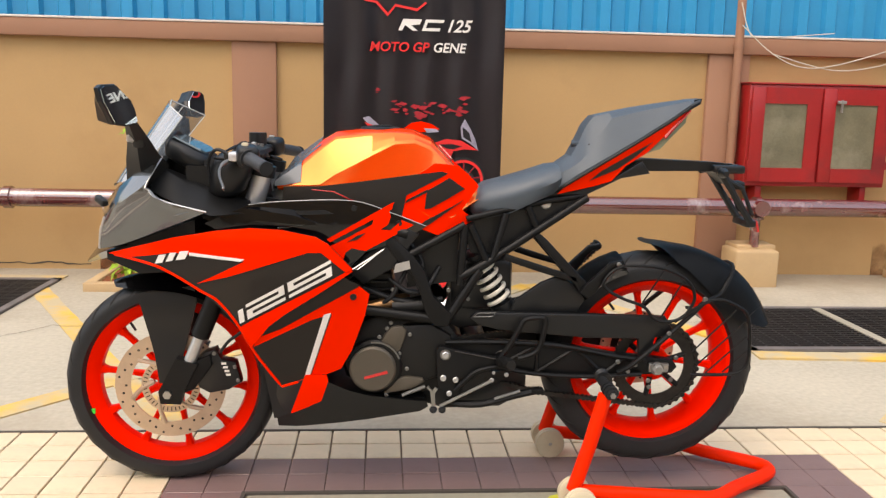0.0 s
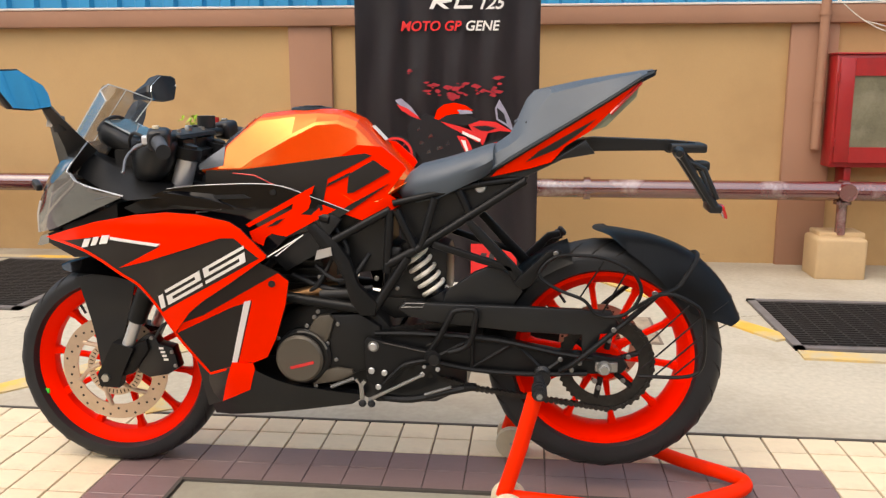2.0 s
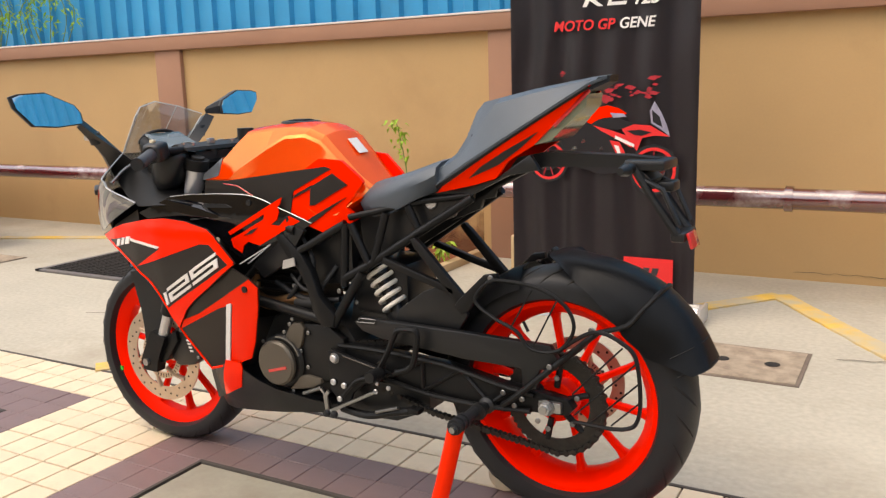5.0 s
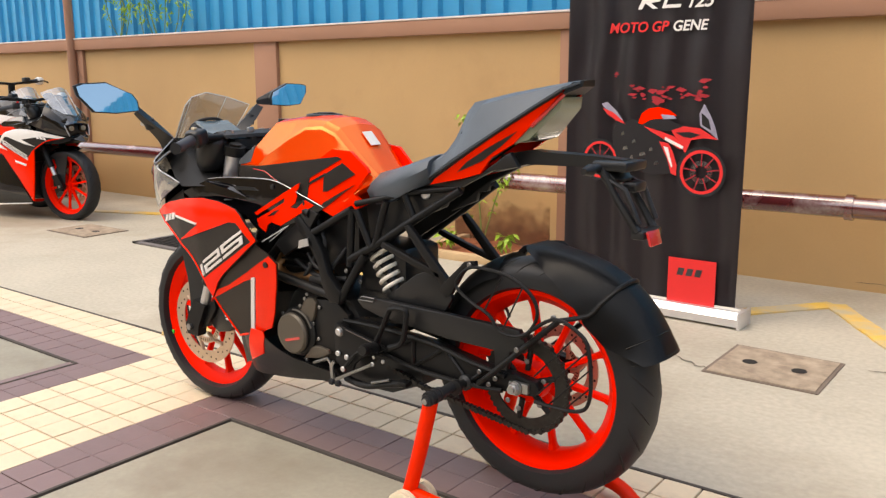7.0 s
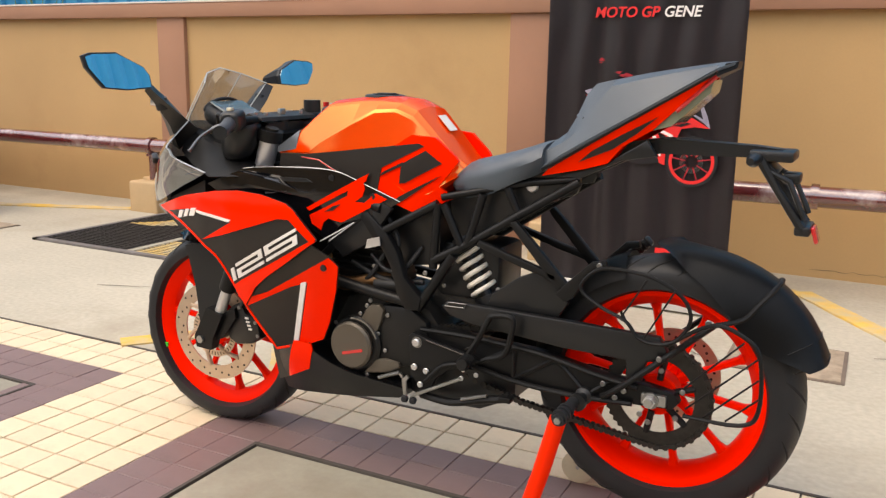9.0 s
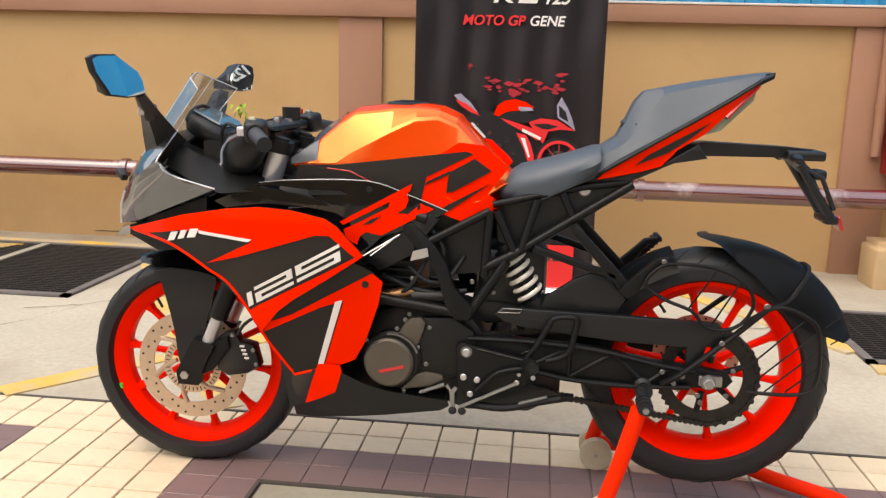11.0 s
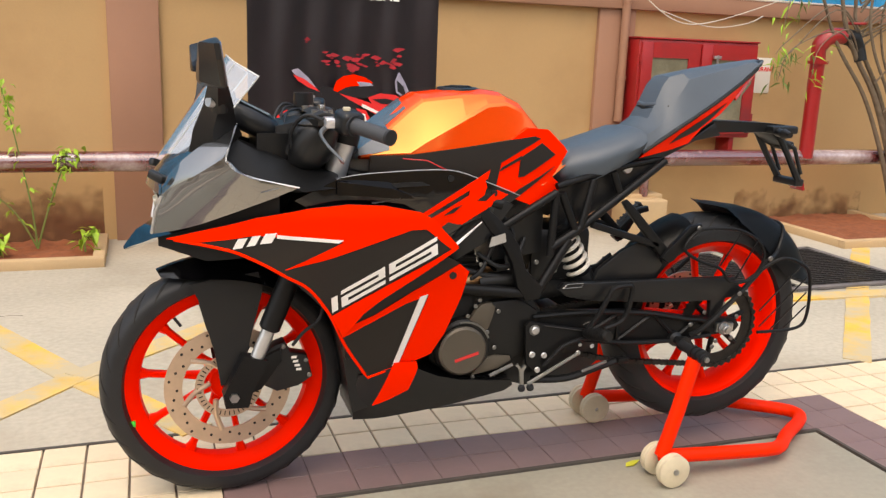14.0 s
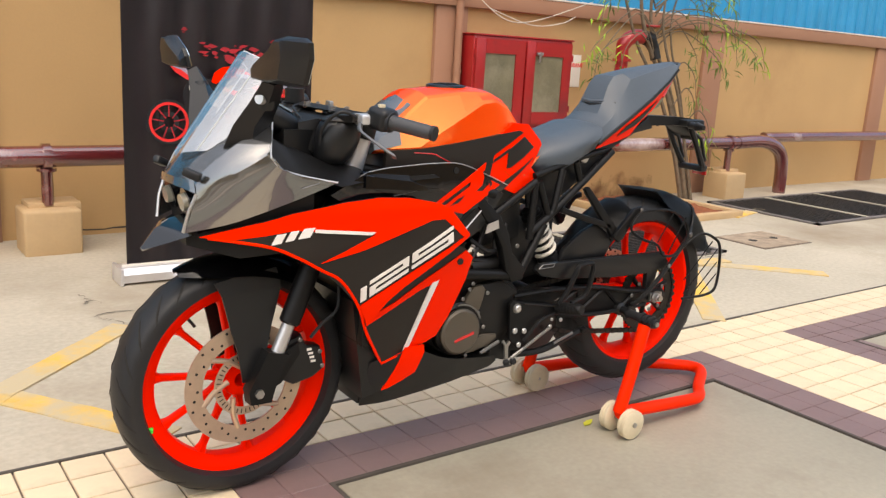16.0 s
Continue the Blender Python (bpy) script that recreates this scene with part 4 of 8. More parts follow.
def nose(parent):
    n = new("nose_cowl")
    n.parent = parent
    n["label"] = "smoke grey nose cowl with twin lamps"
    for s in (-1, 1):
        # upper edge, crease and lower edge, from the lamps back to the rear rim
        upper = [Vector(q) for q in ((-0.712, 0.092, 0.818), (-0.672, 0.128, 0.868), (-0.612, 0.145, 0.917), (-0.551, 0.146, 0.954))]
        crease = [Vector(q) for q in ((-0.714, 0.118, 0.790), (-0.672, 0.156, 0.824), (-0.622, 0.187, 0.858), (-0.579, 0.203, 0.888))]
        lower = [Vector(q) for q in ((-0.738, 0.098, 0.700), (-0.66, 0.146, 0.722), (-0.56, 0.194, 0.762), (-0.424, 0.223, 0.814))]
        rear = spline([(-0.579, 0.203, 0.888), (-0.560, 0.207, 0.858), (-0.501, 0.207, 0.837), (-0.423, 0.223, 0.822)], 2)
        bm = bmesh.new()
        for a_edge, b_edge, last in ((upper, crease, None), (crease, lower, rear)):
            a_line, b_line = spline(a_edge, 3), spline(b_edge, 3)
            rows = []
            for q, (a, b) in enumerate(zip(a_line, b_line)):
                line = [a.lerp(b, u / 6) for u in range(7)]
                if last:
                    f = max(0.0, (q - 4) / 5) ** 1.5
                    line = [p.lerp(r, f) for p, r in zip(line, last)]
                rows.append([bm.verts.new((p.x, s * (p.y + 0.007 * math.sin(math.pi * u / 6)), p.z)) for u, p in enumerate(line)])
            for a, b in zip(rows, rows[1:]):
                for u in range(6):
                    bm.faces.new((a[u], a[u + 1], b[u + 1], b[u]))
        bmesh.ops.remove_doubles(bm, verts=bm.verts, dist=0.0005)
        bmesh.ops.solidify(bm, geom=list(bm.faces), thickness=0.004)
        part("mask_side", bm, MASK_GREY, n, "glossy smoke grey mask panel", 22)
        line3 = spline([upper[-1] + Vector((0.002, 0, 0.002))] + [p + Vector((0.002, 0.002, 0)) for p in rear], 3)
        part("mask_rim", tube([(p.x, s * p.y, p.z) for p in line3], 0.0022, 6), SILVER, n)
        # thin pale line stands in for a highlight on the mask
        part("mask_stripe", tube([(-0.505, s * 0.2145, 0.810), (-0.465, s * 0.2185, 0.821)], 0.0010, 6), TRIM_GREY, n)
        part("projector_lamp", tube([(-0.730, s * 0.058, 0.762), (-0.690, s * 0.058, 0.770)], [0.020, 0.024], 20), LENS, n, "round projector lamp")
        part("lamp_bezel", tube([(-0.718, s * 0.058, 0.763), (-0.680, s * 0.058, 0.772)], [0.034, 0.036], 20), GLOSS_BLACK, n)
        part("indicator", box(-0.021, 0.021, -0.009, 0.009, -0.010, 0.010, 0.005), MATT_BLACK, n, "small dark turn signal").matrix_basis = pose(-0.722, s * 0.116, 0.834, 0, 20, s * 40)
        part("inner_cowl", loft([[(-0.575, s * 0.08, 0.93), (-0.57, s * 0.115, 0.93), (-0.585, s * 0.145, 0.868), (-0.575, s * 0.08, 0.85)], [(-0.50, s * 0.08, 0.90), (-0.49, s * 0.12, 0.885), (-0.50, s * 0.188, 0.835), (-0.5, s * 0.08, 0.80)], [(-0.415, s * 0.10, 0.86), (-0.405, s * 0.15, 0.855), (-0.41, s * 0.225, 0.812), (-0.41, s * 0.1, 0.79)], [(-0.33, s * 0.11, 0.845), (-0.32, s * 0.15, 0.84), (-0.32, s * 0.185, 0.815), (-0.33, s * 0.11, 0.79)]]), FRAME_BLACK, n, "black inner cowl")
    # top deck between the creases
    deck = [[(-0.712, s * 0.092, 0.818), (-0.672, s * 0.128, 0.868), (-0.612, s * 0.145, 0.917), (-0.551, s * 0.146, 0.954)] for s in (-1, 1)]
    bm = bmesh.new()
    rows = []
    for a, b in zip(*deck):
        rows.append([bm.verts.new((a[0] - 0.034 * math.sin(math.pi * k / 6), a[1] + (b[1] - a[1]) * k / 6, a[2] - 0.004 * math.sin(math.pi * k / 6))) for k in range(7)])
    for a, b in zip(rows, rows[1:]):
        for k in range(6):
            bm.faces.new((a[k], a[k + 1], b[k + 1], b[k]))
    bmesh.ops.solidify(bm, geom=list(bm.faces), thickness=0.004)
    part("mask_top", bm, MASK_GREY, n)
    part("lamp_box", loft([[(-0.700, -0.105, 0.788), (-0.700, 0.105, 0.788), (-0.705, 0.09, 0.70), (-0.705, -0.09, 0.70)], [(-0.66, -0.10, 0.84), (-0.66, 0.10, 0.84), (-0.66, 0.12, 0.72), (-0.66, -0.12, 0.72)]]), MATT_BLACK, n, "black lamp recess")
    part("lamp_brow", loft([[(-0.716, -0.118, 0.792), (-0.712, -0.095, 0.818), (-0.705, -0.095, 0.80)], [(-0.742, -0.05, 0.802), (-0.738, -0.05, 0.820), (-0.72, -0.05, 0.80)], [(-0.748, 0, 0.804), (-0.744, 0, 0.821), (-0.73, 0, 0.80)], [(-0.742, 0.05, 0.802), (-0.738, 0.05, 0.820), (-0.72, 0.05, 0.80)], [(-0.716, 0.118, 0.792), (-0.712, 0.095, 0.818), (-0.705, 0.095, 0.80)]]), MASK_GREY, n)
    for s in (-1, 1):
        part("lamp_cheek", tube([(-0.714, s * 0.118, 0.790), (-0.728, s * 0.112, 0.755), (-0.738, s * 0.098, 0.702)], 0.004, 8), SILVER, n)
    # beak under the lamps
    part("beak", loft([[(-0.805, 0, 0.652), (-0.803, -0.012, 0.648), (-0.80, 0, 0.643), (-0.803, 0.012, 0.648)], [(-0.775, 0, 0.692), (-0.77, -0.055, 0.668), (-0.76, 0, 0.655), (-0.77, 0.055, 0.668)], [(-0.735, 0, 0.718), (-0.735, -0.10, 0.69), (-0.72, 0, 0.665), (-0.735, 0.10, 0.69)], [(-0.66, 0, 0.74), (-0.66, -0.13, 0.715), (-0.66, 0, 0.68), (-0.66, 0.13, 0.715)]]), GLOSS_BLACK, n, "gloss black beak below the lamps", 25)
    part("nose_filler", loft([[(-0.725, -0.08, 0.668), (-0.725, 0.08, 0.668), (-0.725, 0.075, 0.703), (-0.725, -0.075, 0.703)], [(-0.62, -0.135, 0.640), (-0.62, 0.135, 0.640), (-0.62, 0.14, 0.735), (-0.62, -0.14, 0.735)], [(-0.46, -0.185, 0.660), (-0.46, 0.185, 0.660), (-0.46, 0.185, 0.795), (-0.46, -0.185, 0.795)]]), FRAME_BLACK, n, "black inner panel under the mask")
    # clear screen: a middle strip and two folded side wings
    mid = spline([(-0.722, 0, 0.860), (-0.638, 0, 0.985), (-0.558, 0, 1.103)], 4)
    wing = spline([(-0.632, 0.108, 0.885), (-0.566, 0.122, 0.972), (-0.497, 0.134, 1.060)], 4)
    fold = [a.lerp(b, 0.5) + Vector((-0.016, 0.006, 0.006)) for a, b in zip(mid, wing)]
    bm = bmesh.new()
    rows = []
    for a, b, c in zip(mid, fold, wing):
        half = [a, a.lerp(b, 0.35) + Vector((-0.006, 0, 0.003)), a.lerp(b, 0.7) + Vector((-0.005, 0, 0.002)), b, b.lerp(c, 0.33), b.lerp(c, 0.67), c]
        rows.append([bm.verts.new((p.x, -p.y, p.z)) for p in reversed(half[1:])] + [bm.verts.new(p) for p in half])
    for a, b in zip(rows, rows[1:]):
        for k in range(12):
            bm.faces.new((a[k], a[k + 1], b[k + 1], b[k]))
    ws = part("windscreen", bm, SCREEN, n, "clear folded windscreen", 18)
    ws.visible_shadow = False
    for s in (-1, 1):
        part("screen_edge", tube([(p.x, s * p.y, p.z) for p in wing] + [(fold[-1].x, s * fold[-1].y, fold[-1].z), tuple(mid[-1])], 0.0018, 6), SCREEN_EDGE, n)
        part("screen_fold", tube([(p.x, s * p.y, p.z) for p in fold], 0.0013, 6), SCREEN_EDGE, n)
    return n


def mirrors(parent):
    for s in (-1, 1):
        m = new("mirror")
        m.parent = parent
        m["label"] = "black mirror on an angular stalk"
        part("stalk", loft([[(-0.655, s * 0.105, 0.875), (-0.60, s * 0.138, 0.868), (-0.535, s * 0.125, 0.930), (-0.60, s * 0.085, 0.925)], [(-0.642, s * 0.148, 0.945), (-0.602, s * 0.168, 0.94), (-0.552, s * 0.158, 0.962), (-0.59, s * 0.138, 0.972)], [(-0.622, s * 0.196, 1.000), (-0.592, s * 0.218, 0.990), (-0.560, s * 0.212, 1.002), (-0.585, s * 0.194, 1.018)], [(-0.614, s * 0.240, 1.045), (-0.595, s * 0.262, 1.038), (-0.574, s * 0.262, 1.046), (-0.590, s * 0.242, 1.058)]]), MATT_BLACK, m, "", 40)
        part("joint", tube([(-0.589, s * 0.203, 0.988), (-0.589, s * 0.213, 1.018)], 0.018, 14), MATT_BLACK, m)
        part("pivot_cap", tube([(-0.602, s * 0.215, 1.006), (-0.613, s * 0.222, 1.008)], 0.011, 18), SILVER, m, "round silver pivot cap")
        shape = [(0.246, 1.046), (0.248, 1.078), (0.264, 1.101), (0.350, 1.139), (0.430, 1.136), (0.456, 1.128), (0.450, 1.098), (0.405, 1.046), (0.330, 1.040)]
        cx, cz = 0.345, 1.09
        base, out = (-0.594, 0.0) if s < 0 else (-0.585, 0.045)
        shell = [(0.228, 1.050), (0.224, 1.066), (0.236, 1.077), (0.318, 1.110), (0.346, 1.130), (0.378, 1.130), (0.388, 1.100), (0.372, 1.054), (0.315, 1.047)]
        k = 1.0 if s < 0 else 0.86
        def front(f, dx):
            return [(base + dx, s * (out + 0.31 + (y - 0.31) * f), cz + (z - cz) * f * k) for y, z in shell]
        def ring(f, dx):
            return [(base + dx - (y - cx) * (0.04 if s < 0 else -0.08) - (z - cz) * (0.15 if s < 0 else 0.19), s * (out + cx + (y - cx) * f * k), cz + (z - cz) * f * k) for y, z in shape]
        part("housing", loft([front(0.92, -0.042), front(1.0, -0.039), ring(0.985, -0.008), ring(1.0, -0.004), ring(1.0, 0.002), ring(0.95, 0.004)]), MATT_BLACK, m, "", 24)
        bm = bmesh.new()
        f = bm.faces.new([bm.verts.new(p) for p in ring(0.93, 0.0045)])
        r = bmesh.ops.extrude_face_region(bm, geom=[f])
        bmesh.ops.translate(bm, verts=[v for v in r["geom"] if isinstance(v, bmesh.types.BMVert)], vec=(0.002, 0, 0))
        part("mirror_glass", bm, MIRROR, m, "silvered mirror glass", 0)


def cockpit(parent):
    c = new("cockpit")
    c.parent = parent
    pod = []
    for x, zb, zt, w in ((-0.566, 0.955, 0.985, 0.055), (-0.558, 0.945, 1.000, 0.075), (-0.540, 0.935, 1.004, 0.086), (-0.505, 0.918, 0.989, 0.090), (-0.468, 0.905, 0.970, 0.086), (-0.448, 0.905, 0.955, 0.074), (-0.440, 0.912, 0.944, 0.055)):
        pod.append([(x, w * math.copysign(abs(math.cos(a)) ** 0.5, math.cos(a)), (zb + zt) / 2 + (zt - zb) / 2 * math.copysign(abs(math.sin(a)) ** 0.6, math.sin(a))) for a in (2 * math.pi * q / 24 for q in range(24))])
    part("instrument_panel", loft(pod), MATT_BLACK, c, "rounded dark instrument housing", 50)
    part("display", loft([[(-0.552, -0.050, 1.0005), (-0.552, 0.050, 1.0005), (-0.551, 0.046, 1.0045), (-0.551, -0.046, 1.0045)], [(-0.538, -0.070, 1.0035), (-0.538, 0.070, 1.0035), (-0.537, 0.067, 1.0070), (-0.537, -0.067, 1.0070)], [(-0.468, -0.070, 0.9685), (-0.468, 0.070, 0.9685), (-0.466, 0.067, 0.9730), (-0.466, -0.067, 0.9730)], [(-0.456, -0.055, 0.9600), (-0.456, 0.055, 0.9600), (-0.454, 0.052, 0.9640), (-0.454, -0.052, 0.9640)]]), DISPLAY, c, "pale glassy display")
    part("gauge_hood", tube([(-0.556 + 0.012 * math.sin(math.pi * q / 16), 0.076 * math.cos(math.pi * q / 16), 0.978 + 0.036 * math.sin(math.pi * q / 16)) for q in range(17)], 0.0055, 8), MATT_BLACK, c, "black hood rim over the gauge")
    part("triple_clamp", plate([(-0.40, 0.93), (-0.30, 0.905), (-0.29, 0.925), (-0.39, 0.952)], -0.11, 0.11, 0.006), FRAME_BLACK, c)
    for s in (-1, 1):
        part("fork_top", tube([(-0.325, s * 0.1, 0.81), (-0.296, s * 0.1, 0.912)], 0.027, 18), ALU, c, "silver fork tube top")
        part("bar_clamp", tube([(-0.297, s * 0.1, 0.908), (-0.290, s * 0.1, 0.938)], 0.034, 18), FRAME_BLACK, c, "black clip-on bar clamp")
        part("fork_cap", tube([(-0.289, s * 0.1, 0.935), (-0.286, s * 0.1, 0.945)], 0.019, 12), DARK_STEEL, c)
        bar = [(-0.325, s * 0.115, 0.965), (-0.318, s * 0.20, 0.965), (-0.300, s * 0.25, 0.960)]
        part("clip_on_bar", tube(bar, 0.012, 12), FRAME_BLACK, c)
        part("switch_block", box(-0.028, 0.028, -0.030, 0.030, -0.027, 0.027, 0.014, segs=3), MATT_BLACK, c, "black switch housing").matrix_basis = pose(-0.312, s * 0.228, 0.968, 10, 0, s * -18)
        part("grip", tube([(-0.304, s * 0.252, 0.962), (-0.298, s * 0.262, 0.961), (-0.254, s * 0.335, 0.948), (-0.250, s * 0.345, 0.947)], [0.019, 0.017, 0.0165, 0.014], 18), GRIP_GREY, c, "worn grey rubber grip")
        part("bar_end", tube([(-0.250, s * 0.345, 0.947), (-0.246, s * 0.352, 0.946)], 0.0175, 16), RUBBER, c)
        lev = spline([(-0.345, s * 0.20, 0.962), (-0.375, s * 0.235, 0.945), (-0.372, s * 0.29, 0.925), (-0.352, s * 0.345, 0.90), (-0.352, s * 0.352, 0.895)], 5)
        part("lever", tube(lev, [0.006] * 6 + [0.0036] * (len(lev) - 7) + [0.0065], 8), BOLT_STEEL, c, "polished hand lever")
        part("lever_perch", box(-0.02, 0.02, -0.025, 0.02, -0.012, 0.012, 0.005), ALU, c, "pale alloy lever perch").matrix_basis = pose(-0.343, s * 0.2, 0.965)
        cab = spline([(-0.35, s * 0.20, 0.96), (-0.40, s * 0.19, 0.98), (-0.43, s * 0.15, 0.93), (-0.41, s * 0.13, 0.84)], 6)
        part("cable", tube(cab, 0.0045, 8), RUBBER, c)
    for s in (-1, 1):
        bowl = []
        for z, rx, ry in ((0.852, 0.030, 0.026), (0.872, 0.048, 0.040), (0.905, 0.056, 0.047), (0.940, 0.056, 0.048), (0.958, 0.050, 0.043), (0.967, 0.034, 0.030)):
            bowl.append([(-0.378 + 0.25 * (z - 0.9) + rx * math.cos(a), s * (0.128 + ry * math.sin(a)), z) for a in (2 * math.pi * q / 20 for q in range(20))])
        part("fork_shroud", loft(bowl), MATT_BLACK, c, "rounded black shroud beside the steering head", 60)
        part("shroud_edge", tube([(-0.366 + 0.052 * math.cos(a), s * (0.128 + 0.045 * math.sin(a)), 0.956) for a in (2 * math.pi * q / 24 for q in range(24))], 0.0022, 6, closed=True), DARK_STEEL, c)
    part("head_cover", loft([[(-0.455, -0.085, 0.905), (-0.455, 0.085, 0.905), (-0.455, 0.08, 0.945), (-0.455, -0.08, 0.945)], [(-0.42, -0.10, 0.87), (-0.42, 0.10, 0.87), (-0.415, 0.09, 0.955), (-0.415, -0.09, 0.955)], [(-0.36, -0.10, 0.87), (-0.36, 0.10, 0.87), (-0.355, 0.09, 0.962), (-0.355, -0.09, 0.962)], [(-0.315, -0.085, 0.89), (-0.315, 0.085, 0.89), (-0.315, 0.08, 0.955), (-0.315, -0.08, 0.955)]]), MATT_BLACK, c, "black moulded cover over the steering head", 50)
    for s in (-1, 1):
        for dx, dy in ((-0.012, 0.030), (0.020, 0.040), (0.004, 0.062)):
            part("yoke_bolt", tube([(-0.345 + dx, s * (0.04 + dy), 0.972), (-0.345 + dx, s * (0.04 + dy), 0.984)], 0.0055, 8), STEEL, c)
        part("clamp_bolt", tube([(-0.36, s * 0.07, 0.970), (-0.36, s * 0.07, 0.984)], 0.010, 6), STEEL, c)
        part("mount_arm", loft([[(-0.395, s * 0.13, 0.968), (-0.33, s * 0.13, 0.975), (-0.33, s * 0.13, 0.960), (-0.395, s * 0.13, 0.953)], [(-0.375, s * 0.20, 0.972), (-0.33, s * 0.21, 0.976), (-0.33, s * 0.21, 0.962), (-0.375, s * 0.20, 0.956)]]), DARK_STEEL, c)
    for y0, y1, zz in ((-0.05, 0.11, 0.985), (0.02, 0.17, 0.990)):
        part("cable", tube(spline([(-0.36, y1, 0.975), (-0.405, (y0 + y1) / 2 + 0.03, zz - 0.015), (-0.43, y0, 0.945), (-0.42, y0 - 0.01, 0.88)], 6), 0.0028, 8), RUBBER, c)
    part("top_yoke", plate([(-0.372, 0.974), (-0.350, 0.982), (-0.305, 0.972), (-0.300, 0.962), (-0.345, 0.966)], -0.125, 0.125, 0.004), DARK_STEEL, c, "dark grey forged top yoke")
    for s in (-1, 1):
        part("switch_button", box(-0.008, 0.008, -0.006, 0.006, -0.004, 0.006, 0.002), STEEL if s > 0 else CREAM_PLASTIC, c).matrix_basis = pose(-0.318, s * 0.232, 0.996)
        part("grip_flange", tube([(-0.306, s * 0.249, 0.9625), (-0.302, s * 0.256, 0.9615)], 0.024, 18), RUBBER, c)
        part("lever_knuckle", tube([(-0.352, s * 0.198, 0.952), (-0.352, s * 0.198, 0.976)], 0.013, 12), STEEL, c)
    part("key", box(-0.006, 0.006, -0.012, 0.012, 0.965, 0.992, 0.002), STEEL, c).matrix_basis = pose(-0.333, 0, 0.0)
    part("brake_reservoir", tube([(-0.35, 0.17, 0.975), (-0.35, 0.17, 1.012)], 0.026, 18), MATT_BLACK, c)
    part("ignition", tube([(-0.335, 0, 0.93), (-0.33, 0, 0.965)], 0.02, 14), MATT_BLACK, c)
    part("red_switch", tube([(-0.345, 0.235, 0.99), (-0.345, 0.235, 1.005)], 0.009, 10), RED_PLASTIC, c, "red engine stop switch")
    part("steering_shroud", loft([[(-0.50, -0.10, 0.93), (-0.50, 0.10, 0.93), (-0.50, 0.10, 0.80), (-0.50, -0.10, 0.80)], [(-0.40, -0.09, 0.93), (-0.40, 0.09, 0.93), (-0.38, 0.09, 0.76), (-0.38, -0.09, 0.76)], [(-0.30, -0.075, 0.88), (-0.30, 0.075, 0.88), (-0.28, 0.075, 0.74), (-0.28, -0.075, 0.74)]]), MATT_BLACK, c)


DISPLAY = mat("glassy_display", (0.10, 0.14, 0.16), 0.08, coat=0.6, var=0.1)


STEER = pose(-0.62, 0, 0, 0, 0, 3.0) @ pose(0.62, 0, 0)


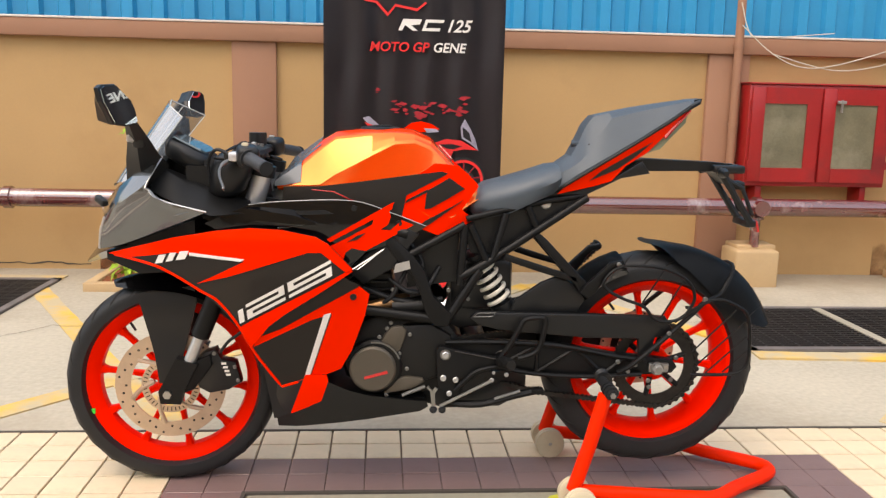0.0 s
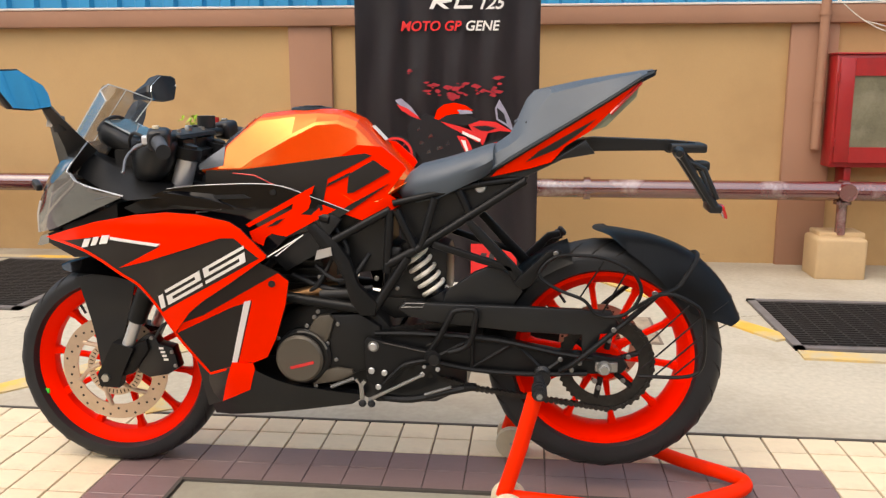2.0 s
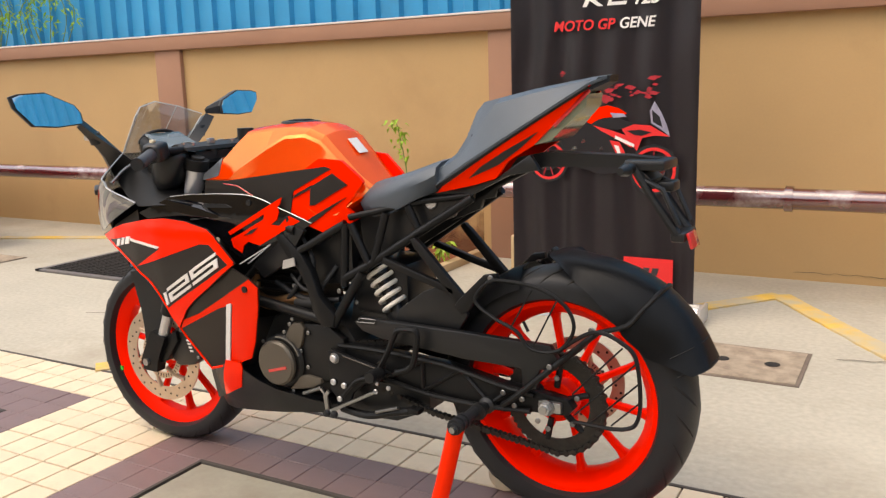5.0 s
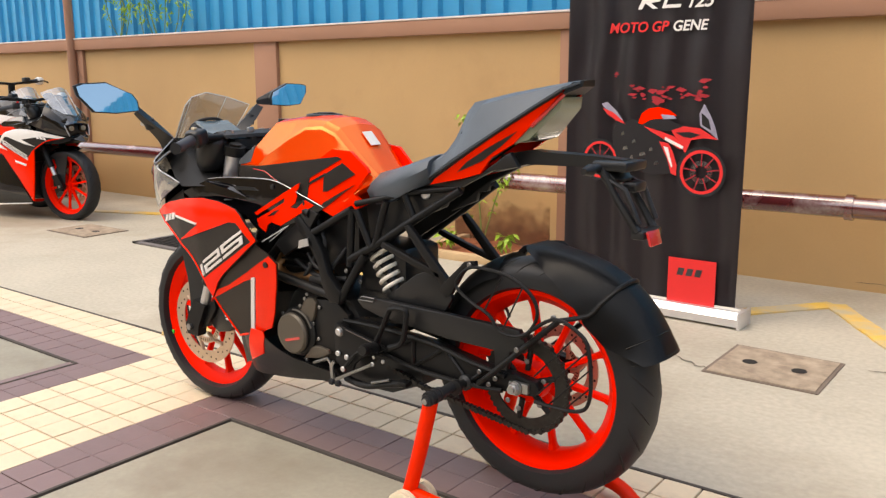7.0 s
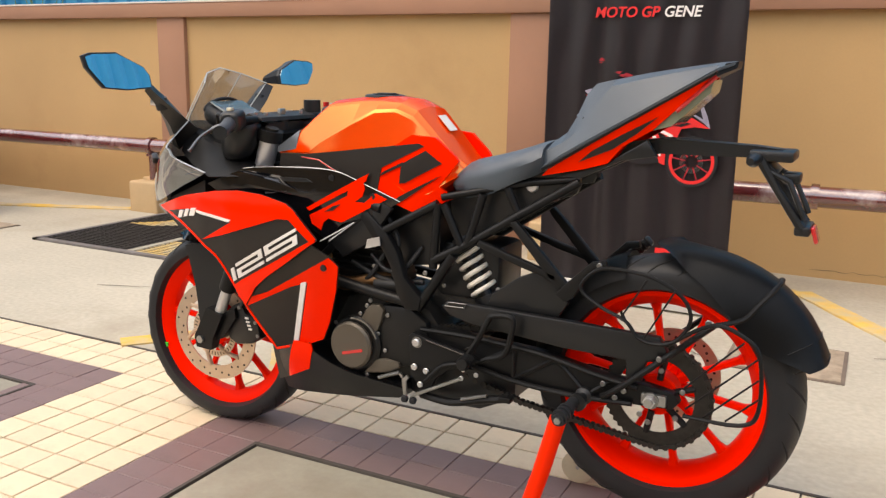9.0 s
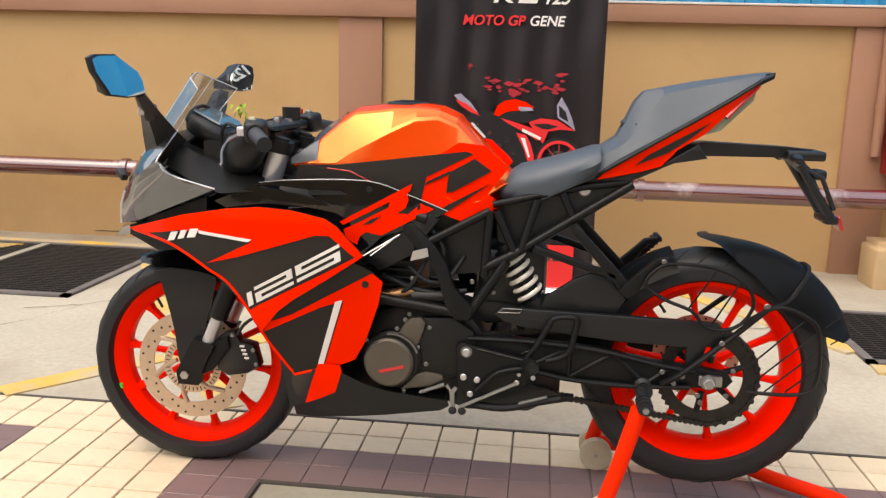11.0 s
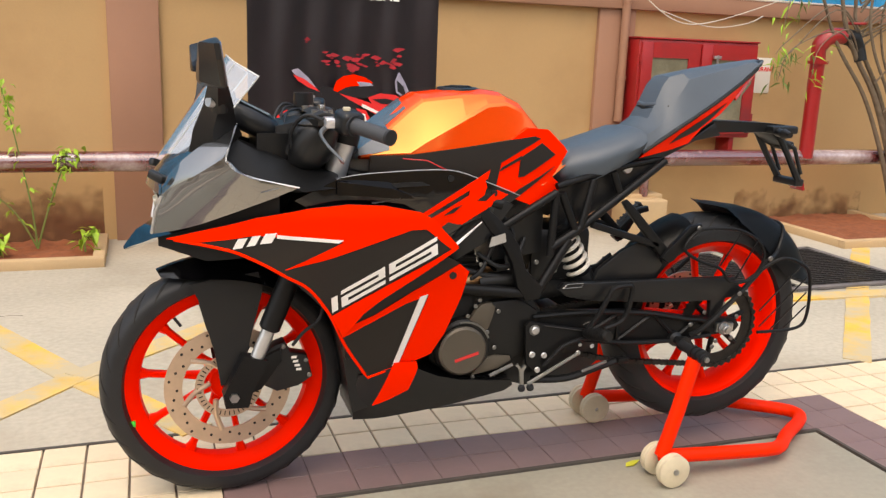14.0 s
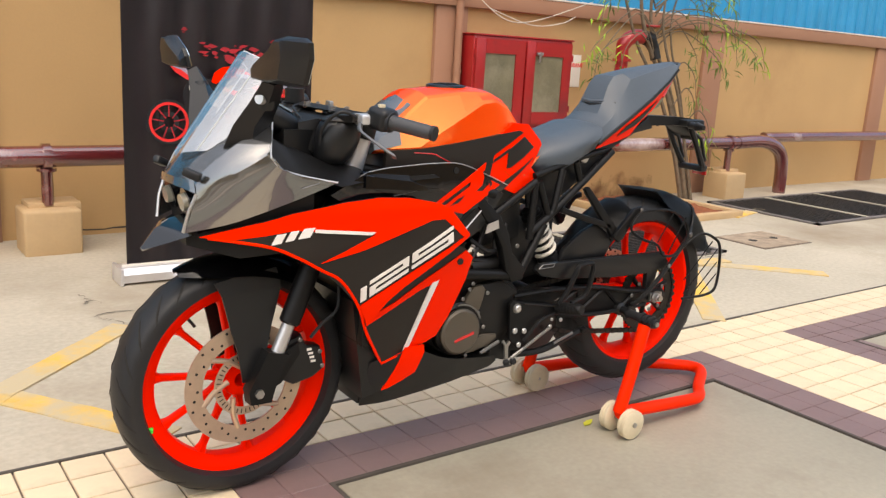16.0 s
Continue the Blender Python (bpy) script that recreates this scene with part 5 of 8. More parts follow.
def front_end(parent):
    w = wheel(parent, "front_wheel", FX, FZ, FR, 0.246, 0.064, 0.038, "orange cast front wheel with black tyre")
    w.matrix_basis = STEER @ pose(0.002, 0.016, 0) @ w.matrix_basis
    brake_disc(parent, 0.155, -0.062, STEER @ pose(FX + 0.002, 0.010, FZ))
    part("green_tape", box(-0.235, -0.222, -0.0415, -0.0365, -0.094, -0.080), GREEN_TAPE, w, "green tape on the rim")
    f = new("front_fork")
    f.parent = parent
    f["label"] = "black upside-down fork with silver sliders"
    f.matrix_basis = STEER
    top = Vector((-0.325, 0, 0.83))
    d = (top - Vector((-0.545, 0, 0.30))).normalized()
    for s in (-1, 1):
        o = Vector((0, s * 0.1, 0))
        p = lambda t: Vector((-0.545, s * 0.1, 0.30)) + d * t
        part("upper_tube", tube([p(0.165), p(0.17), p(0.60)], [0.022, 0.0265, 0.0265], 20), FRAME_BLACK, f)
        part("slider", tube([p(0.06), p(0.17)], 0.017, 20), SILVER, f, "silver slider tube")
        part("fork_foot", loft([[(-0.59, o.y - 0.02, 0.265), (-0.535, o.y - 0.02, 0.262), (-0.535, o.y + 0.015, 0.262), (-0.59, o.y + 0.015, 0.265)], [(-0.595, o.y - 0.022, 0.30), (-0.525, o.y - 0.022, 0.30), (-0.525, o.y + 0.016, 0.30), (-0.595, o.y + 0.016, 0.30)], [(-0.545, o.y - 0.022, 0.395), (-0.487, o.y - 0.022, 0.378), (-0.487, o.y + 0.02, 0.378), (-0.545, o.y + 0.02, 0.395)]]), FRAME_BLACK, f)
        part("axle_nut", disc(FX + 0.006, FZ - 0.005, 0.012, s * 0.119, s * 0.13, 6), STEEL, f)
        # mudguard cheek
        cheek = [(-0.662, 0.568), (-0.60, 0.580), (-0.50, 0.590), (-0.492, 0.545), (-0.548, 0.330), (-0.558, 0.315), (-0.597, 0.315), (-0.609, 0.395), (-0.645, 0.535)]
        part("mudguard_cheek", skin(cheek, lambda x, z: 0.078 + 0.012 * max(0, min(1, (0.45 - z) / 0.1)) - 0.15 * max(0, z - 0.53), 0, 0.006, s, 0.03), MATT_BLACK, f, "matt black mudguard side cheek")
    # mudguard over the tyre
    rows = []
    for i in range(11):
        t = i / 10
        an = radians(58 + 61 * t)
        row = []
        for k in range(9):
            u = (k - 4) / 4
            rr = FR + 0.024 - 0.05 * abs(u) ** 2.2 * (1 - 0.6 * t ** 3)
            row.append((FX + rr * math.cos(an), 0.082 * u * (1 if t < 0.7 else 1 - 0.75 * ((t - 0.7) / 0.3) ** 1.5), FZ + rr * math.sin(an) + 0.012 * t ** 4))
        rows.append(row)
    bm = bmesh.new()
    vs = [[bm.verts.new(p) for p in r] for r in rows]
    for a, b in zip(vs, vs[1:]):
        for k in range(8):
            bm.faces.new((a[k], a[k + 1], b[k + 1], b[k]))
    bmesh.ops.solidify(bm, geom=list(bm.faces), thickness=0.004)
    part("front_mudguard", bm, GLOSS_BLACK, f, "gloss black front mudguard", 50)
    # caliper
    cal = part("brake_caliper", plate([(-0.505, 0.378), (-0.47, 0.405), (-0.44, 0.415), (-0.425, 0.385), (-0.385, 0.375), (-0.37, 0.315), (-0.405, 0.293), (-0.46, 0.283), (-0.49, 0.30)], -0.092, -0.045, 0.008), MATT_BLACK, parent, "black radial brake caliper")
    cal.matrix_basis = STEER
    for x, z in ((-0.445, 0.402), (-0.38, 0.322), (-0.388, 0.362)):
        bolt(cal, x, -0.091, z, 0.007)
    for i, z in enumerate((0.372, 0.361, 0.350, 0.339)):
        part("caliper_mark", box(-0.425 + 0.004 * i, -0.412 + 0.004 * i, -0.0935, -0.0915, z - 0.003, z + 0.003), WHITE_DECAL, cal)
    part("caliper_bracket", plate([(-0.545, 0.33), (-0.49, 0.385), (-0.455, 0.40), (-0.45, 0.37), (-0.50, 0.30), (-0.54, 0.285)], -0.105, -0.075, 0.004), FRAME_BLACK, f)
    hose = spline([(-0.425, -0.11, 0.41), (-0.40, -0.12, 0.445), (-0.36, -0.125, 0.48), (-0.35, -0.11, 0.54), (-0.37, -0.10, 0.62)], 6)
    part("brake_hose", tube(hose, 0.0045, 8), RUBBER, f)


def rear_end(parent):
    w = wheel(parent, "rear_wheel", RX, RZ, RR, 0.240, 0.078, 0.058, "orange cast rear wheel with wide black tyre")
    brake_disc(parent, 0.115, 0.085, pose(RX, 0, RZ))
    # sprocket
    n = 45
    pts_o = []
    for k in range(n * 2):
        a = math.pi * k / n
        pts_o.append((0.125 if k % 2 else 0.119, a))
    rings = [[(r * math.cos(a), y, r * math.sin(a)) for r, a in pts_o] for y in (-0.094, -0.089)]
    inner = [[(0.090 * math.cos(a), y, 0.090 * math.sin(a)) for _, a in pts_o] for y in (-0.089, -0.094)]
    part("sprocket", loft([rings[0], rings[1], inner[0], inner[1], rings[0]], caps=False), DARK_STEEL, w, "dark toothed rear sprocket", 20)
    for k in range(6):
        a = radians(60 * k + 20)
        part("sprocket_arm", tube([(0.04 * math.cos(a), -0.09, 0.04 * math.sin(a)), (0.095 * math.cos(a), -0.0915, 0.095 * math.sin(a))], 0.008, 8), FRAME_BLACK, w)
        bolt(w, 0.066 * math.cos(a), -0.1, 0.066 * math.sin(a), 0.008)
    part("carrier", disc(0, 0, 0.05, -0.088, -0.04, 28, bevel=0.004), ORANGE_WHEEL, w)
    # chain round the sprocket
    ch = []
    for k in range(0, 19):
        a = radians(95 - 10 * k)
        ch.append((RX + 0.126 * math.cos(a), -0.092, RZ + 0.126 * math.sin(a)))
    ch += [(0.482, -0.092, 0.296), (0.24, -0.092, 0.36)]
    path = [(0.24, -0.092, 0.455), (0.55, -0.092, 0.492)] + ch
    chain = part("chain", tube(path, 0.006, 8), DARK_STEEL, parent, "dark drive chain")
    bm = bmesh.new()
    fine = []
    for a, b in zip(path, path[1:]):
        a, b = Vector(a), Vector(b)
        m = max(1, int((b - a).length / 0.013))
        fine += [a.lerp(b, i / m) for i in range(m)]
    for i, q in enumerate(fine):
        disc(q.x, q.z, 0.0074, q.y - (0.009 if i % 2 else 0.007), q.y + (0.009 if i % 2 else 0.007), 8, bm)
    tagged(part("chain_roller_run", bm, DARK_STEEL, chain), kind="stuff")
    # swingarm
    sw = new("swingarm")
    sw.parent = parent
    sw["label"] = "black lattice swingarm"
    for s in (-1, 1):
        y0, y1 = (s * 0.135, s * 0.095)
        arm = [(0.20, 0.455), (0.30, 0.458), (0.534, 0.447), (0.70, 0.418), (0.79, 0.412), (0.862, 0.402), (0.875, 0.383), (0.86, 0.364), (0.76, 0.358), (0.60, 0.352), (0.475, 0.358), (0.36, 0.378), (0.21, 0.396)]
        part("arm", plate(arm, s * 0.122, s * 0.09, 0.004), FRAME_BLACK, sw)
        part("arm_flange", tube(spline([(0.21, s * 0.128, 0.452), (0.35, s * 0.13, 0.455), (0.534, s * 0.13, 0.445), (0.68, s * 0.13, 0.418), (0.78, s * 0.13, 0.405)], 4), 0.007, 8), FRAME_BLACK, sw)
        part("arm_flange", tube(spline([(0.21, s * 0.128, 0.40), (0.36, s * 0.13, 0.38), (0.475, s * 0.13, 0.362), (0.62, s * 0.13, 0.356), (0.77, s * 0.13, 0.364)], 4), 0.007, 8), FRAME_BLACK, sw)
        for a, b in (((0.47, 0.365), (0.58, 0.438)), ((0.58, 0.438), (0.66, 0.362)), ((0.36, 0.382), (0.47, 0.445)), ((0.47, 0.445), (0.47, 0.365)), ((0.66, 0.362), (0.72, 0.408))):
            part("arm_rib", tube([(a[0], s * 0.124, a[1]), (b[0], s * 0.124, b[1])], 0.006, 6), FRAME_BLACK, sw)
        part("axle_block", box(0.790, 0.848, s * 0.132, s * 0.118, 0.369, 0.396, 0.004), STEEL, sw, "grey steel chain adjuster block")
        part("axle_washer", disc(0.813, 0.382, 0.0195, min(s * 0.131, s * 0.137), max(s * 0.131, s * 0.137), 24), BOLT_STEEL, sw)
        part("axle_nut", disc(0.813, 0.382, 0.0145, s * 0.134, s * 0.150, 6), SILVER, sw)
        part("axle_end", disc(0.813, 0.382, 0.010, s * 0.15, s * 0.158, 12), STEEL, sw)
        part("paddock_spool", lathe([(0.005, s * 0.12), (0.021, s * 0.122), (0.021, s * 0.135), (0.012, s * 0.14), (0.012, s * 0.165), (0.021, s * 0.170), (0.021, s * 0.180), (0.005, s * 0.182)], 0.655, 0.36, segs=20), MATT_BLACK, sw, "black paddock stand bobbin")
    part("cross_tube", tube([(0.30, -0.1, 0.43), (0.30, 0.1, 0.43)], 0.035, 14), FRAME_BLACK, sw)
    for x, z in ((0.73, 0.372), (0.75, 0.392), (0.70, 0.40), (0.79, 0.345)):
        bolt(sw, x, -0.13, z, 0.008)
    # chain guard and inner hugger
    part("chain_guard", plate([(0.275, 0.527), (0.291, 0.543), (0.60, 0.540), (0.825, 0.536), (0.848, 0.50), (0.84, 0.478), (0.80, 0.474), (0.79, 0.425), (0.755, 0.42), (0.752, 0.47), (0.60, 0.472), (0.36, 0.492), (0.30, 0.506)], -0.142, -0.122, 0.004), MATT_BLACK, parent, "matt black chain guard")
    rows = []
    for a in range(108, 180, 8):
        an = radians(a)
        rows.append([(RX + (RR + 0.014 - 0.05 * abs(u) ** 2.4) * math.cos(an), 0.095 * u, RZ + (RR + 0.014 - 0.05 * abs(u) ** 2.4) * math.sin(an)) for u in (-1, -0.75, -0.4, 0, 0.4, 0.75, 1)])
    bm = bmesh.new()
    vs = [[bm.verts.new(p) for p in r] for r in rows]
    for a, b in zip(vs, vs[1:]):
        for q in range(6):
            bm.faces.new((a[q], a[q + 1], b[q + 1], b[q]))
    bmesh.ops.solidify(bm, geom=list(bm.faces), thickness=0.004)
    part("inner_fender", bm, MATT_BLACK, parent, "black inner fender ahead of the rear tyre", 50)
    part("inner_hugger", plate([(0.40, 0.570), (0.473, 0.623), (0.526, 0.645), (0.575, 0.615), (0.60, 0.575), (0.575, 0.536), (0.39, 0.536)], -0.118, -0.10, 0.004), MATT_BLACK, parent, "black hugger side plate")
    # rear mudguard
    hg = new("rear_hugger")
    hg.parent = parent
    hg["label"] = "matt black rear mudguard close over the tyre"
    rows = []
    for i in range(21):
        t = i / 20
        an0 = 96 - 77 * t
        crown = knots([(19, 0.373), (35, 0.372), (50, 0.366), (65, 0.355), (80, 0.346), (96, 0.349)], an0)
        skirt = knots([(19, 0.338), (25, 0.300), (33, 0.262), (49, 0.250), (68, 0.272), (86, 0.304), (96, 0.344)], an0)
        wid = 0.088 + 0.014 * math.sin(math.pi * t)
        row = []
        for k in range(13):
            u = (k - 6) / 6
            rr = crown - (crown - skirt) * abs(u) ** 3
            an = radians(an0 - 6 * abs(u) ** 2 * (1 - t))
            row.append((RX + rr * math.cos(an), wid * math.copysign(abs(u) ** 0.8, u), RZ + rr * math.sin(an)))
        rows.append(row)
    bm = bmesh.new()
    vs = [[bm.verts.new(p) for p in r] for r in rows]
    for a, b in zip(vs, vs[1:]):
        for k in range(12):
            bm.faces.new((a[k], a[k + 1], b[k + 1], b[k]))
    bmesh.ops.solidify(bm, geom=list(bm.faces), thickness=0.005)
    part("shell", bm, MATT_BLACK, hg, "", 50)
    an = radians(50)
    arch = [(RX + (0.370 - 0.11 * abs(u) ** 3) * math.cos(an), 0.106 * u, RZ + (0.370 - 0.11 * abs(u) ** 3) * math.sin(an)) for u in (-0.95, -0.8, -0.55, -0.25, 0, 0.25, 0.55, 0.8, 0.95)]
    hoop = [(0.938, -0.138, 0.580)] + arch + [(0.938, 0.138, 0.580)]
    part("hoop", tube(spline(hoop, 3), 0.006, 8), FRAME_BLACK, hg)
    for s in (-1, 1):
        part("stay", tube(spline([(0.70, s * 0.135, 0.37), (0.739, s * 0.15, 0.40), (0.84, s * 0.152, 0.491), (0.938, s * 0.138, 0.580)], 4), 0.0075, 8), FRAME_BLACK, hg, "black mudguard stay")
    bolt(hg, 0.832, -0.158, 0.492, 0.008), bolt(hg, 0.93, -0.15, 0.588, 0.009)
    for k, a in enumerate((28, 20)):
        an = radians(a)
        part("crease_line", tube([(RX + (0.3745 - 0.09 * abs(u) ** 3) * math.cos(an), 0.1 * u, RZ + (0.3745 - 0.09 * abs(u) ** 3) * math.sin(an)) for u in (-0.9, -0.6, -0.3, 0, 0.3)], 0.0016, 6), FRAME_BLACK, hg)
    # bent rod guard beside the wheel
    g = new("side_guard")
    g.parent = parent
    g["label"] = "bent black rod guard beside the rear wheel"
    loop = [(0.677, -0.155, 0.674), (0.73, -0.165, 0.684), (0.808, -0.168, 0.676), (0.872, -0.168, 0.643), (0.895, -0.168, 0.596), (0.872, -0.168, 0.548), (0.834, -0.168, 0.529), (0.786, -0.168, 0.534), (0.753, -0.168, 0.57), (0.689, -0.16, 0.593), (0.641, -0.155, 0.628)]
    part("rod", tube(spline(loop, 5, True), 0.0045, 8, closed=True), FRAME_BLACK, g)
    loop2 = [(0.845, -0.16, 0.525), (0.942, -0.178, 0.592), (1.014, -0.185, 0.576), (1.045, -0.188, 0.537), (1.051, -0.188, 0.425), (1.015, -0.188, 0.386), (0.896, -0.175, 0.378)]
    part("rod", tube(spline(loop2, 5), 0.0048, 8), FRAME_BLACK, g)
    for a, c in (((0.900, 0.395), (1.040, 0.535)), ((0.938, 0.383), (1.045, 0.49)), ((0.894, 0.442), (1.010, 0.566)), ((0.985, 0.385), (1.05, 0.45)), ((0.80, 0.54), (0.86, 0.655)), ((0.745, 0.58), (0.80, 0.674))):
        part("thin_rod", tube([(a[0], -0.176, a[1]), (c[0], -0.182, c[1])], 0.0022, 6), FRAME_BLACK, g)
    return w


def frame_and_engine(parent):
    fr = new("trellis_frame")
    fr.parent = parent
    fr["label"] = "black tubular trellis frame and subframe"
    for s in (-1, 1):
        y = lambda v: s * v
        runs = [((-0.33, 0.06, 0.84), (0.10, 0.145, 0.76), 0.0145), ((-0.15, 0.13, 0.56), (0.20, 0.14, 0.52), 0.0145), ((-0.34, 0.06, 0.70), (-0.15, 0.13, 0.56), 0.0145),
                ((-0.15, 0.13, 0.56), (0.06, 0.145, 0.755), 0.011), ((0.205, 0.14, 0.51), (0.30, 0.13, 0.66), 0.013), ((0.10, 0.145, 0.70), (0.255, 0.132, 0.785), 0.011), ((0.255, 0.132, 0.785), (0.245, 0.135, 0.62), 0.011),
                ((0.245, 0.135, 0.64), (0.32, 0.125, 0.68), 0.0125), ((0.32, 0.125, 0.68), (0.46, 0.105, 0.77), 0.0115), ((0.46, 0.105, 0.77), (0.60, 0.08, 0.86), 0.0115), ((0.27, 0.13, 0.785), (0.32, 0.125, 0.68), 0.0105), ((0.37, 0.115, 0.815), (0.335, 0.125, 0.69), 0.0105),
                ((0.26, 0.12, 0.80), (0.48, 0.09, 0.85), 0.009), ((0.48, 0.09, 0.85), (0.60, 0.07, 0.865), 0.009), ((0.43, 0.105, 0.835), (0.46, 0.10, 0.77), 0.01)]
        for a, b, r in runs:
            part("frame_tube", tube([(a[0], y(a[1]), a[2]), (b[0], y(b[1]), b[2])], r, 12), FRAME_BLACK, fr)
        fl, fh = (0.128, 0.156) if s > 0 else (-0.156, -0.128)
        part("side_casting", plate([(0.034, 0.738), (0.060, 0.752), (0.118, 0.700), (0.150, 0.655), (0.172, 0.590), (0.222, 0.540), (0.216, 0.508), (0.176, 0.505), (0.150, 0.545), (0.132, 0.610), (0.108, 0.652), (0.070, 0.690)], fl, fh, 0.005), FRAME_BLACK, fr, "flat black frame casting")
        part("subframe_panel", plate([(0.262, 0.790), (0.30, 0.815), (0.38, 0.825), (0.47, 0.865), (0.53, 0.885), (0.575, 0.862), (0.53, 0.812), (0.455, 0.762), (0.33, 0.685), (0.275, 0.70)], y(0.072), y(0.079), 0.0), MATT_BLACK, fr, "black plastic subframe cover")
        part("under_tail", plate([(0.44, 0.85), (0.52, 0.872), (0.61, 0.892), (0.665, 0.91), (0.75, 0.965), (0.775, 0.93), (0.694, 0.915), (0.60, 0.868), (0.587, 0.842), (0.556, 0.836), (0.545, 0.81), (0.46, 0.775)], y(0.06), y(0.078), 0.003), MATT_BLACK, fr, "black tail underside")
        part("seat_bolt_cap", disc(0.484, 0.842, 0.016, 0.079, 0.087, 20, bevel=0.003) if s > 0 else disc(0.484, 0.842, 0.016, -0.087, -0.079, 20, bevel=0.003), SILVER, fr, "silver seat lock cap")
        # pillion hanger
        lo, hi = (0.118, 0.136) if s > 0 else (-0.136, -0.118)
        part("hanger", plate([(0.45, 0.756), (0.466, 0.762), (0.486, 0.744), (0.601, 0.627), (0.618, 0.606), (0.604, 0.592), (0.584, 0.596), (0.569, 0.618), (0.462, 0.737)], lo, hi, 0.004), FRAME_BLACK, fr, "black pillion footrest hanger")
        part("hanger", plate([(0.362, 0.690), (0.370, 0.706), (0.480, 0.672), (0.572, 0.645), (0.576, 0.626), (0.480, 0.652)], lo, hi, 0.004), FRAME_BLACK, fr)
        part("hanger_link", plate([(0.578, 0.603), (0.592, 0.622), (0.640, 0.668), (0.660, 0.688), (0.694, 0.694), (0.698, 0.678), (0.672, 0.672), (0.655, 0.655), (0.619, 0.596), (0.60, 0.586)], lo + s * 0.012, hi + s * 0.014, 0.003), FRAME_BLACK, fr)
        bolt(fr, 0.682, y(0.15), 0.684, 0.008, side=s)
        if s > 0:
            peg = part("pillion_peg", box(-0.013, 0.013, -0.012, 0.012, -0.05, 0.05, 0.005), MATT_BLACK, fr, "folded ribbed pillion peg")
            peg.matrix_basis = pose(0.672, 0.196, 0.655, 0, 46, 0)
            for q in range(7):
                part("peg_rib", box(-0.0145, 0.0145, -0.0145, 0.0145, -0.042 + 0.0135 * q, -0.036 + 0.0135 * q, 0.001), DARK_STEEL, peg)
    en = new("engine")
    en.parent = parent
    en["label"] = "black single-cylinder engine with bronze grey covers"
    part("crankcase", plate([(-0.07, 0.34), (-0.085, 0.42), (-0.04, 0.50), (0.04, 0.535), (0.14, 0.525), (0.22, 0.50), (0.26, 0.45), (0.25, 0.36), (0.20, 0.305), (0.10, 0.285), (0.0, 0.29)], -0.105, 0.105, 0.02), CASE_BLACK, en)
    part("clutch_case", plate([(0.06, 0.34), (0.05, 0.44), (0.09, 0.50), (0.17, 0.505), (0.225, 0.47), (0.235, 0.40), (0.19, 0.35), (0.12, 0.325)], -0.128, -0.10, 0.01), CASE_BLACK, en)
    part("alternator_cover", disc(0.014, 0.383, 0.076, -0.142, -0.1, 48, bevel=0.008), CASE_BLACK, en)
    part("round_cover", disc(0.008, 0.381, 0.0645, -0.160, -0.14, 48, bevel=0.006), CASE_BRONZE, en, "bronze grey round engine cover")
    part("red_mark", plate([(-0.014, 0.353), (0.050, 0.371), (0.048, 0.379), (-0.016, 0.361)], -0.1615, -0.159), RED_PLASTIC, en)
    # glint on the upper rim put in as a steel-coloured arc
    part("cover_rim_light", ring_arc(0.014, 0.383, 0.069, 0.0735, -0.1445, -0.141, 20, 100), BOLT_STEEL, en)
    part("starter_cover", plate([(0.029, 0.456), (0.045, 0.484), (0.062, 0.499), (0.088, 0.502), (0.101, 0.488), (0.094, 0.460), (0.083, 0.430), (0.066, 0.417)], -0.138, -0.12, 0.006), CASE_BRONZE, en)
    part("sprocket_cover", plate([(0.067, 0.347), (0.105, 0.355), (0.148, 0.350), (0.152, 0.338), (0.115, 0.317), (0.034, 0.302), (0.059, 0.328)], -0.138, -0.12, 0.006), CASE_BRONZE, en)
    for x, z in ((0.057, 0.508), (0.046, 0.492), (0.110, 0.475), (0.025, 0.467), (0.081, 0.420), (0.103, 0.376), (0.046, 0.299), (-0.055, 0.43)):
        bolt(en, x, -0.13, z, 0.007)
    part("cylinder", loft([[(-0.08, -0.075, 0.51), (0.08, -0.075, 0.53), (0.08, 0.075, 0.53), (-0.08, 0.075, 0.51)], [(-0.10, -0.075, 0.64), (0.05, -0.075, 0.66), (0.05, 0.075, 0.66), (-0.10, 0.075, 0.64)], [(-0.11, -0.08, 0.66), (0.06, -0.08, 0.68), (0.06, 0.08, 0.68), (-0.11, 0.08, 0.66)], [(-0.12, -0.07, 0.73), (0.03, -0.07, 0.75), (0.03, 0.07, 0.75), (-0.12, 0.07, 0.73)]]), CASE_BLACK, en)
    for k in range(5):
        part("fin", box(-0.095 - 0.005 * k, 0.075 - 0.005 * k, -0.088, 0.088, 0.545 + 0.022 * k, 0.551 + 0.022 * k, 0.002), CASE_BLACK, en)
    part("header_pipe", tube(spline([(-0.10, -0.03, 0.64), (-0.13, -0.07, 0.56), (-0.05, -0.10, 0.535), (0.06, -0.10, 0.56), (0.10, -0.06, 0.56)], 6), 0.019, 14), BRONZE, en, "heat tinted exhaust header")
    part("throttle_body", tube([(0.06, 0, 0.67), (0.20, 0, 0.70)], 0.045, 18), MATT_BLACK, en)
    part("airbox", loft([[(0.10, -0.09, 0.60), (0.10, 0.09, 0.60), (0.10, 0.09, 0.78), (0.10, -0.09, 0.78)], [(0.24, -0.09, 0.62), (0.24, 0.09, 0.62), (0.24, 0.09, 0.79), (0.24, -0.09, 0.79)]]), MATT_BLACK, en)
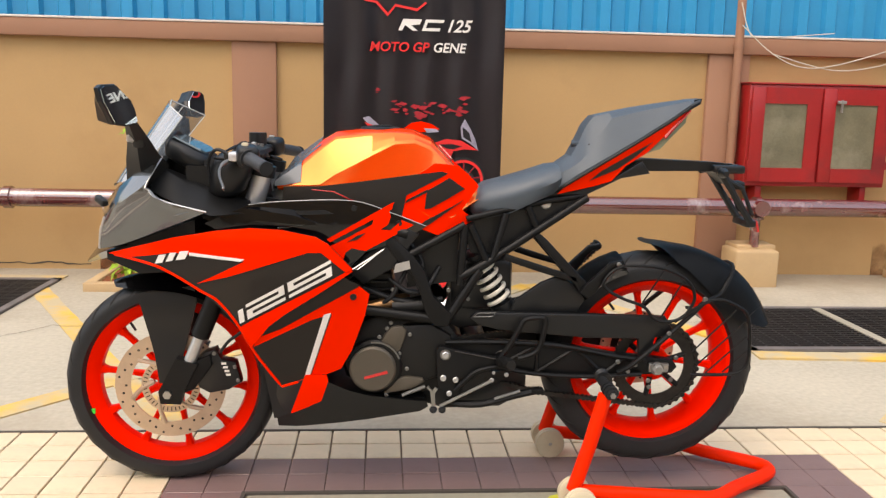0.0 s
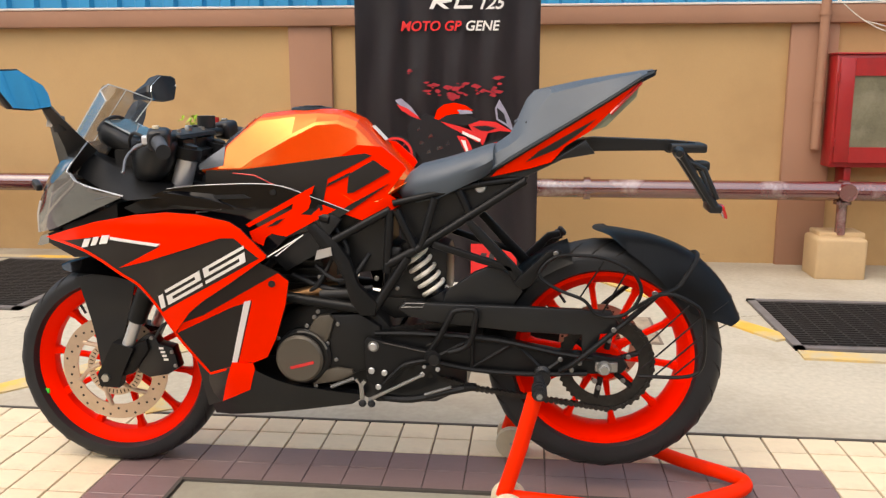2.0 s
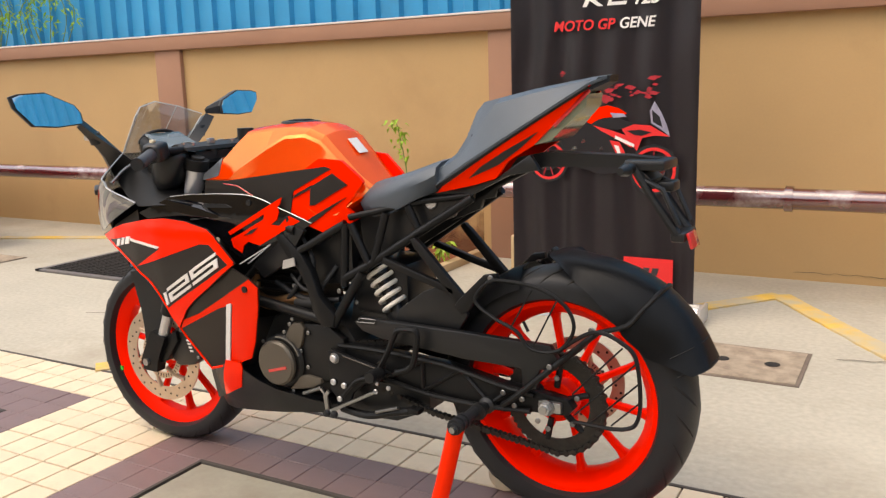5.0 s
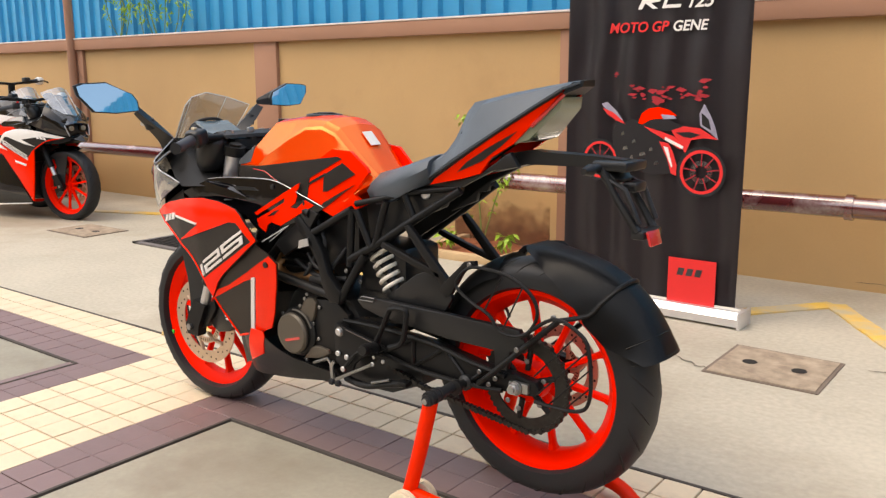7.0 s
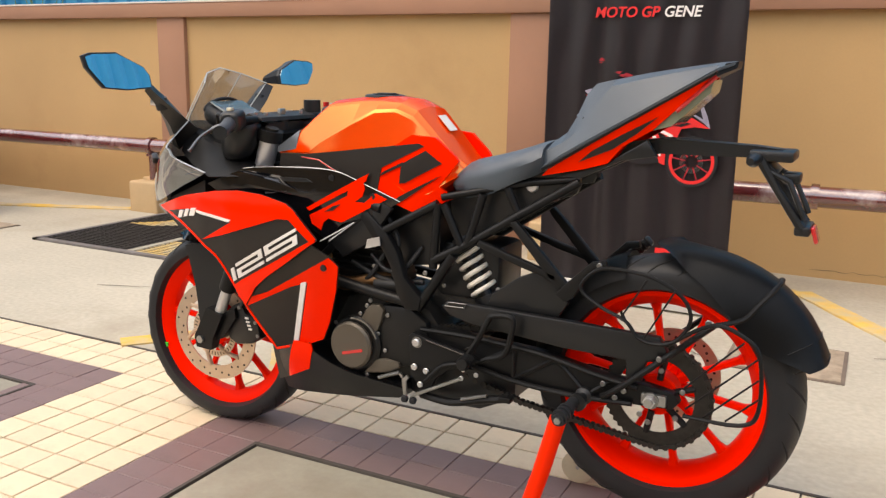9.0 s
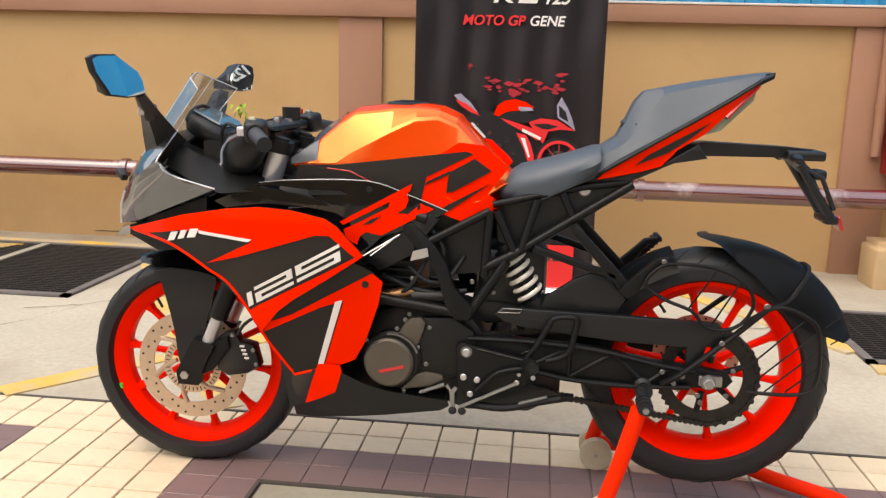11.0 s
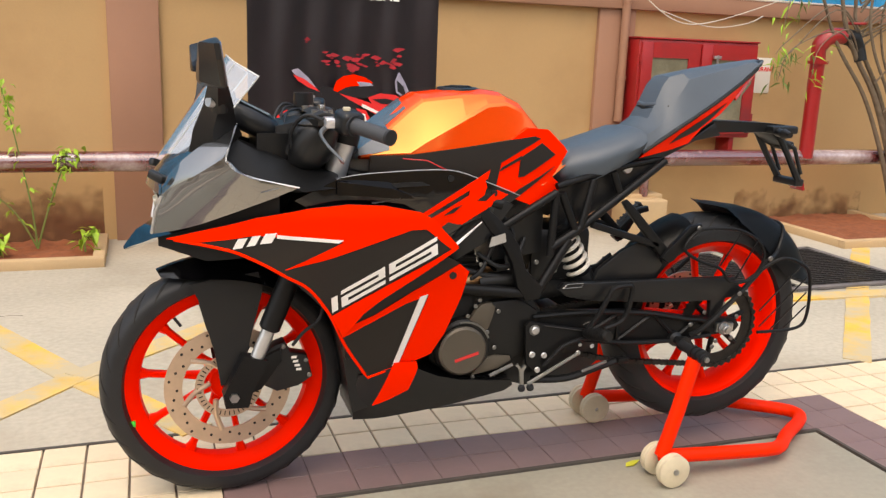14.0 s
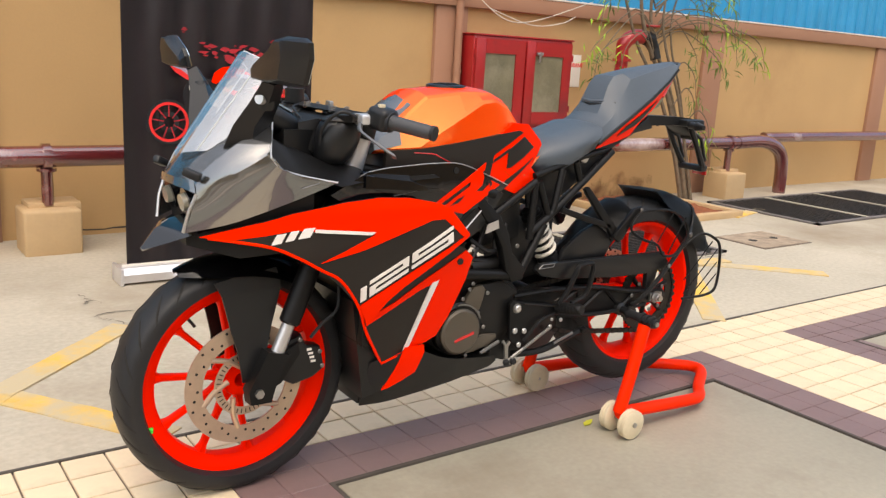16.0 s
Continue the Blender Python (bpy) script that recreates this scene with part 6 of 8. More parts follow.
    part("frame_label", plate([(0.062, 0.655), (0.108, 0.668), (0.104, 0.690), (0.068, 0.680)], -0.166, -0.163), SILVER, en, "grey label plate").matrix_basis = pose(0, 0, 0)
    part("inner_block", loft([[(-0.22, -0.07, 0.46), (-0.22, 0.07, 0.46), (-0.22, 0.07, 0.74), (-0.22, -0.07, 0.74)], [(0.02, -0.06, 0.50), (0.02, 0.06, 0.50), (0.02, 0.06, 0.78), (0.02, -0.06, 0.78)]]), CASE_BLACK, en)
    part("radiator", box(-0.30, -0.255, -0.15, 0.15, 0.38, 0.62, 0.006), CASE_BLACK, en, "black finned radiator").matrix_basis = pose(0, 0, 0)
    for a, c, r in (((-0.02, -0.10, 0.60), (0.20, -0.10, 0.57), 0.008), ((0.02, -0.11, 0.55), (0.10, -0.11, 0.66), 0.006), ((0.11, -0.105, 0.58), (0.19, -0.09, 0.66), 0.007), ((0.05, -0.115, 0.63), (0.16, -0.115, 0.60), 0.006)):
        part("hose", tube(spline([a, ((a[0] + c[0]) / 2, a[1] - 0.012, (a[2] + c[2]) / 2 - 0.02), c], 5), r, 10), RUBBER, en)
    for x, z, r in ((0.215, 0.60, 0.008), (0.165, 0.565, 0.008), (0.06, 0.60, 0.007), (0.27, 0.575, 0.007)):
        bolt(en, x, -0.118, z, r)
    part("starter_motor", tube([(0.06, -0.10, 0.545), (0.16, -0.10, 0.552)], 0.026, 16), CASE_BLACK, en)
    part("wiring_loom", tube(spline([(0.10, -0.12, 0.74), (0.14, -0.13, 0.68), (0.13, -0.12, 0.61), (0.18, -0.12, 0.55)], 6), 0.006, 8), RUBBER, en)
    # shock
    sh = new("rear_shock")
    sh.parent = parent
    sh["label"] = "rear shock with a white coil spring"
    a, b = Vector((0.292, -0.075, 0.695)), Vector((0.398, -0.075, 0.50))
    ax = (b - a).normalized()
    part("damper", tube([a, a.lerp(b, 0.25), a.lerp(b, 0.26), b], [0.026, 0.026, 0.016, 0.016], 16), MATT_BLACK, sh)
    part("collar", tube([a.lerp(b, 0.06), a.lerp(b, 0.12)], 0.036, 18), FRAME_BLACK, sh)
    q = ax.to_track_quat("Z", "Y")
    coil = []
    for k in range(121):
        t = k / 120
        an = 2 * math.pi * 5.2 * t
        coil.append(a.lerp(b, 0.16 + 0.56 * t) + q @ Vector((0.032 * math.cos(an), 0.032 * math.sin(an), 0)))
    part("spring", tube(coil, 0.0062, 8), SPRING_WHITE, sh, "white painted coil spring")
    part("lower_body", tube([a.lerp(b, 0.72), b], 0.033, 16), MATT_BLACK, sh)
    part("linkage_cover", plate([(0.20, 0.50), (0.225, 0.60), (0.27, 0.62), (0.31, 0.585), (0.36, 0.555), (0.43, 0.57), (0.47, 0.60), (0.50, 0.55), (0.46, 0.50), (0.25, 0.475)], -0.06, -0.045, 0.004), MATT_BLACK, en)
    part("battery_box", box(0.22, 0.40, -0.07, 0.09, 0.53, 0.68, 0.02), MATT_BLACK, en)
    # foot controls
    fc = new("left_foot_controls")
    fc.parent = parent
    fc["label"] = "black footrest bracket with gear lever"
    part("bracket", plate([(0.183, 0.435), (0.195, 0.446), (0.235, 0.437), (0.363, 0.413), (0.388, 0.402), (0.362, 0.386), (0.30, 0.362), (0.264, 0.332), (0.252, 0.300), (0.225, 0.296), (0.190, 0.330)], -0.148, -0.136, 0.003), FRAME_BLACK, fc)
    # grey tube drawn in as the highlight along the bracket
    part("bracket_edge", tube([(0.236, -0.149, 0.432), (0.363, -0.149, 0.408)], 0.0022, 6), DARK_STEEL, fc)
    part("heel_guard", tube(spline([(0.360, -0.160, 0.416), (0.388, -0.164, 0.460), (0.414, -0.166, 0.512), (0.428, -0.166, 0.531), (0.470, -0.166, 0.536), (0.482, -0.166, 0.526), (0.480, -0.166, 0.500), (0.470, -0.165, 0.455), (0.452, -0.163, 0.432), (0.412, -0.158, 0.416)], 4), 0.0078, 8), FRAME_BLACK, fc, "black heel guard")
    part("footrest", tube([(0.360, -0.150, 0.404), (0.364, -0.165, 0.407), (0.381, -0.228, 0.419), (0.382, -0.236, 0.420)], [0.012, 0.0155, 0.0165, 0.013], 16), CASE_BLACK, fc, "black ribbed alloy footrest")
    for k in range(6):
        part("footrest_rib", tube([(0.3655 + 0.0027 * k, -0.170 - 0.010 * k, 0.408 + 0.0019 * k), (0.3665 + 0.0027 * k, -0.174 - 0.010 * k, 0.4088 + 0.0019 * k)], 0.0178, 16), CASE_BLACK, fc)
    part("return_spring", tube(spline([(0.350, -0.152, 0.428), (0.362, -0.156, 0.436), (0.380, -0.158, 0.432), (0.372, -0.158, 0.418)], 4), 0.0022, 6), DARK_STEEL, fc)
    part("gear_lever", tube(spline([(0.237, -0.156, 0.322), (0.261, -0.160, 0.348), (0.292, -0.160, 0.377), (0.340, -0.158, 0.390), (0.366, -0.154, 0.390)], 5), 0.0055, 8), FRAME_BLACK, fc)
    part("linkage_rod", tube([(0.196, -0.155, 0.275), (0.340, -0.155, 0.350)], 0.0048, 8), STEEL, fc, "bright gear linkage rod")
    part("linkage_arm", plate([(0.158, 0.328), (0.168, 0.318), (0.174, 0.268), (0.184, 0.268), (0.182, 0.312), (0.190, 0.324), (0.182, 0.330), (0.174, 0.320), (0.164, 0.334)], -0.156, -0.149, 0.0015), STEEL, fc, "bright forked gear shaft arm")
    part("shaft_link", tube([(0.090, -0.142, 0.302), (0.154, -0.142, 0.328)], 0.0052, 8), BOLT_STEEL, fc)
    for x in (0.178, 0.203):
        part("rod_end", lathe([(0.0, -0.164), (0.008, -0.162), (0.011, -0.155), (0.008, -0.148), (0.0, -0.146)], x, 0.264, segs=12), RUBBER, fc)
    part("washer", disc(0.209, 0.422, 0.0150, -0.150, -0.147, 20), BOLT_STEEL, fc)
    for x, z, r in ((0.209, 0.422, 0.0125), (0.204, 0.3555, 0.0105), (0.239, 0.3505, 0.0100), (0.222, 0.311, 0.0095), (0.340, 0.350, 0.008), (0.381, 0.366, 0.0075), (0.345, 0.372, 0.006)):
        bolt(fc, x, -0.149, z, r, SILVER)
    part("side_stand", tube(spline([(0.215, -0.13, 0.276), (0.31, -0.15, 0.280), (0.40, -0.155, 0.306), (0.475, -0.158, 0.325)], 4), 0.011, 8), FRAME_BLACK, parent, "folded black side stand")
    # the light caught along the stand, modelled as a thin steel tube
    part("stand_edge", tube([(0.348, -0.164, 0.300), (0.419, -0.167, 0.325)], 0.0045, 8), BOLT_STEEL, parent, "steel tube drawn as the highlight on the side stand")
    part("stand_foot", box(0.452, 0.485, -0.176, -0.146, 0.318, 0.332, 0.003), FRAME_BLACK, parent)
    part("guard_clip", tube([(0.285, -0.1445, 0.530), (0.297, -0.1445, 0.541), (0.345, -0.1445, 0.542), (0.340, -0.1445, 0.532)], 0.0014, 6, closed=True), BOLT_STEEL, parent, "small bright clip on the chain guard")
    part("exhaust_box", loft([[(0.15, -0.08, 0.262), (0.15, 0.12, 0.262), (0.15, 0.12, 0.34), (0.15, -0.08, 0.34)], [(0.21, -0.10, 0.250), (0.21, 0.13, 0.250), (0.21, 0.13, 0.35), (0.21, -0.10, 0.35)], [(0.37, -0.10, 0.257), (0.37, 0.13, 0.257), (0.37, 0.13, 0.36), (0.37, -0.10, 0.36)], [(0.45, -0.06, 0.286), (0.45, 0.12, 0.286), (0.45, 0.12, 0.35), (0.45, -0.06, 0.35)]]), MATT_BLACK, parent, "matt black under-engine silencer")
    # belly pan
    def belly(x, z):
        return knots([(-0.30, 0.10), (-0.2, 0.15), (0, 0.152), (0.16, 0.13)], x) * knots([(0.17, 0.62), (0.25, 0.92), (0.33, 1.05), (0.4, 1.08)], z)
    bp = new("belly_pan")
    bp.parent = parent
    bp["label"] = "black belly pan with an orange wedge"
    for s in (-1, 1):
        part("shell", skin([(-0.259, 0.324), (-0.24, 0.334), (-0.125, 0.367), (-0.114, 0.345), (-0.056, 0.318), (0.006, 0.302), (0.099, 0.286), (0.160, 0.278), (0.165, 0.262), (0.142, 0.247), (0.02, 0.229), (-0.086, 0.211), (-0.262, 0.188), (-0.268, 0.25)], belly, 0, 0.005, s, 0.03), MATT_BLACK, bp)
        part("orange_wedge", skin([(-0.177, 0.366), (-0.118, 0.366), (-0.114, 0.348), (-0.134, 0.287), (-0.222, 0.242)], belly, 0.003, 0.004, s, 0.03), ORANGE, bp)
    part("pan_floor", loft([[(-0.262, -0.07, 0.190), (-0.262, 0.07, 0.190), (-0.262, 0.10, 0.30), (-0.262, -0.10, 0.30)], [(-0.086, -0.10, 0.214), (-0.086, 0.10, 0.214), (-0.086, 0.12, 0.30), (-0.086, -0.12, 0.30)], [(0.155, -0.10, 0.252), (0.155, 0.10, 0.252), (0.155, 0.11, 0.285), (0.155, -0.11, 0.285)]]), MATT_BLACK, bp)
    part("lower_cowl_inner", loft([[(-0.32, -0.13, 0.50), (-0.32, 0.13, 0.50), (-0.27, 0.11, 0.22), (-0.27, -0.11, 0.22)], [(-0.23, -0.14, 0.50), (-0.23, 0.14, 0.50), (-0.22, 0.12, 0.24), (-0.22, -0.12, 0.24)]]), MATT_BLACK, parent, "black inner fairing behind the front wheel")
    for s in (-1, 1):
        part("fairing_bracket", tube([(-0.052, s * 0.205, 0.668), (0.035, s * 0.175, 0.722), (-0.035, s * 0.19, 0.668)], 0.0018, 6), SILVER, parent, "bright bracket behind the fairing")
        part("frame_cover", plate([(-0.02, 0.62), (0.06, 0.665), (0.13, 0.76), (0.10, 0.775), (0.0, 0.70), (-0.06, 0.655)], s * 0.13, s * 0.15, 0.004), MATT_BLACK, parent, "black frame side cover")


def tail(parent):
    st = new("rider_seat")
    st.parent = parent
    st["label"] = "grey vinyl rider seat with darker sides"
    rows = []
    for x, w, zb, zt in ((0.255, 0.075, 0.83, 0.845), (0.285, 0.098, 0.805, 0.868), (0.32, 0.112, 0.80, 0.892), (0.38, 0.125, 0.815, 0.907), (0.44, 0.130, 0.845, 0.925), (0.50, 0.125, 0.872, 0.946), (0.518, 0.118, 0.89, 0.948)):
        rows.append([(x, -w * 0.85, zb), (x, -w, zb + (zt - zb) * 0.45), (x, -w * 0.93, zb + (zt - zb) * 0.75), (x, -w * 0.7, zt - 0.004), (x, -w * 0.35, zt), (x, 0, zt + 0.001), (x, w * 0.35, zt), (x, w * 0.7, zt - 0.004), (x, w * 0.93, zb + (zt - zb) * 0.75), (x, w, zb + (zt - zb) * 0.45), (x, w * 0.85, zb)])
    part("cushion", loft(rows), SEAT_GREY, st, "", 50)
    tl = new("tail_unit")
    tl.parent = parent
    tl["label"] = "raised grey tail seat over an orange tail"
    rows = []
    for x, we, ze, wc, zc, zt in ((0.512, 0.105, 0.884, 0.098, 0.925, 0.944), (0.555, 0.106, 0.914, 0.094, 0.948, 0.975), (0.574, 0.106, 0.926, 0.090, 0.962, 1.012), (0.596, 0.106, 0.940, 0.086, 0.985, 1.064), (0.616, 0.106, 0.952, 0.080, 1.022, 1.088), (0.66, 0.104, 0.978, 0.072, 1.080, 1.098), (0.73, 0.098, 1.020, 0.066, 1.098, 1.113), (0.82, 0.082, 1.076, 0.054, 1.118, 1.128), (0.885, 0.060, 1.118, 0.038, 1.132, 1.138), (0.918, 0.038, 1.132, 0.024, 1.138, 1.141)):
        rows.append([(x, -we, ze), (x, -we - 0.001, ze + 0.006), (x, -wc, zc), (x, -wc * 0.5, zt - 0.003), (x, 0, zt), (x, wc * 0.5, zt - 0.003), (x, wc, zc), (x, we + 0.001, ze + 0.006), (x, we, ze)])
    part("pillion_pad", loft(rows), SEAT_GREY, tl, "grey vinyl raised tail pad", 24)
    part("pad_groove", tube([(0.602, -0.074, 1.007), (0.574, -0.043, 1.001), (0.568, 0, 0.997), (0.574, 0.043, 1.001), (0.602, 0.074, 1.007)], 0.0042, 8), FRAME_BLACK, tl, "dark groove across the tail pad")
    part("pad_lip", tube([(0.610, -0.074, 1.016), (0.577, -0.043, 1.010), (0.571, 0, 1.006), (0.577, 0.043, 1.010), (0.610, 0.074, 1.016)], [0.003, 0.0055, 0.006, 0.0055, 0.003], 8), SEAT_GREY, tl)
    for s in (-1, 1):
        tw = lambda x, z: knots([(0.50, 0.100), (0.70, 0.103), (0.80, 0.088), (0.88, 0.058), (0.92, 0.036)], x) - 0.25 * max(0.0, (0.884 + (x - 0.512) * 0.64) - z)
        part("orange_tail_panel", skin([(0.512, 0.870), (0.527, 0.886), (0.729, 1.014), (0.885, 1.118), (0.841, 1.066), (0.761, 0.987), (0.701, 0.950), (0.665, 0.908), (0.612, 0.892)], tw, 0.0, 0.008, s, 0.03), ORANGE, tl, "glossy orange tail side panel")
        part("black_slash", skin([(0.600, 0.908), (0.632, 0.936), (0.699, 0.976), (0.775, 1.018), (0.73, 0.979), (0.678, 0.942)], tw, 0.003, 0.003, s, 0.03), GRAPHITE, tl)
        part("dark_gap", tube([(0.515, s * 0.104, 0.885), (0.60, s * 0.105, 0.938), (0.73, s * 0.099, 1.018), (0.82, s * 0.083, 1.074), (0.885, s * 0.061, 1.116)], 0.0045, 6), FRAME_BLACK, tl)
    part("tail_lamp", loft([[(0.755, -0.075, 0.985), (0.755, 0.075, 0.985), (0.78, 0.07, 1.02), (0.78, -0.07, 1.02)], [(0.80, -0.07, 0.998), (0.80, 0.07, 0.998), (0.81, 0.068, 1.04), (0.81, -0.068, 1.04)], [(0.875, -0.05, 1.072), (0.875, 0.05, 1.072), (0.88, 0.048, 1.10), (0.88, -0.048, 1.10)]]), TAIL_LENS, tl, "clear tail lamp lens")
    part("lamp_edge", tube([(0.885, -0.05, 1.108), (0.81, -0.074, 1.03)], 0.005, 6), RED_PLASTIC, tl)
    part("tail_end", loft([[(0.88, -0.055, 1.105), (0.88, 0.055, 1.105), (0.90, 0.04, 1.135), (0.90, -0.04, 1.135)], [(0.922, -0.03, 1.125), (0.922, 0.03, 1.125), (0.925, 0.026, 1.14), (0.925, -0.026, 1.14)]]), FRAME_BLACK, tl)
    # number plate carrier
    pc = new("plate_carrier")
    pc.parent = parent
    pc["label"] = "long black number plate carrier with red reflector"
    part("arm", loft([[(0.66, -0.035, 0.905), (0.66, 0.035, 0.905), (0.70, 0.035, 0.955), (0.70, -0.035, 0.955)], [(0.77, -0.03, 0.933), (0.77, 0.03, 0.933), (0.77, 0.03, 0.968), (0.77, -0.03, 0.968)], [(0.97, -0.022, 0.936), (0.97, 0.022, 0.936), (0.97, 0.022, 0.962), (0.97, -0.022, 0.962)], [(1.03, -0.022, 0.936), (1.03, 0.022, 0.936), (1.03, 0.022, 0.957), (1.03, -0.022, 0.957)]]), MATT_BLACK, pc)
    part("head", box(0.965, 1.056, -0.055, 0.055, 0.932, 0.955, 0.006), MATT_BLACK, pc)
    part("lamp_bracket", box(-0.028, 0.028, -0.045, 0.045, -0.010, 0.010, 0.005), MATT_BLACK, pc).matrix_basis = pose(1.000, 0, 0.922, 0, 40, 0)
    for s in (-1, 1):
        part("bracket_leg", tube([(0.990, s * 0.048, 0.936), (1.030, s * 0.050, 0.872), (1.084, s * 0.044, 0.795)], [0.012, 0.009, 0.011], 8), MATT_BLACK, pc)
        part("leg_web", tube([(1.005, s * 0.05, 0.915), (1.052, s * 0.05, 0.892), (1.088, s * 0.047, 0.815)], 0.006, 8), MATT_BLACK, pc)
        part("indicator_stub", tube([(0.985, s * 0.05, 0.938), (0.98, s * 0.085, 0.936)], 0.012, 10), MATT_BLACK, pc)
        part("indicator_lens", tube([(0.98, s * 0.085, 0.936), (0.978, s * 0.115, 0.935)], [0.015, 0.008], 12), MATT_BLACK, pc)
    part("bracket_foot", box(1.070, 1.102, -0.052, 0.052, 0.778, 0.799, 0.005), MATT_BLACK, pc)
    part("plate_lamp", box(1.034, 1.070, -0.028, 0.028, 0.884, 0.908, 0.006), MATT_BLACK, pc)
    part("reflector", box(-0.004, 0.004, -0.03, 0.03, -0.018, 0.018, 0.003), RED_PLASTIC, pc, "red rear reflector").matrix_basis = pose(1.110, -0.01, 0.780, 0, -18, 0)


def motorcycle():
    bike = empty("motorcycle", "orange and black sport motorcycle on a rear paddock stand", "motorcycle", pose(0, 2.642, 0, 0, 0, -1.15))
    front_end(bike)
    rear_end(bike)
    frame_and_engine(bike)
    tank(bike)
    for s in (-1, 1):
        side_fairing(bike, s)
        upper_cover(bike, s)
    nose(bike)
    mirrors(bike)
    cockpit(bike)
    tail(bike)
    return bike


bike = motorcycle()


# ---- paddock stand ----
def paddock_stand():
    e = empty("paddock_stand", "orange tubular rear paddock stand on cream rollers", "stand", pose(-0.012, 2.590, 0))
    r = 0.02
    for s in (-1, 1):
        part("upright", tube([(0.645, s * 0.215, 0.345), (0.608, s * 0.215, 0.20), (0.570, s * 0.215, 0.072)], r, 14), ORANGE_STAND, e)
        part("spool_hook", tube([(0.655, s * 0.135, 0.36), (0.655, s * 0.25, 0.355)], [0.014, 0.014], 14), RUBBER, e, "black rubber covered support peg")
        for o in (0.192, 0.212, 0.232):
            part("hook_ring", tube([(0.655, s * o, 0.358), (0.655, s * (o + 0.010), 0.3575)], 0.019, 16), RUBBER, e)
        part("peg_nut", disc(0.655, 0.355, 0.008, s * 0.25, s * 0.256, 6), STEEL, e)
        part("axle", tube([(0.582, s * 0.165, 0.048), (0.582, s * 0.275, 0.048)], 0.008, 10), STEEL, e)
        for o in (0.178, 0.255):
            part("roller", lathe([(0.006, s * o - 0.016), (0.038, s * o - 0.016), (0.046, s * o - 0.012), (0.046, s * o - 0.003), (0.042, s * o), (0.046, s * o + 0.003), (0.046, s * o + 0.012), (0.038, s * o + 0.016), (0.006, s * o + 0.016)], 0.582, 0.046, segs=28), CREAM_PLASTIC, e, "cream nylon roller")
    loop = [(0.570, -0.215, 0.070), (0.75, -0.215, 0.056), (0.92, -0.214, 0.044), (0.99, -0.195, 0.038), (1.07, -0.13, 0.034), (1.195, -0.045, 0.032), (1.222, 0.0, 0.032), (1.195, 0.045, 0.032), (1.07, 0.13, 0.034), (0.99, 0.195, 0.038), (0.92, 0.214, 0.044), (0.75, 0.215, 0.056), (0.570, 0.215, 0.070)]
    part("base_tube", tube(spline(loop, 4), r, 14), ORANGE_STAND, e)
    return e


paddock_stand()


# ---- cracks in the concrete ----
def crack(pts, seed):
    r = random.Random(seed)
    fine = []
    for a, b in zip(pts, pts[1:]):
        for i in range(8):
            u = i / 8
            fine.append((a[0] + (b[0] - a[0]) * u + r.uniform(-0.012, 0.012), a[1] + (b[1] - a[1]) * u + r.uniform(-0.012, 0.012)))
    bm = bmesh.new()
    w = [r.uniform(0.0015, 0.0045) for _ in fine]
    up = [[bm.verts.new((x, y + s * k, 0.0042)) for s in (-1, 1)] for (x, y), k in zip(fine, w)]
    for a, b in zip(up, up[1:]):
        bm.faces.new((a[0], b[0], b[1], a[1]))
    tagged(part("crack", bm, GROUT_DARK, None, "", 0), "dark crack running through the concrete driveway", "crack", "cracks in the driveway", "structure")


GROUT_DARK = mat("crack_shadow", (0.07, 0.06, 0.05), 0.95, var=0.3)
for i, pts in enumerate((((-2.0, 4.0), (-1.75, 4.12), (-1.55, 4.35), (-1.2, 4.3)), ((-1.75, 4.12), (-1.9, 3.75), (-2.3, 3.6)), ((0.55, 4.12), (0.7, 4.02), (0.8, 4.0)), ((1.3, 4.35), (1.8, 4.5), (2.0, 4.45)), ((-0.52, 4.57), (-0.51, 4.46), (-0.46, 4.39)), ((-0.50, 4.45), (-0.55, 4.40)), ((-0.54, 4.22), (-0.44, 4.25), (-0.33, 4.21)), ((-0.54, 4.22), (-0.49, 4.14), (-0.43, 4.03)), ((2.15, 3.9), (2.6, 3.92), (3.2, 3.86)))):
    crack(pts, i)


leaf = tagged(part("fallen_leaf", plate([(-0.03, 0.0), (-0.012, 0.012), (0.012, 0.010), (0.034, 0.004), (0.010, -0.008), (-0.014, -0.010)], 0.0, 0.002), YELLOW_TAPE, None, "", 0), "small fallen yellow leaf on the grey slab", "leaf")
leaf.matrix_basis = pose(0.533, 2.477, 0.002, 90, 0, 25)


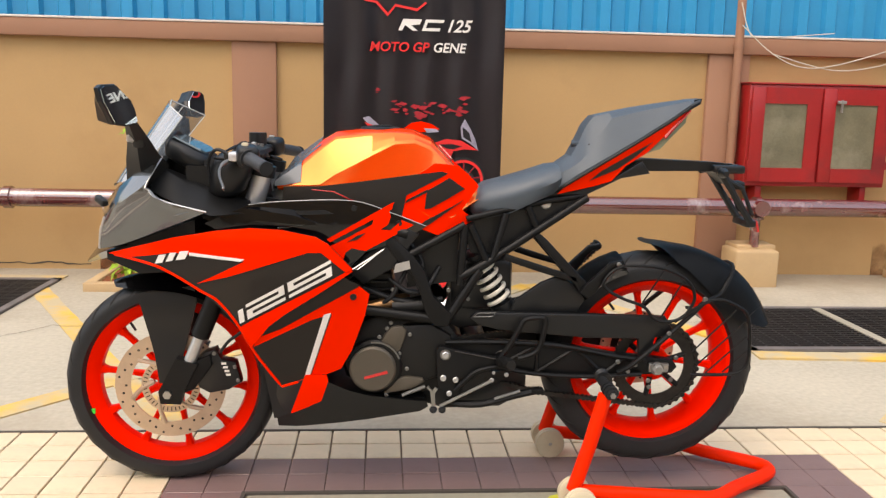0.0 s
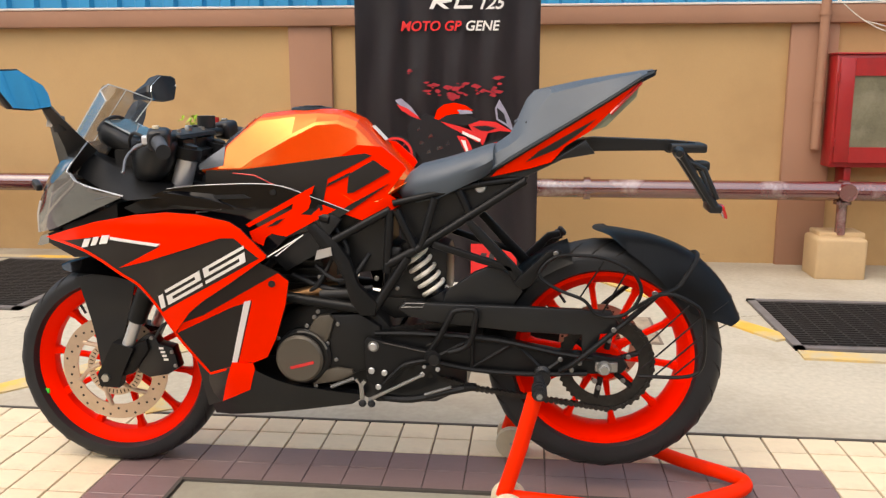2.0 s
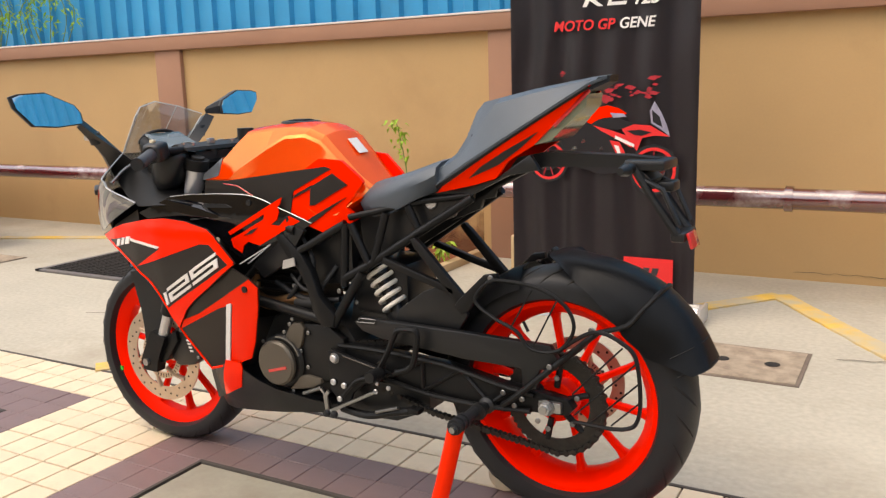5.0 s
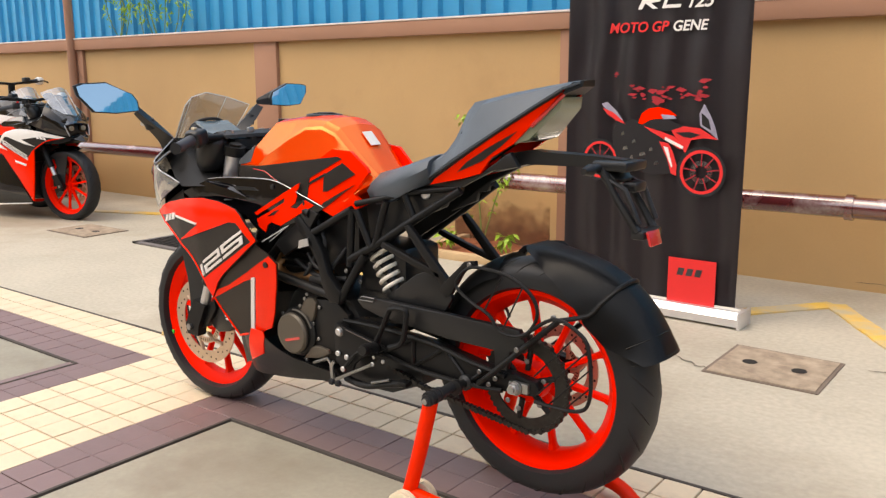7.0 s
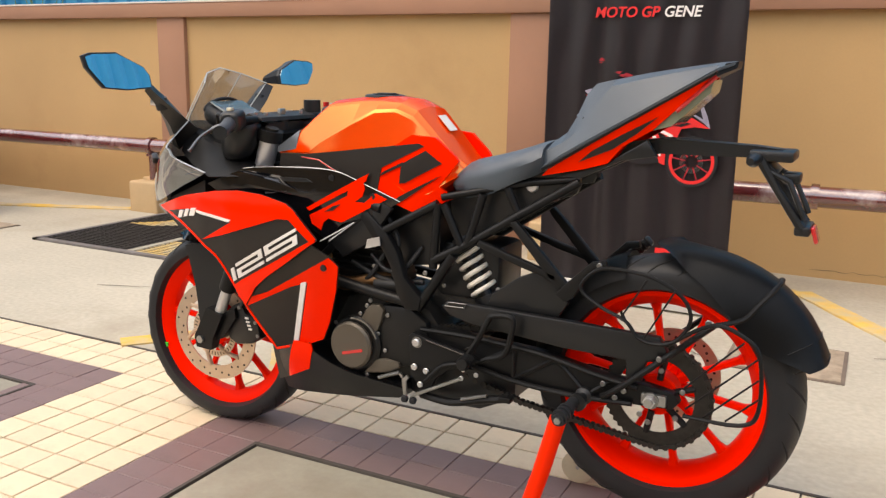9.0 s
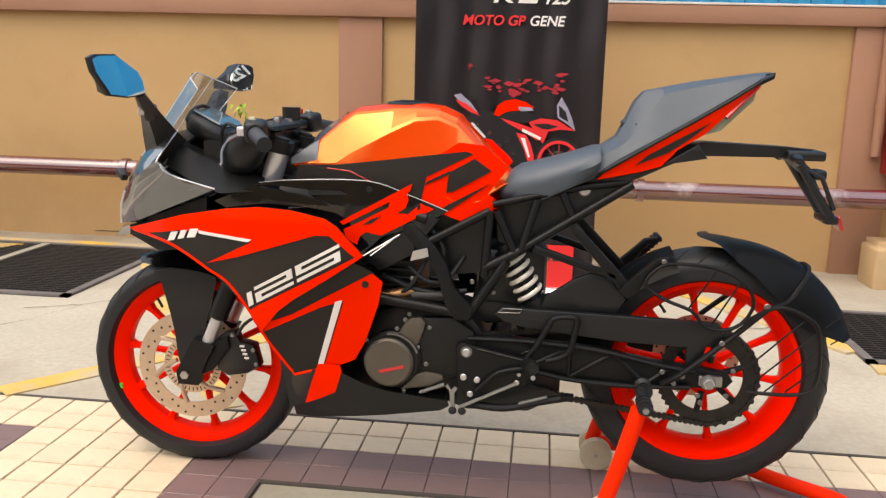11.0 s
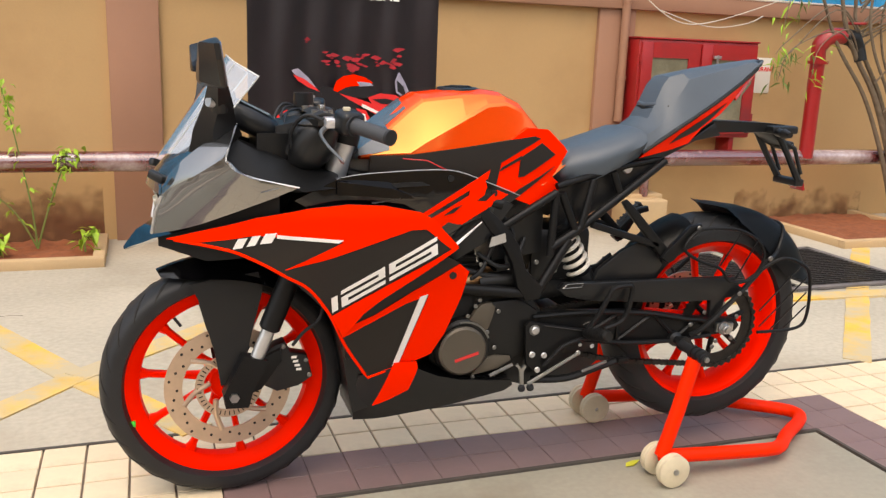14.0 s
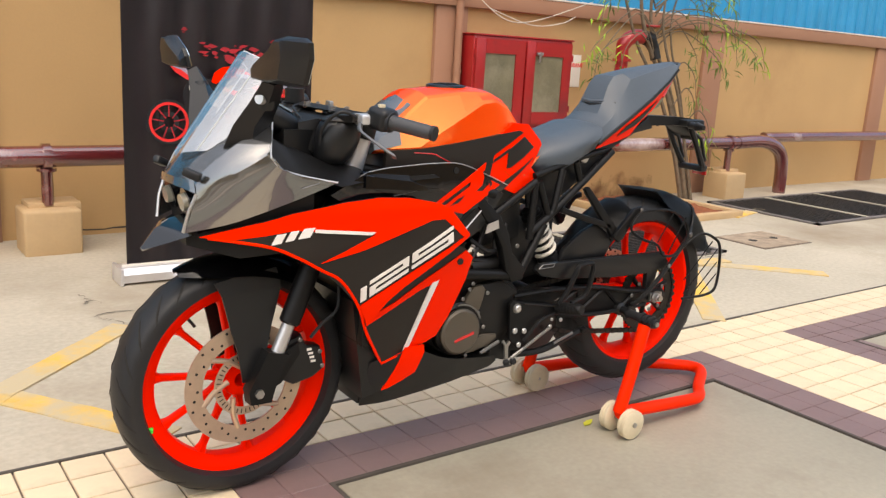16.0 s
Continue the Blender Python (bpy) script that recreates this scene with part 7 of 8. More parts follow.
# ---- roll-up banner ----
def banner():
    e = empty("roll_up_banner", "black printed roll-up banner with red lettering on an aluminium base", "banner", pose(-0.012, 4.69, 0, 0, 0, -1.0))
    x0, x1, z0, z1 = -0.264, 0.662, 0.07, 2.02
    bm = bmesh.new()
    nx, nz = 72, 12
    wave = lambda x, z: 0.0022 * math.sin(44 * x + 1.3 + 0.9 * math.sin(9 * x)) + 0.0010 * math.sin(83 * x + 0.8 * z) + 0.002 * math.sin(3 * z)
    g = [[bm.verts.new((x0 + (x1 - x0) * i / nx, wave(x0 + (x1 - x0) * i / nx, z0 + (z1 - z0) * j / nz), z0 + (z1 - z0) * j / nz)) for j in range(nz + 1)] for i in range(nx + 1)]
    for i in range(nx):
        for j in range(nz):
            bm.faces.new((g[i][j], g[i + 1][j], g[i + 1][j + 1], g[i][j + 1]))
    bmesh.ops.solidify(bm, geom=list(bm.faces), thickness=0.0015)
    sheet = part("sheet", bm, BANNER, e, "glossy black printed sheet")
    body = [(-0.07, 0.012), (0.07, 0.012), (0.075, 0.05), (0.05, 0.078), (-0.05, 0.078), (-0.075, 0.05)]
    part("base", loft([[(x, y, z) for y, z in body] for x in (-0.30, 0.70)]), ALU, e, "brushed aluminium base", 20)
    part("slot_lip", box(-0.29, 0.69, -0.012, -0.008, 0.076, 0.088), SPRING_WHITE, e)
    for x in (-0.305, 0.705):
        part("end_cap", box(x - 0.008, x + 0.008, -0.078, 0.078, 0.0, 0.082, 0.004), ALU, e)
    part("top_rail", box(x0 - 0.01, x1 + 0.01, -0.012, 0.012, z1, z1 + 0.03, 0.004), ALU, e)
    part("foot", box(-0.06, 0.04, -0.18, -0.1, 0.0, 0.008, 0.002), ALU, e)
    up = lambda x, z, y=-0.0145: pose(x, y, z, 90, 0, 0)
    text("lettering", "MOTO GP", BANNER_RED, e, up(-0.031, 1.364), 0.066, shear=0.18, label="red lettering")
    text("lettering", "GENE", WHITE_DECAL, e, up(0.292, 1.364), 0.066, shear=0.18, label="white lettering")
    text("figures", "125", WHITE_DECAL, e, up(0.352, 1.466), 0.085, shear=0.35, label="white slanted figures")
    P = lambda poly, material, name, y=-0.0115: part(name, plate(poly, y, y - 0.0015), material, e, "", 0)
    P([(x, z - 0.02) for x, z in ((0.115, 1.488), (0.135, 1.488), (0.15, 1.515), (0.19, 1.488), (0.215, 1.488), (0.18, 1.515), (0.225, 1.520), (0.235, 1.545), (0.14, 1.545))], WHITE_DECAL, "white_mark")
    P([(x, z - 0.02) for x, z in ((0.235, 1.488), (0.325, 1.488), (0.33, 1.503), (0.255, 1.503), (0.265, 1.530), (0.345, 1.530), (0.35, 1.545), (0.255, 1.545))], WHITE_DECAL, "white_mark")
    P([(-0.10, 1.63), (-0.05, 1.607), (0.0, 1.60), (0.06, 1.535), (0.10, 1.585), (0.21, 1.565), (0.26, 1.605), (0.25, 1.612), (0.21, 1.578), (0.098, 1.597), (0.062, 1.552), (0.008, 1.61), (-0.05, 1.617)], BANNER_RED, "red_zigzag")
    P([(0.328, 0.052), (0.566, 0.052), (0.566, 0.295), (0.328, 0.295)], BANNER_RED, "red_square")
    for a in (0.0, 0.045, 0.088):
        P([(0.372 + a, 0.212), (0.402 + a, 0.212), (0.412 + a, 0.248), (0.382 + a, 0.248)], BANNER, "dark_mark", -0.0135)
    # printed motorcycle, flat shapes in its colours
    def ringp(cx, cz, r0, r1, material, name):
        part(name, ring_arc(cx, cz, r0, r1, -0.0115, -0.013, 0, 360, 40), material, e, "", 0)
    for cx, cz, r in ((-0.062, 0.747, 0.092), (0.466, 0.714, 0.104)):
        ringp(cx, cz, r, r * 1.13, RUBBER, "printed_tyre")
        ringp(cx, cz, r * 0.86, r, BANNER_RED, "printed_wheel")
        ringp(cx, cz, r * 0.30, r * 0.52, MASK_GREY if r > 0.1 else RUBBER, "printed_disc")
        for q in range(9):
            a = radians(40 * q + 10)
            ca, sa = math.cos(a), math.sin(a)
            r0, r1, h = 0.25 * r, 0.87 * r, 0.0028
            P([(cx + r0 * ca - h * sa, cz + r0 * sa + h * ca), (cx + r0 * ca + h * sa, cz + r0 * sa - h * ca), (cx + r1 * ca + h * sa, cz + r1 * sa - h * ca), (cx + r1 * ca - h * sa, cz + r1 * sa + h * ca)], BANNER_DARK_RED, "printed_spoke", -0.0122)
    P([(0.03, 0.94), (0.14, 0.93), (0.25, 0.90), (0.29, 0.80), (0.32, 0.70), (0.22, 0.685), (0.08, 0.72), (0.02, 0.80), (0.0, 0.88)], PRINT_BLACK, "printed_engine")
    for x, z, w in ((0.06, 0.80, 0.03), (0.11, 0.835, 0.022), (0.15, 0.775, 0.035), (0.20, 0.80, 0.02), (0.10, 0.755, 0.02), (0.23, 0.735, 0.025), (0.05, 0.87, 0.018)):
        P([(x, z), (x + w, z + 0.006), (x + w * 0.8, z + 0.022), (x + 0.004, z + 0.016)], MASK_GREY, "printed_casting", -0.0132)
    P([(-0.062, 1.024), (-0.03, 1.034), (0.02, 0.992), (0.058, 0.945), (0.0, 0.965), (-0.03, 0.99)], PRINT_PALE, "printed_tail")
    P([(-0.055, 1.005), (0.0, 0.985), (0.06, 0.94), (0.075, 0.925), (0.02, 0.945), (-0.03, 0.975)], BANNER_RED, "printed_tail_side", -0.0125)
    P([(0.06, 0.935), (0.10, 0.955), (0.145, 0.945), (0.135, 0.92), (0.09, 0.912)], PRINT_BLACK, "printed_seat", -0.0125)
    P([(0.138, 0.935), (0.155, 0.98), (0.19, 1.004), (0.24, 1.013), (0.295, 1.0), (0.335, 0.975), (0.30, 0.962), (0.22, 0.955), (0.165, 0.925)], ORANGE, "printed_tank", -0.0125)
    P([(0.15, 0.92), (0.20, 0.95), (0.29, 0.958), (0.37, 0.925), (0.30, 0.90), (0.24, 0.90)], PRINT_BLACK, "printed_cover", -0.0135)
    P([(0.17, 0.92), (0.25, 0.90), (0.33, 0.875), (0.375, 0.83), (0.36, 0.815), (0.29, 0.855), (0.21, 0.895)], BANNER_RED, "printed_stroke", -0.0145)
    P([(0.30, 0.918), (0.37, 0.925), (0.45, 0.918), (0.54, 0.868), (0.47, 0.873), (0.41, 0.862), (0.385, 0.80), (0.345, 0.855)], BANNER_RED, "printed_fairing", -0.0125)
    P([(0.335, 0.895), (0.40, 0.90), (0.455, 0.888), (0.41, 0.872), (0.375, 0.875)], PRINT_BLACK, "printed_panel", -0.0145)
    P([(0.282, 0.873), (0.375, 0.832), (0.372, 0.818), (0.28, 0.858)], WHITE_DECAL, "printed_stripe", -0.0155)
    P([(0.252, 0.85), (0.30, 0.842), (0.325, 0.80), (0.345, 0.74), (0.345, 0.69), (0.318, 0.70), (0.295, 0.77)], BANNER_RED, "printed_side", -0.0125)
    P([(0.275, 0.828), (0.297, 0.824), (0.325, 0.735), (0.318, 0.73)], WHITE_DECAL, "printed_stripe", -0.0145)
    P([(0.466, 1.03), (0.445, 0.985), (0.452, 0.93), (0.50, 0.90), (0.54, 0.868), (0.525, 0.92), (0.50, 0.975)], PRINT_PALE, "printed_screen", -0.0145)
    P([(0.455, 0.99), (0.46, 0.935), (0.505, 0.91), (0.49, 0.96)], PRINT_BLACK, "printed_mask", -0.0155)
    P([(0.255, 0.978), (0.32, 0.975), (0.335, 0.96), (0.27, 0.955)], PRINT_PALE, "printed_bar", -0.0155)
    smoke = random.Random(8)
    for cx, cz, sx, sz, n in ((0.028, 1.163, 0.022, 0.012, 3), (0.13, 1.085, 0.035, 0.03, 9), (0.28, 1.08, 0.075, 0.028, 16), (0.21, 1.04, 0.06, 0.014, 7), (0.452, 1.10, 0.022, 0.04, 8), (0.39, 1.055, 0.05, 0.018, 7)):
        for _ in range(n):
            x, z, w = cx + smoke.uniform(-sx, sx), cz + smoke.uniform(-sz, sz), smoke.uniform(0.008, 0.028)
            P([(x - w, z), (x - w * 0.3, z + w * smoke.uniform(0.2, 0.6)), (x + w, z + w * smoke.uniform(-0.1, 0.3)), (x + w * 0.2, z - w * smoke.uniform(0.2, 0.5))], BANNER_DARK_RED, "printed_smoke", -0.0108 - 0.0002 * smoke.random())
    return e


banner()


# ---- fire hose cabinet ----
def cabinet():
    e = empty("fire_cabinet", "red painted fire hose cabinet with two dusty glass doors", "cabinet", pose(2.365, 5.575, 0.622))
    w, h, d = 0.95, 0.65, 0.19
    part("body", box(0, w, 0.012, d, 0, h, 0.008), BOX_RED, e)
    part("hood", box(-0.006, w + 0.006, -0.002, d, h, h + 0.012, 0.004), BOX_RED, e)
    for i in range(2):
        a = 0.015 + i * (w / 2 - 0.005)
        b = a + w / 2 - 0.025
        door = part("door", box(a, a + 0.085, -0.008, 0.014, 0.03, h - 0.02, 0.004), BOX_RED, e, "red steel door with glass pane")
        bm = bmesh.new()
        for q in ((b - 0.085, b, 0.03, h - 0.02), (a + 0.085, b - 0.085, 0.03, 0.12), (a + 0.085, b - 0.085, h - 0.12, h - 0.02)):
            box(q[0], q[1], -0.008, 0.014, q[2], q[3], bm=bm)
        part("door_rail", bm, BOX_RED, door)
        part("pane", box(a + 0.08, b - 0.08, 0.002, 0.008, 0.115, h - 0.115), DUSTY_GLASS, door, "dusty glass pane")
        for z in (0.12, 0.5):
            x = a - 0.004 if i == 0 else b + 0.004
            part("hinge", tube([(x, -0.008, z), (x, -0.008, z + 0.05)], 0.009, 8), BOX_RED, door)
    part("handle", tube([(w / 2 + 0.12, -0.03, 0.48), (w / 2 + 0.12, -0.03, 0.56)], 0.008, 8), STEEL, e, "bright door latch")
    part("latch_bar", box(w / 2 + 0.09, w / 2 + 0.15, -0.034, -0.014, 0.535, 0.555, 0.004), STEEL, e)
    for x in (0.12, w - 0.12):
        part("bracket", box(x - 0.02, x + 0.02, 0.04, d, -0.12, 0.0, 0.003), BOX_RED, e)
    return e


cabinet()
sign = empty("hydrant_sign", "small white wall sign with dark lettering", "sign", pose(3.40, 5.76, 0.93))
part("board", box(0, 0.19, 0, 0.008, 0, 0.25, 0.002), PAPER, sign)
text("lettering", "HYDRANT", BANNER_RED, sign, pose(0.006, -0.001, 0.155, 90, 0, 0), 0.044, label="dark red lettering")


def hydrant():
    e = empty("hydrant_standpipe", "red hydrant standpipe with a dark landing valve", "hydrant", pose(3.71, 5.44, 0))
    part("riser", tube([(0, 0, PZ), (0, 0, 1.20)], 0.05, 16), HYDRANT_RED, e)
    part("bend", tube(spline([(0, 0, 1.18), (0, 0, 1.27), (0.06, -0.02, 1.335), (0.16, -0.04, 1.345)], 6), [0.05] * 6 + [0.056] * 13, 16), HYDRANT_RED, e)
    part("flange", tube([(0, 0, 1.15), (0, 0, 1.17)], 0.072, 18), HYDRANT_RED, e)
    part("valve_body", tube([(0.16, -0.04, 1.345), (0.24, -0.05, 1.33), (0.28, -0.06, 1.27)], [0.055, 0.06, 0.045], 14), CASE_BLACK, e, "dark brass landing valve")
    part("hand_wheel", tube(spline([(0.24 + 0.055 * math.cos(a), -0.06 + 0.055 * math.sin(a), 1.43) for a in (0, 1.05, 2.1, 3.14, 4.19, 5.24)], 4, True), 0.009, 8, closed=True), HYDRANT_RED, e)
    part("stem", tube([(0.24, -0.06, 1.33), (0.24, -0.06, 1.43)], 0.01, 8), STEEL, e)
    part("cap_nut", tube([(0.28, -0.06, 1.28), (0.30, -0.08, 1.18)], 0.042, 12), CASE_BLACK, e)
    return e


hydrant()
dp = empty("down_pipe", "brown painted rain pipe on the wall", "pipe", pose(2.315, 5.70, 0))
part("pipe", tube([(0, 0, 0.72), (0, 0, 2.2)], 0.028, 14), WALL_BROWN, dp)
for z in (1.0, 1.5):
    part("clip", tube([(0, 0, z), (0, 0, z + 0.025)], 0.034, 14), WALL_BROWN, dp)
dp2 = empty("down_pipe", "brown painted rain pipe on the wall", "pipe", pose(-6.68, 5.70, 0))
part("pipe", tube([(0, 0, 0.0), (0, 0, 2.6)], 0.045, 14), WALL_BROWN, dp2)
for k, pts in enumerate(([(2.315, 5.668, 1.64), (2.5, 5.6, 1.46), (2.72, 5.6, 1.38), (3.0, 5.6, 1.42), (3.5, 5.6, 1.58)], [(2.30, 5.668, 1.78), (2.34, 5.62, 1.6), (2.42, 5.6, 1.56), (2.9, 5.62, 1.6)], [(2.5, 5.6, 1.46), (2.9, 5.61, 1.37), (3.2, 5.61, 1.40), (3.35, 5.62, 1.46)])):
    tagged(part("cable", tube(spline(pts, 6), 0.0034, 6), CABLE), "thin pale cable slung along the wall top", "cable")


# ---- plants ----
def leaves(bm_list, bm, at, n, spread, L, W, rng, droop=0.3):
    """Adds n small leaves round a point to one mesh."""
    for _ in range(n):
        p = Vector(at) + Vector((rng.gauss(0, spread), rng.gauss(0, spread), rng.gauss(0, spread)))
        m = Matrix.Translation(p) @ Euler((rng.uniform(-0.6, 0.6), rng.uniform(0, 1.2) * droop * 3, rng.uniform(0, 6.283))).to_matrix().to_4x4()
        k = rng.uniform(0.7, 1.25)
        q = [m @ (Vector(v) * k) for v in ((0, 0, 0), (L * 0.4, W / 2, 0.006), (L, 0, -0.01), (L * 0.4, -W / 2, 0.006), (L * 0.45, 0, 0))]
        vs = [bm.verts.new(v) for v in q]
        for f in ((0, 4, 1), (1, 4, 2), (0, 3, 4), (3, 2, 4)):
            bm.faces.new([vs[i] for i in f])


def shrub(x, y, stems, label, seed, L=0.05, W=0.022):
    rng = random.Random(seed)
    e = empty("shrub", label, "plant", pose(x, y, 0.04))
    for pts in stems:
        line3 = spline(pts, 5)
        part("stem", tube(line3, [0.006 - 0.004 * i / len(line3) for i in range(len(line3))], 6), LEAF_DARK, e)
        bm = bmesh.new()
        for i, p in enumerate(line3):
            u = i / (len(line3) - 1)
            if u > 0.35:
                leaves(None, bm, p, 2 if u < 0.72 else 9, 0.012 if u < 0.72 else 0.030, L, W, rng)
        part("foliage", bm, LEAF, e, "", 0)
    return e


shrub(-1.30, 5.42, [[(0, 0, 0), (-0.02, 0, 0.25), (-0.08, 0.02, 0.62), (-0.12, 0, 0.86)], [(0, 0, 0), (0.06, 0, 0.2), (0.14, 0, 0.42), (0.17, 0, 0.52)], [(0, 0, 0), (-0.1, 0, 0.2), (-0.26, 0.0, 0.36)]], "thin yellow-green shrub in the planting bed", 3)
shrub(-1.06, 5.30, [[(0, 0, 0), (0.0, 0, 0.06), (0.02, 0, 0.10)]], "small leafy seedling in red soil", 4, 0.07, 0.03)
shrub(-1.46, 5.28, [[(0, 0, 0), (0.0, 0, 0.05), (-0.02, 0, 0.08)]], "small leafy seedling in red soil", 5, 0.07, 0.03)


def tree():
    rng = random.Random(11)
    e = empty("slender_tree", "slender leaning tree with sparse drooping olive leaves", "tree", pose(4.58, 5.36, 0.03))
    # a bundle of thin leaning canes
    lean = [(0, 0, 0), (-0.10, 0, 0.28), (-0.22, 0.01, 0.58), (-0.40, 0.01, 0.92), (-0.66, 0.0, 1.24), (-0.80, 0, 1.55)]
    for k, (dx, dy, ex, top) in enumerate(((0, 0, 0.0, 0.5), (0.045, 0.03, 0.10, 0.7), (-0.04, 0.02, -0.10, 0.35), (0.02, -0.04, 0.20, 0.6), (0.06, 0.0, 0.32, 0.45))):
        pts = [(x + dx + ex * (z / 1.55) ** 2, y + dy, z) for x, y, z in lean]
        pts.append((pts[-1][0] + ex * 0.8 - 0.05, dy, 1.55 + top))
        l = spline(pts, 5)
        part("trunk", tube(l, [0.028 - 0.004 * k - (0.018 - 0.003 * k) * i / len(l) for i in range(len(l))], 8), BARK, e)
    limbs = []
    for k in range(26):
        z = rng.uniform(1.15, 2.0)
        x = -0.60 - 0.10 * (z - 1.2)
        a = rng.choice((rng.uniform(-0.5, 0.6), rng.uniform(2.6, 3.6)))
        r = rng.uniform(0.4, 1.25)
        pts = [(x, 0, z), (x + r * 0.4 * math.cos(a), r * 0.25 * math.sin(a) - 0.05, z + 0.16), (x + r * math.cos(a), r * 0.4 * math.sin(a) - 0.1, z + 0.14 * rng.uniform(-1, 1)), (x + r * 1.15 * math.cos(a), r * 0.45 * math.sin(a) - 0.12, z - 0.18)]
        limbs.append(spline(pts, 5))
    for px, pz, ex in ((-0.33, 0.80, 0.16), (-0.18, 0.62, 0.22), (-0.45, 1.0, 0.25), (-0.08, 0.45, 0.16)):
        limbs.append(spline([(px, -0.03, pz), (px + ex * 0.5, -0.07, pz + 0.14), (px + ex, -0.1, pz + 0.04), (px + ex * 1.15, -0.11, pz - 0.14)], 5))
    for l in limbs:
        part("limb", tube(l, [0.007 - 0.0055 * i / len(l) for i in range(len(l))], 6), BARK, e)
    bm, bright = bmesh.new(), bmesh.new()
    for n, l in enumerate(limbs):
        for i, p in enumerate(l):
            if i > len(l) * 0.5:
                leaves(None, bright if n % 3 == 0 else bm, p + Vector((0, 0, -0.03)), 2, 0.035, 0.10, 0.015, rng, 0.45)
    part("foliage", bm, LEAF_DARK, e, "sparse narrow olive leaves", 0)
    part("young_foliage", bright, LEAF, e, "pale green young leaves", 0)
    return e


tree()


def creeper():
    rng = random.Random(21)
    e = empty("creeper", "wispy green plant hanging before the blue sheets", "plant", pose(-5.9, 5.98, 1.55))
    bm, bl = bmesh.new(), bmesh.new()
    for k in range(12):
        x = rng.uniform(-0.5, 0.7)
        l = spline([(x, 0, 0), (x + rng.uniform(-0.2, 0.2), -0.02, 0.35), (x + rng.uniform(-0.35, 0.35), -0.03, rng.uniform(0.5, 0.9))], 6)
        tube(l, 0.004, 5, bm=bm)
        for i, p in enumerate(l):
            if i > 3:
                leaves(None, bl, p, 4, 0.04, 0.07, 0.02, rng)
    part("stems", bm, LEAF_DARK, e)
    part("foliage", bl, LEAF, e, "", 0)


creeper()


# ---- parked motorcycles ----
def repaint(ob, swaps):
    for o in ob.children_recursive:
        if o.type == "MESH":
            base = o.name.split(".")[0]
            if base in swaps:
                o.material_slots[0].link = "OBJECT"
                o.material_slots[0].material = swaps[base]


def strip(ob, kinds):
    """Take the named parts off a parked bike."""
    doomed = [o for o in ob.children_recursive if o.name.split(".")[0] in kinds]
    doomed += [c for o in doomed for c in o.children_recursive]
    for o in set(doomed):
        bpy.data.objects.remove(o)


def upright_bar(ob, zb, back=0.0):
    """Straight handlebar with levers and wrapped white grip ends."""
    h = part("handlebar", tube([(-0.30, -0.30, zb), (-0.33, -0.12, zb - 0.02), (-0.34, 0, zb - 0.03), (-0.33, 0.12, zb - 0.02), (-0.30, 0.30, zb)], 0.012, 12), FRAME_BLACK, ob)
    part("riser", tube([(-0.31, 0, 0.90), (-0.34, 0, zb - 0.02)], 0.03, 12), FRAME_BLACK, h)
    h.matrix_basis = pose(back, 0, 0)
    for s in (-1, 1):
        part("bar_grip", tube([(-0.315, s * 0.20, zb - 0.008), (-0.298, s * 0.31, zb)], 0.018, 14), RUBBER, h)
        part("grip_wrap", tube([(-0.296, s * 0.305, zb), (-0.294, s * 0.315, zb), (-0.285, s * 0.36, zb), (-0.283, s * 0.368, zb)], [0.026, 0.036, 0.036, 0.026], 14), WHITE_DECAL, h, "white foam wrap on the bar end")
        part("control_block", box(-0.03, 0.03, -0.03, 0.03, -0.03, 0.03, 0.01), MATT_BLACK, h).matrix_basis = pose(-0.325, s * 0.17, zb)
        part("hand_lever", tube(spline([(-0.36, s * 0.16, zb), (-0.40, s * 0.22, zb - 0.012), (-0.40, s * 0.30, zb - 0.006), (-0.385, s * 0.36, zb - 0.02)], 4), 0.007, 8), DARK_STEEL, h)


def full_fairing(ob, belly, flank, blaze):
    """Full side panels that close the flank down to the belly."""
    for s in (-1, 1):
        def side(poly, d):
            y0, y1 = sorted((s * (0.200 + d), s * (0.212 + d)))
            return plate(poly, y0, y1, 0.003)
        part("belly_panel", side([(-0.335, 0.17), (-0.20, 0.36), (-0.03, 0.57), (0.30, 0.61), (0.46, 0.50), (0.50, 0.20), (0.30, 0.155)], 0), belly, ob, "gloss black belly panel")
        part("flank_panel", side([(-0.35, 0.18), (-0.40, 0.42), (-0.44, 0.66), (-0.20, 0.80), (0.16, 0.82), (0.30, 0.625), (-0.035, 0.58), (-0.21, 0.365)], 0), flank, ob)
        part("white_blaze", side([(-0.27, 0.575), (0.06, 0.735), (0.24, 0.755), (0.12, 0.665)], 0.014), blaze, ob)
        part("black_blaze", side([(-0.42, 0.665), (-0.24, 0.69), (0.02, 0.76), (-0.02, 0.725), (-0.22, 0.645), (-0.36, 0.625)], 0.014), GLOSS_BLACK, ob)
        part("thin_white_mark", side([(-0.33, 0.49), (-0.20, 0.525), (-0.20, 0.510), (-0.32, 0.475)], 0.014), blaze, ob)
        part("belly_edge", tube([(-0.32, s * 0.208, 0.165), (0.30, s * 0.208, 0.15), (0.50, s * 0.208, 0.195)], 0.006, 6), blaze, ob)


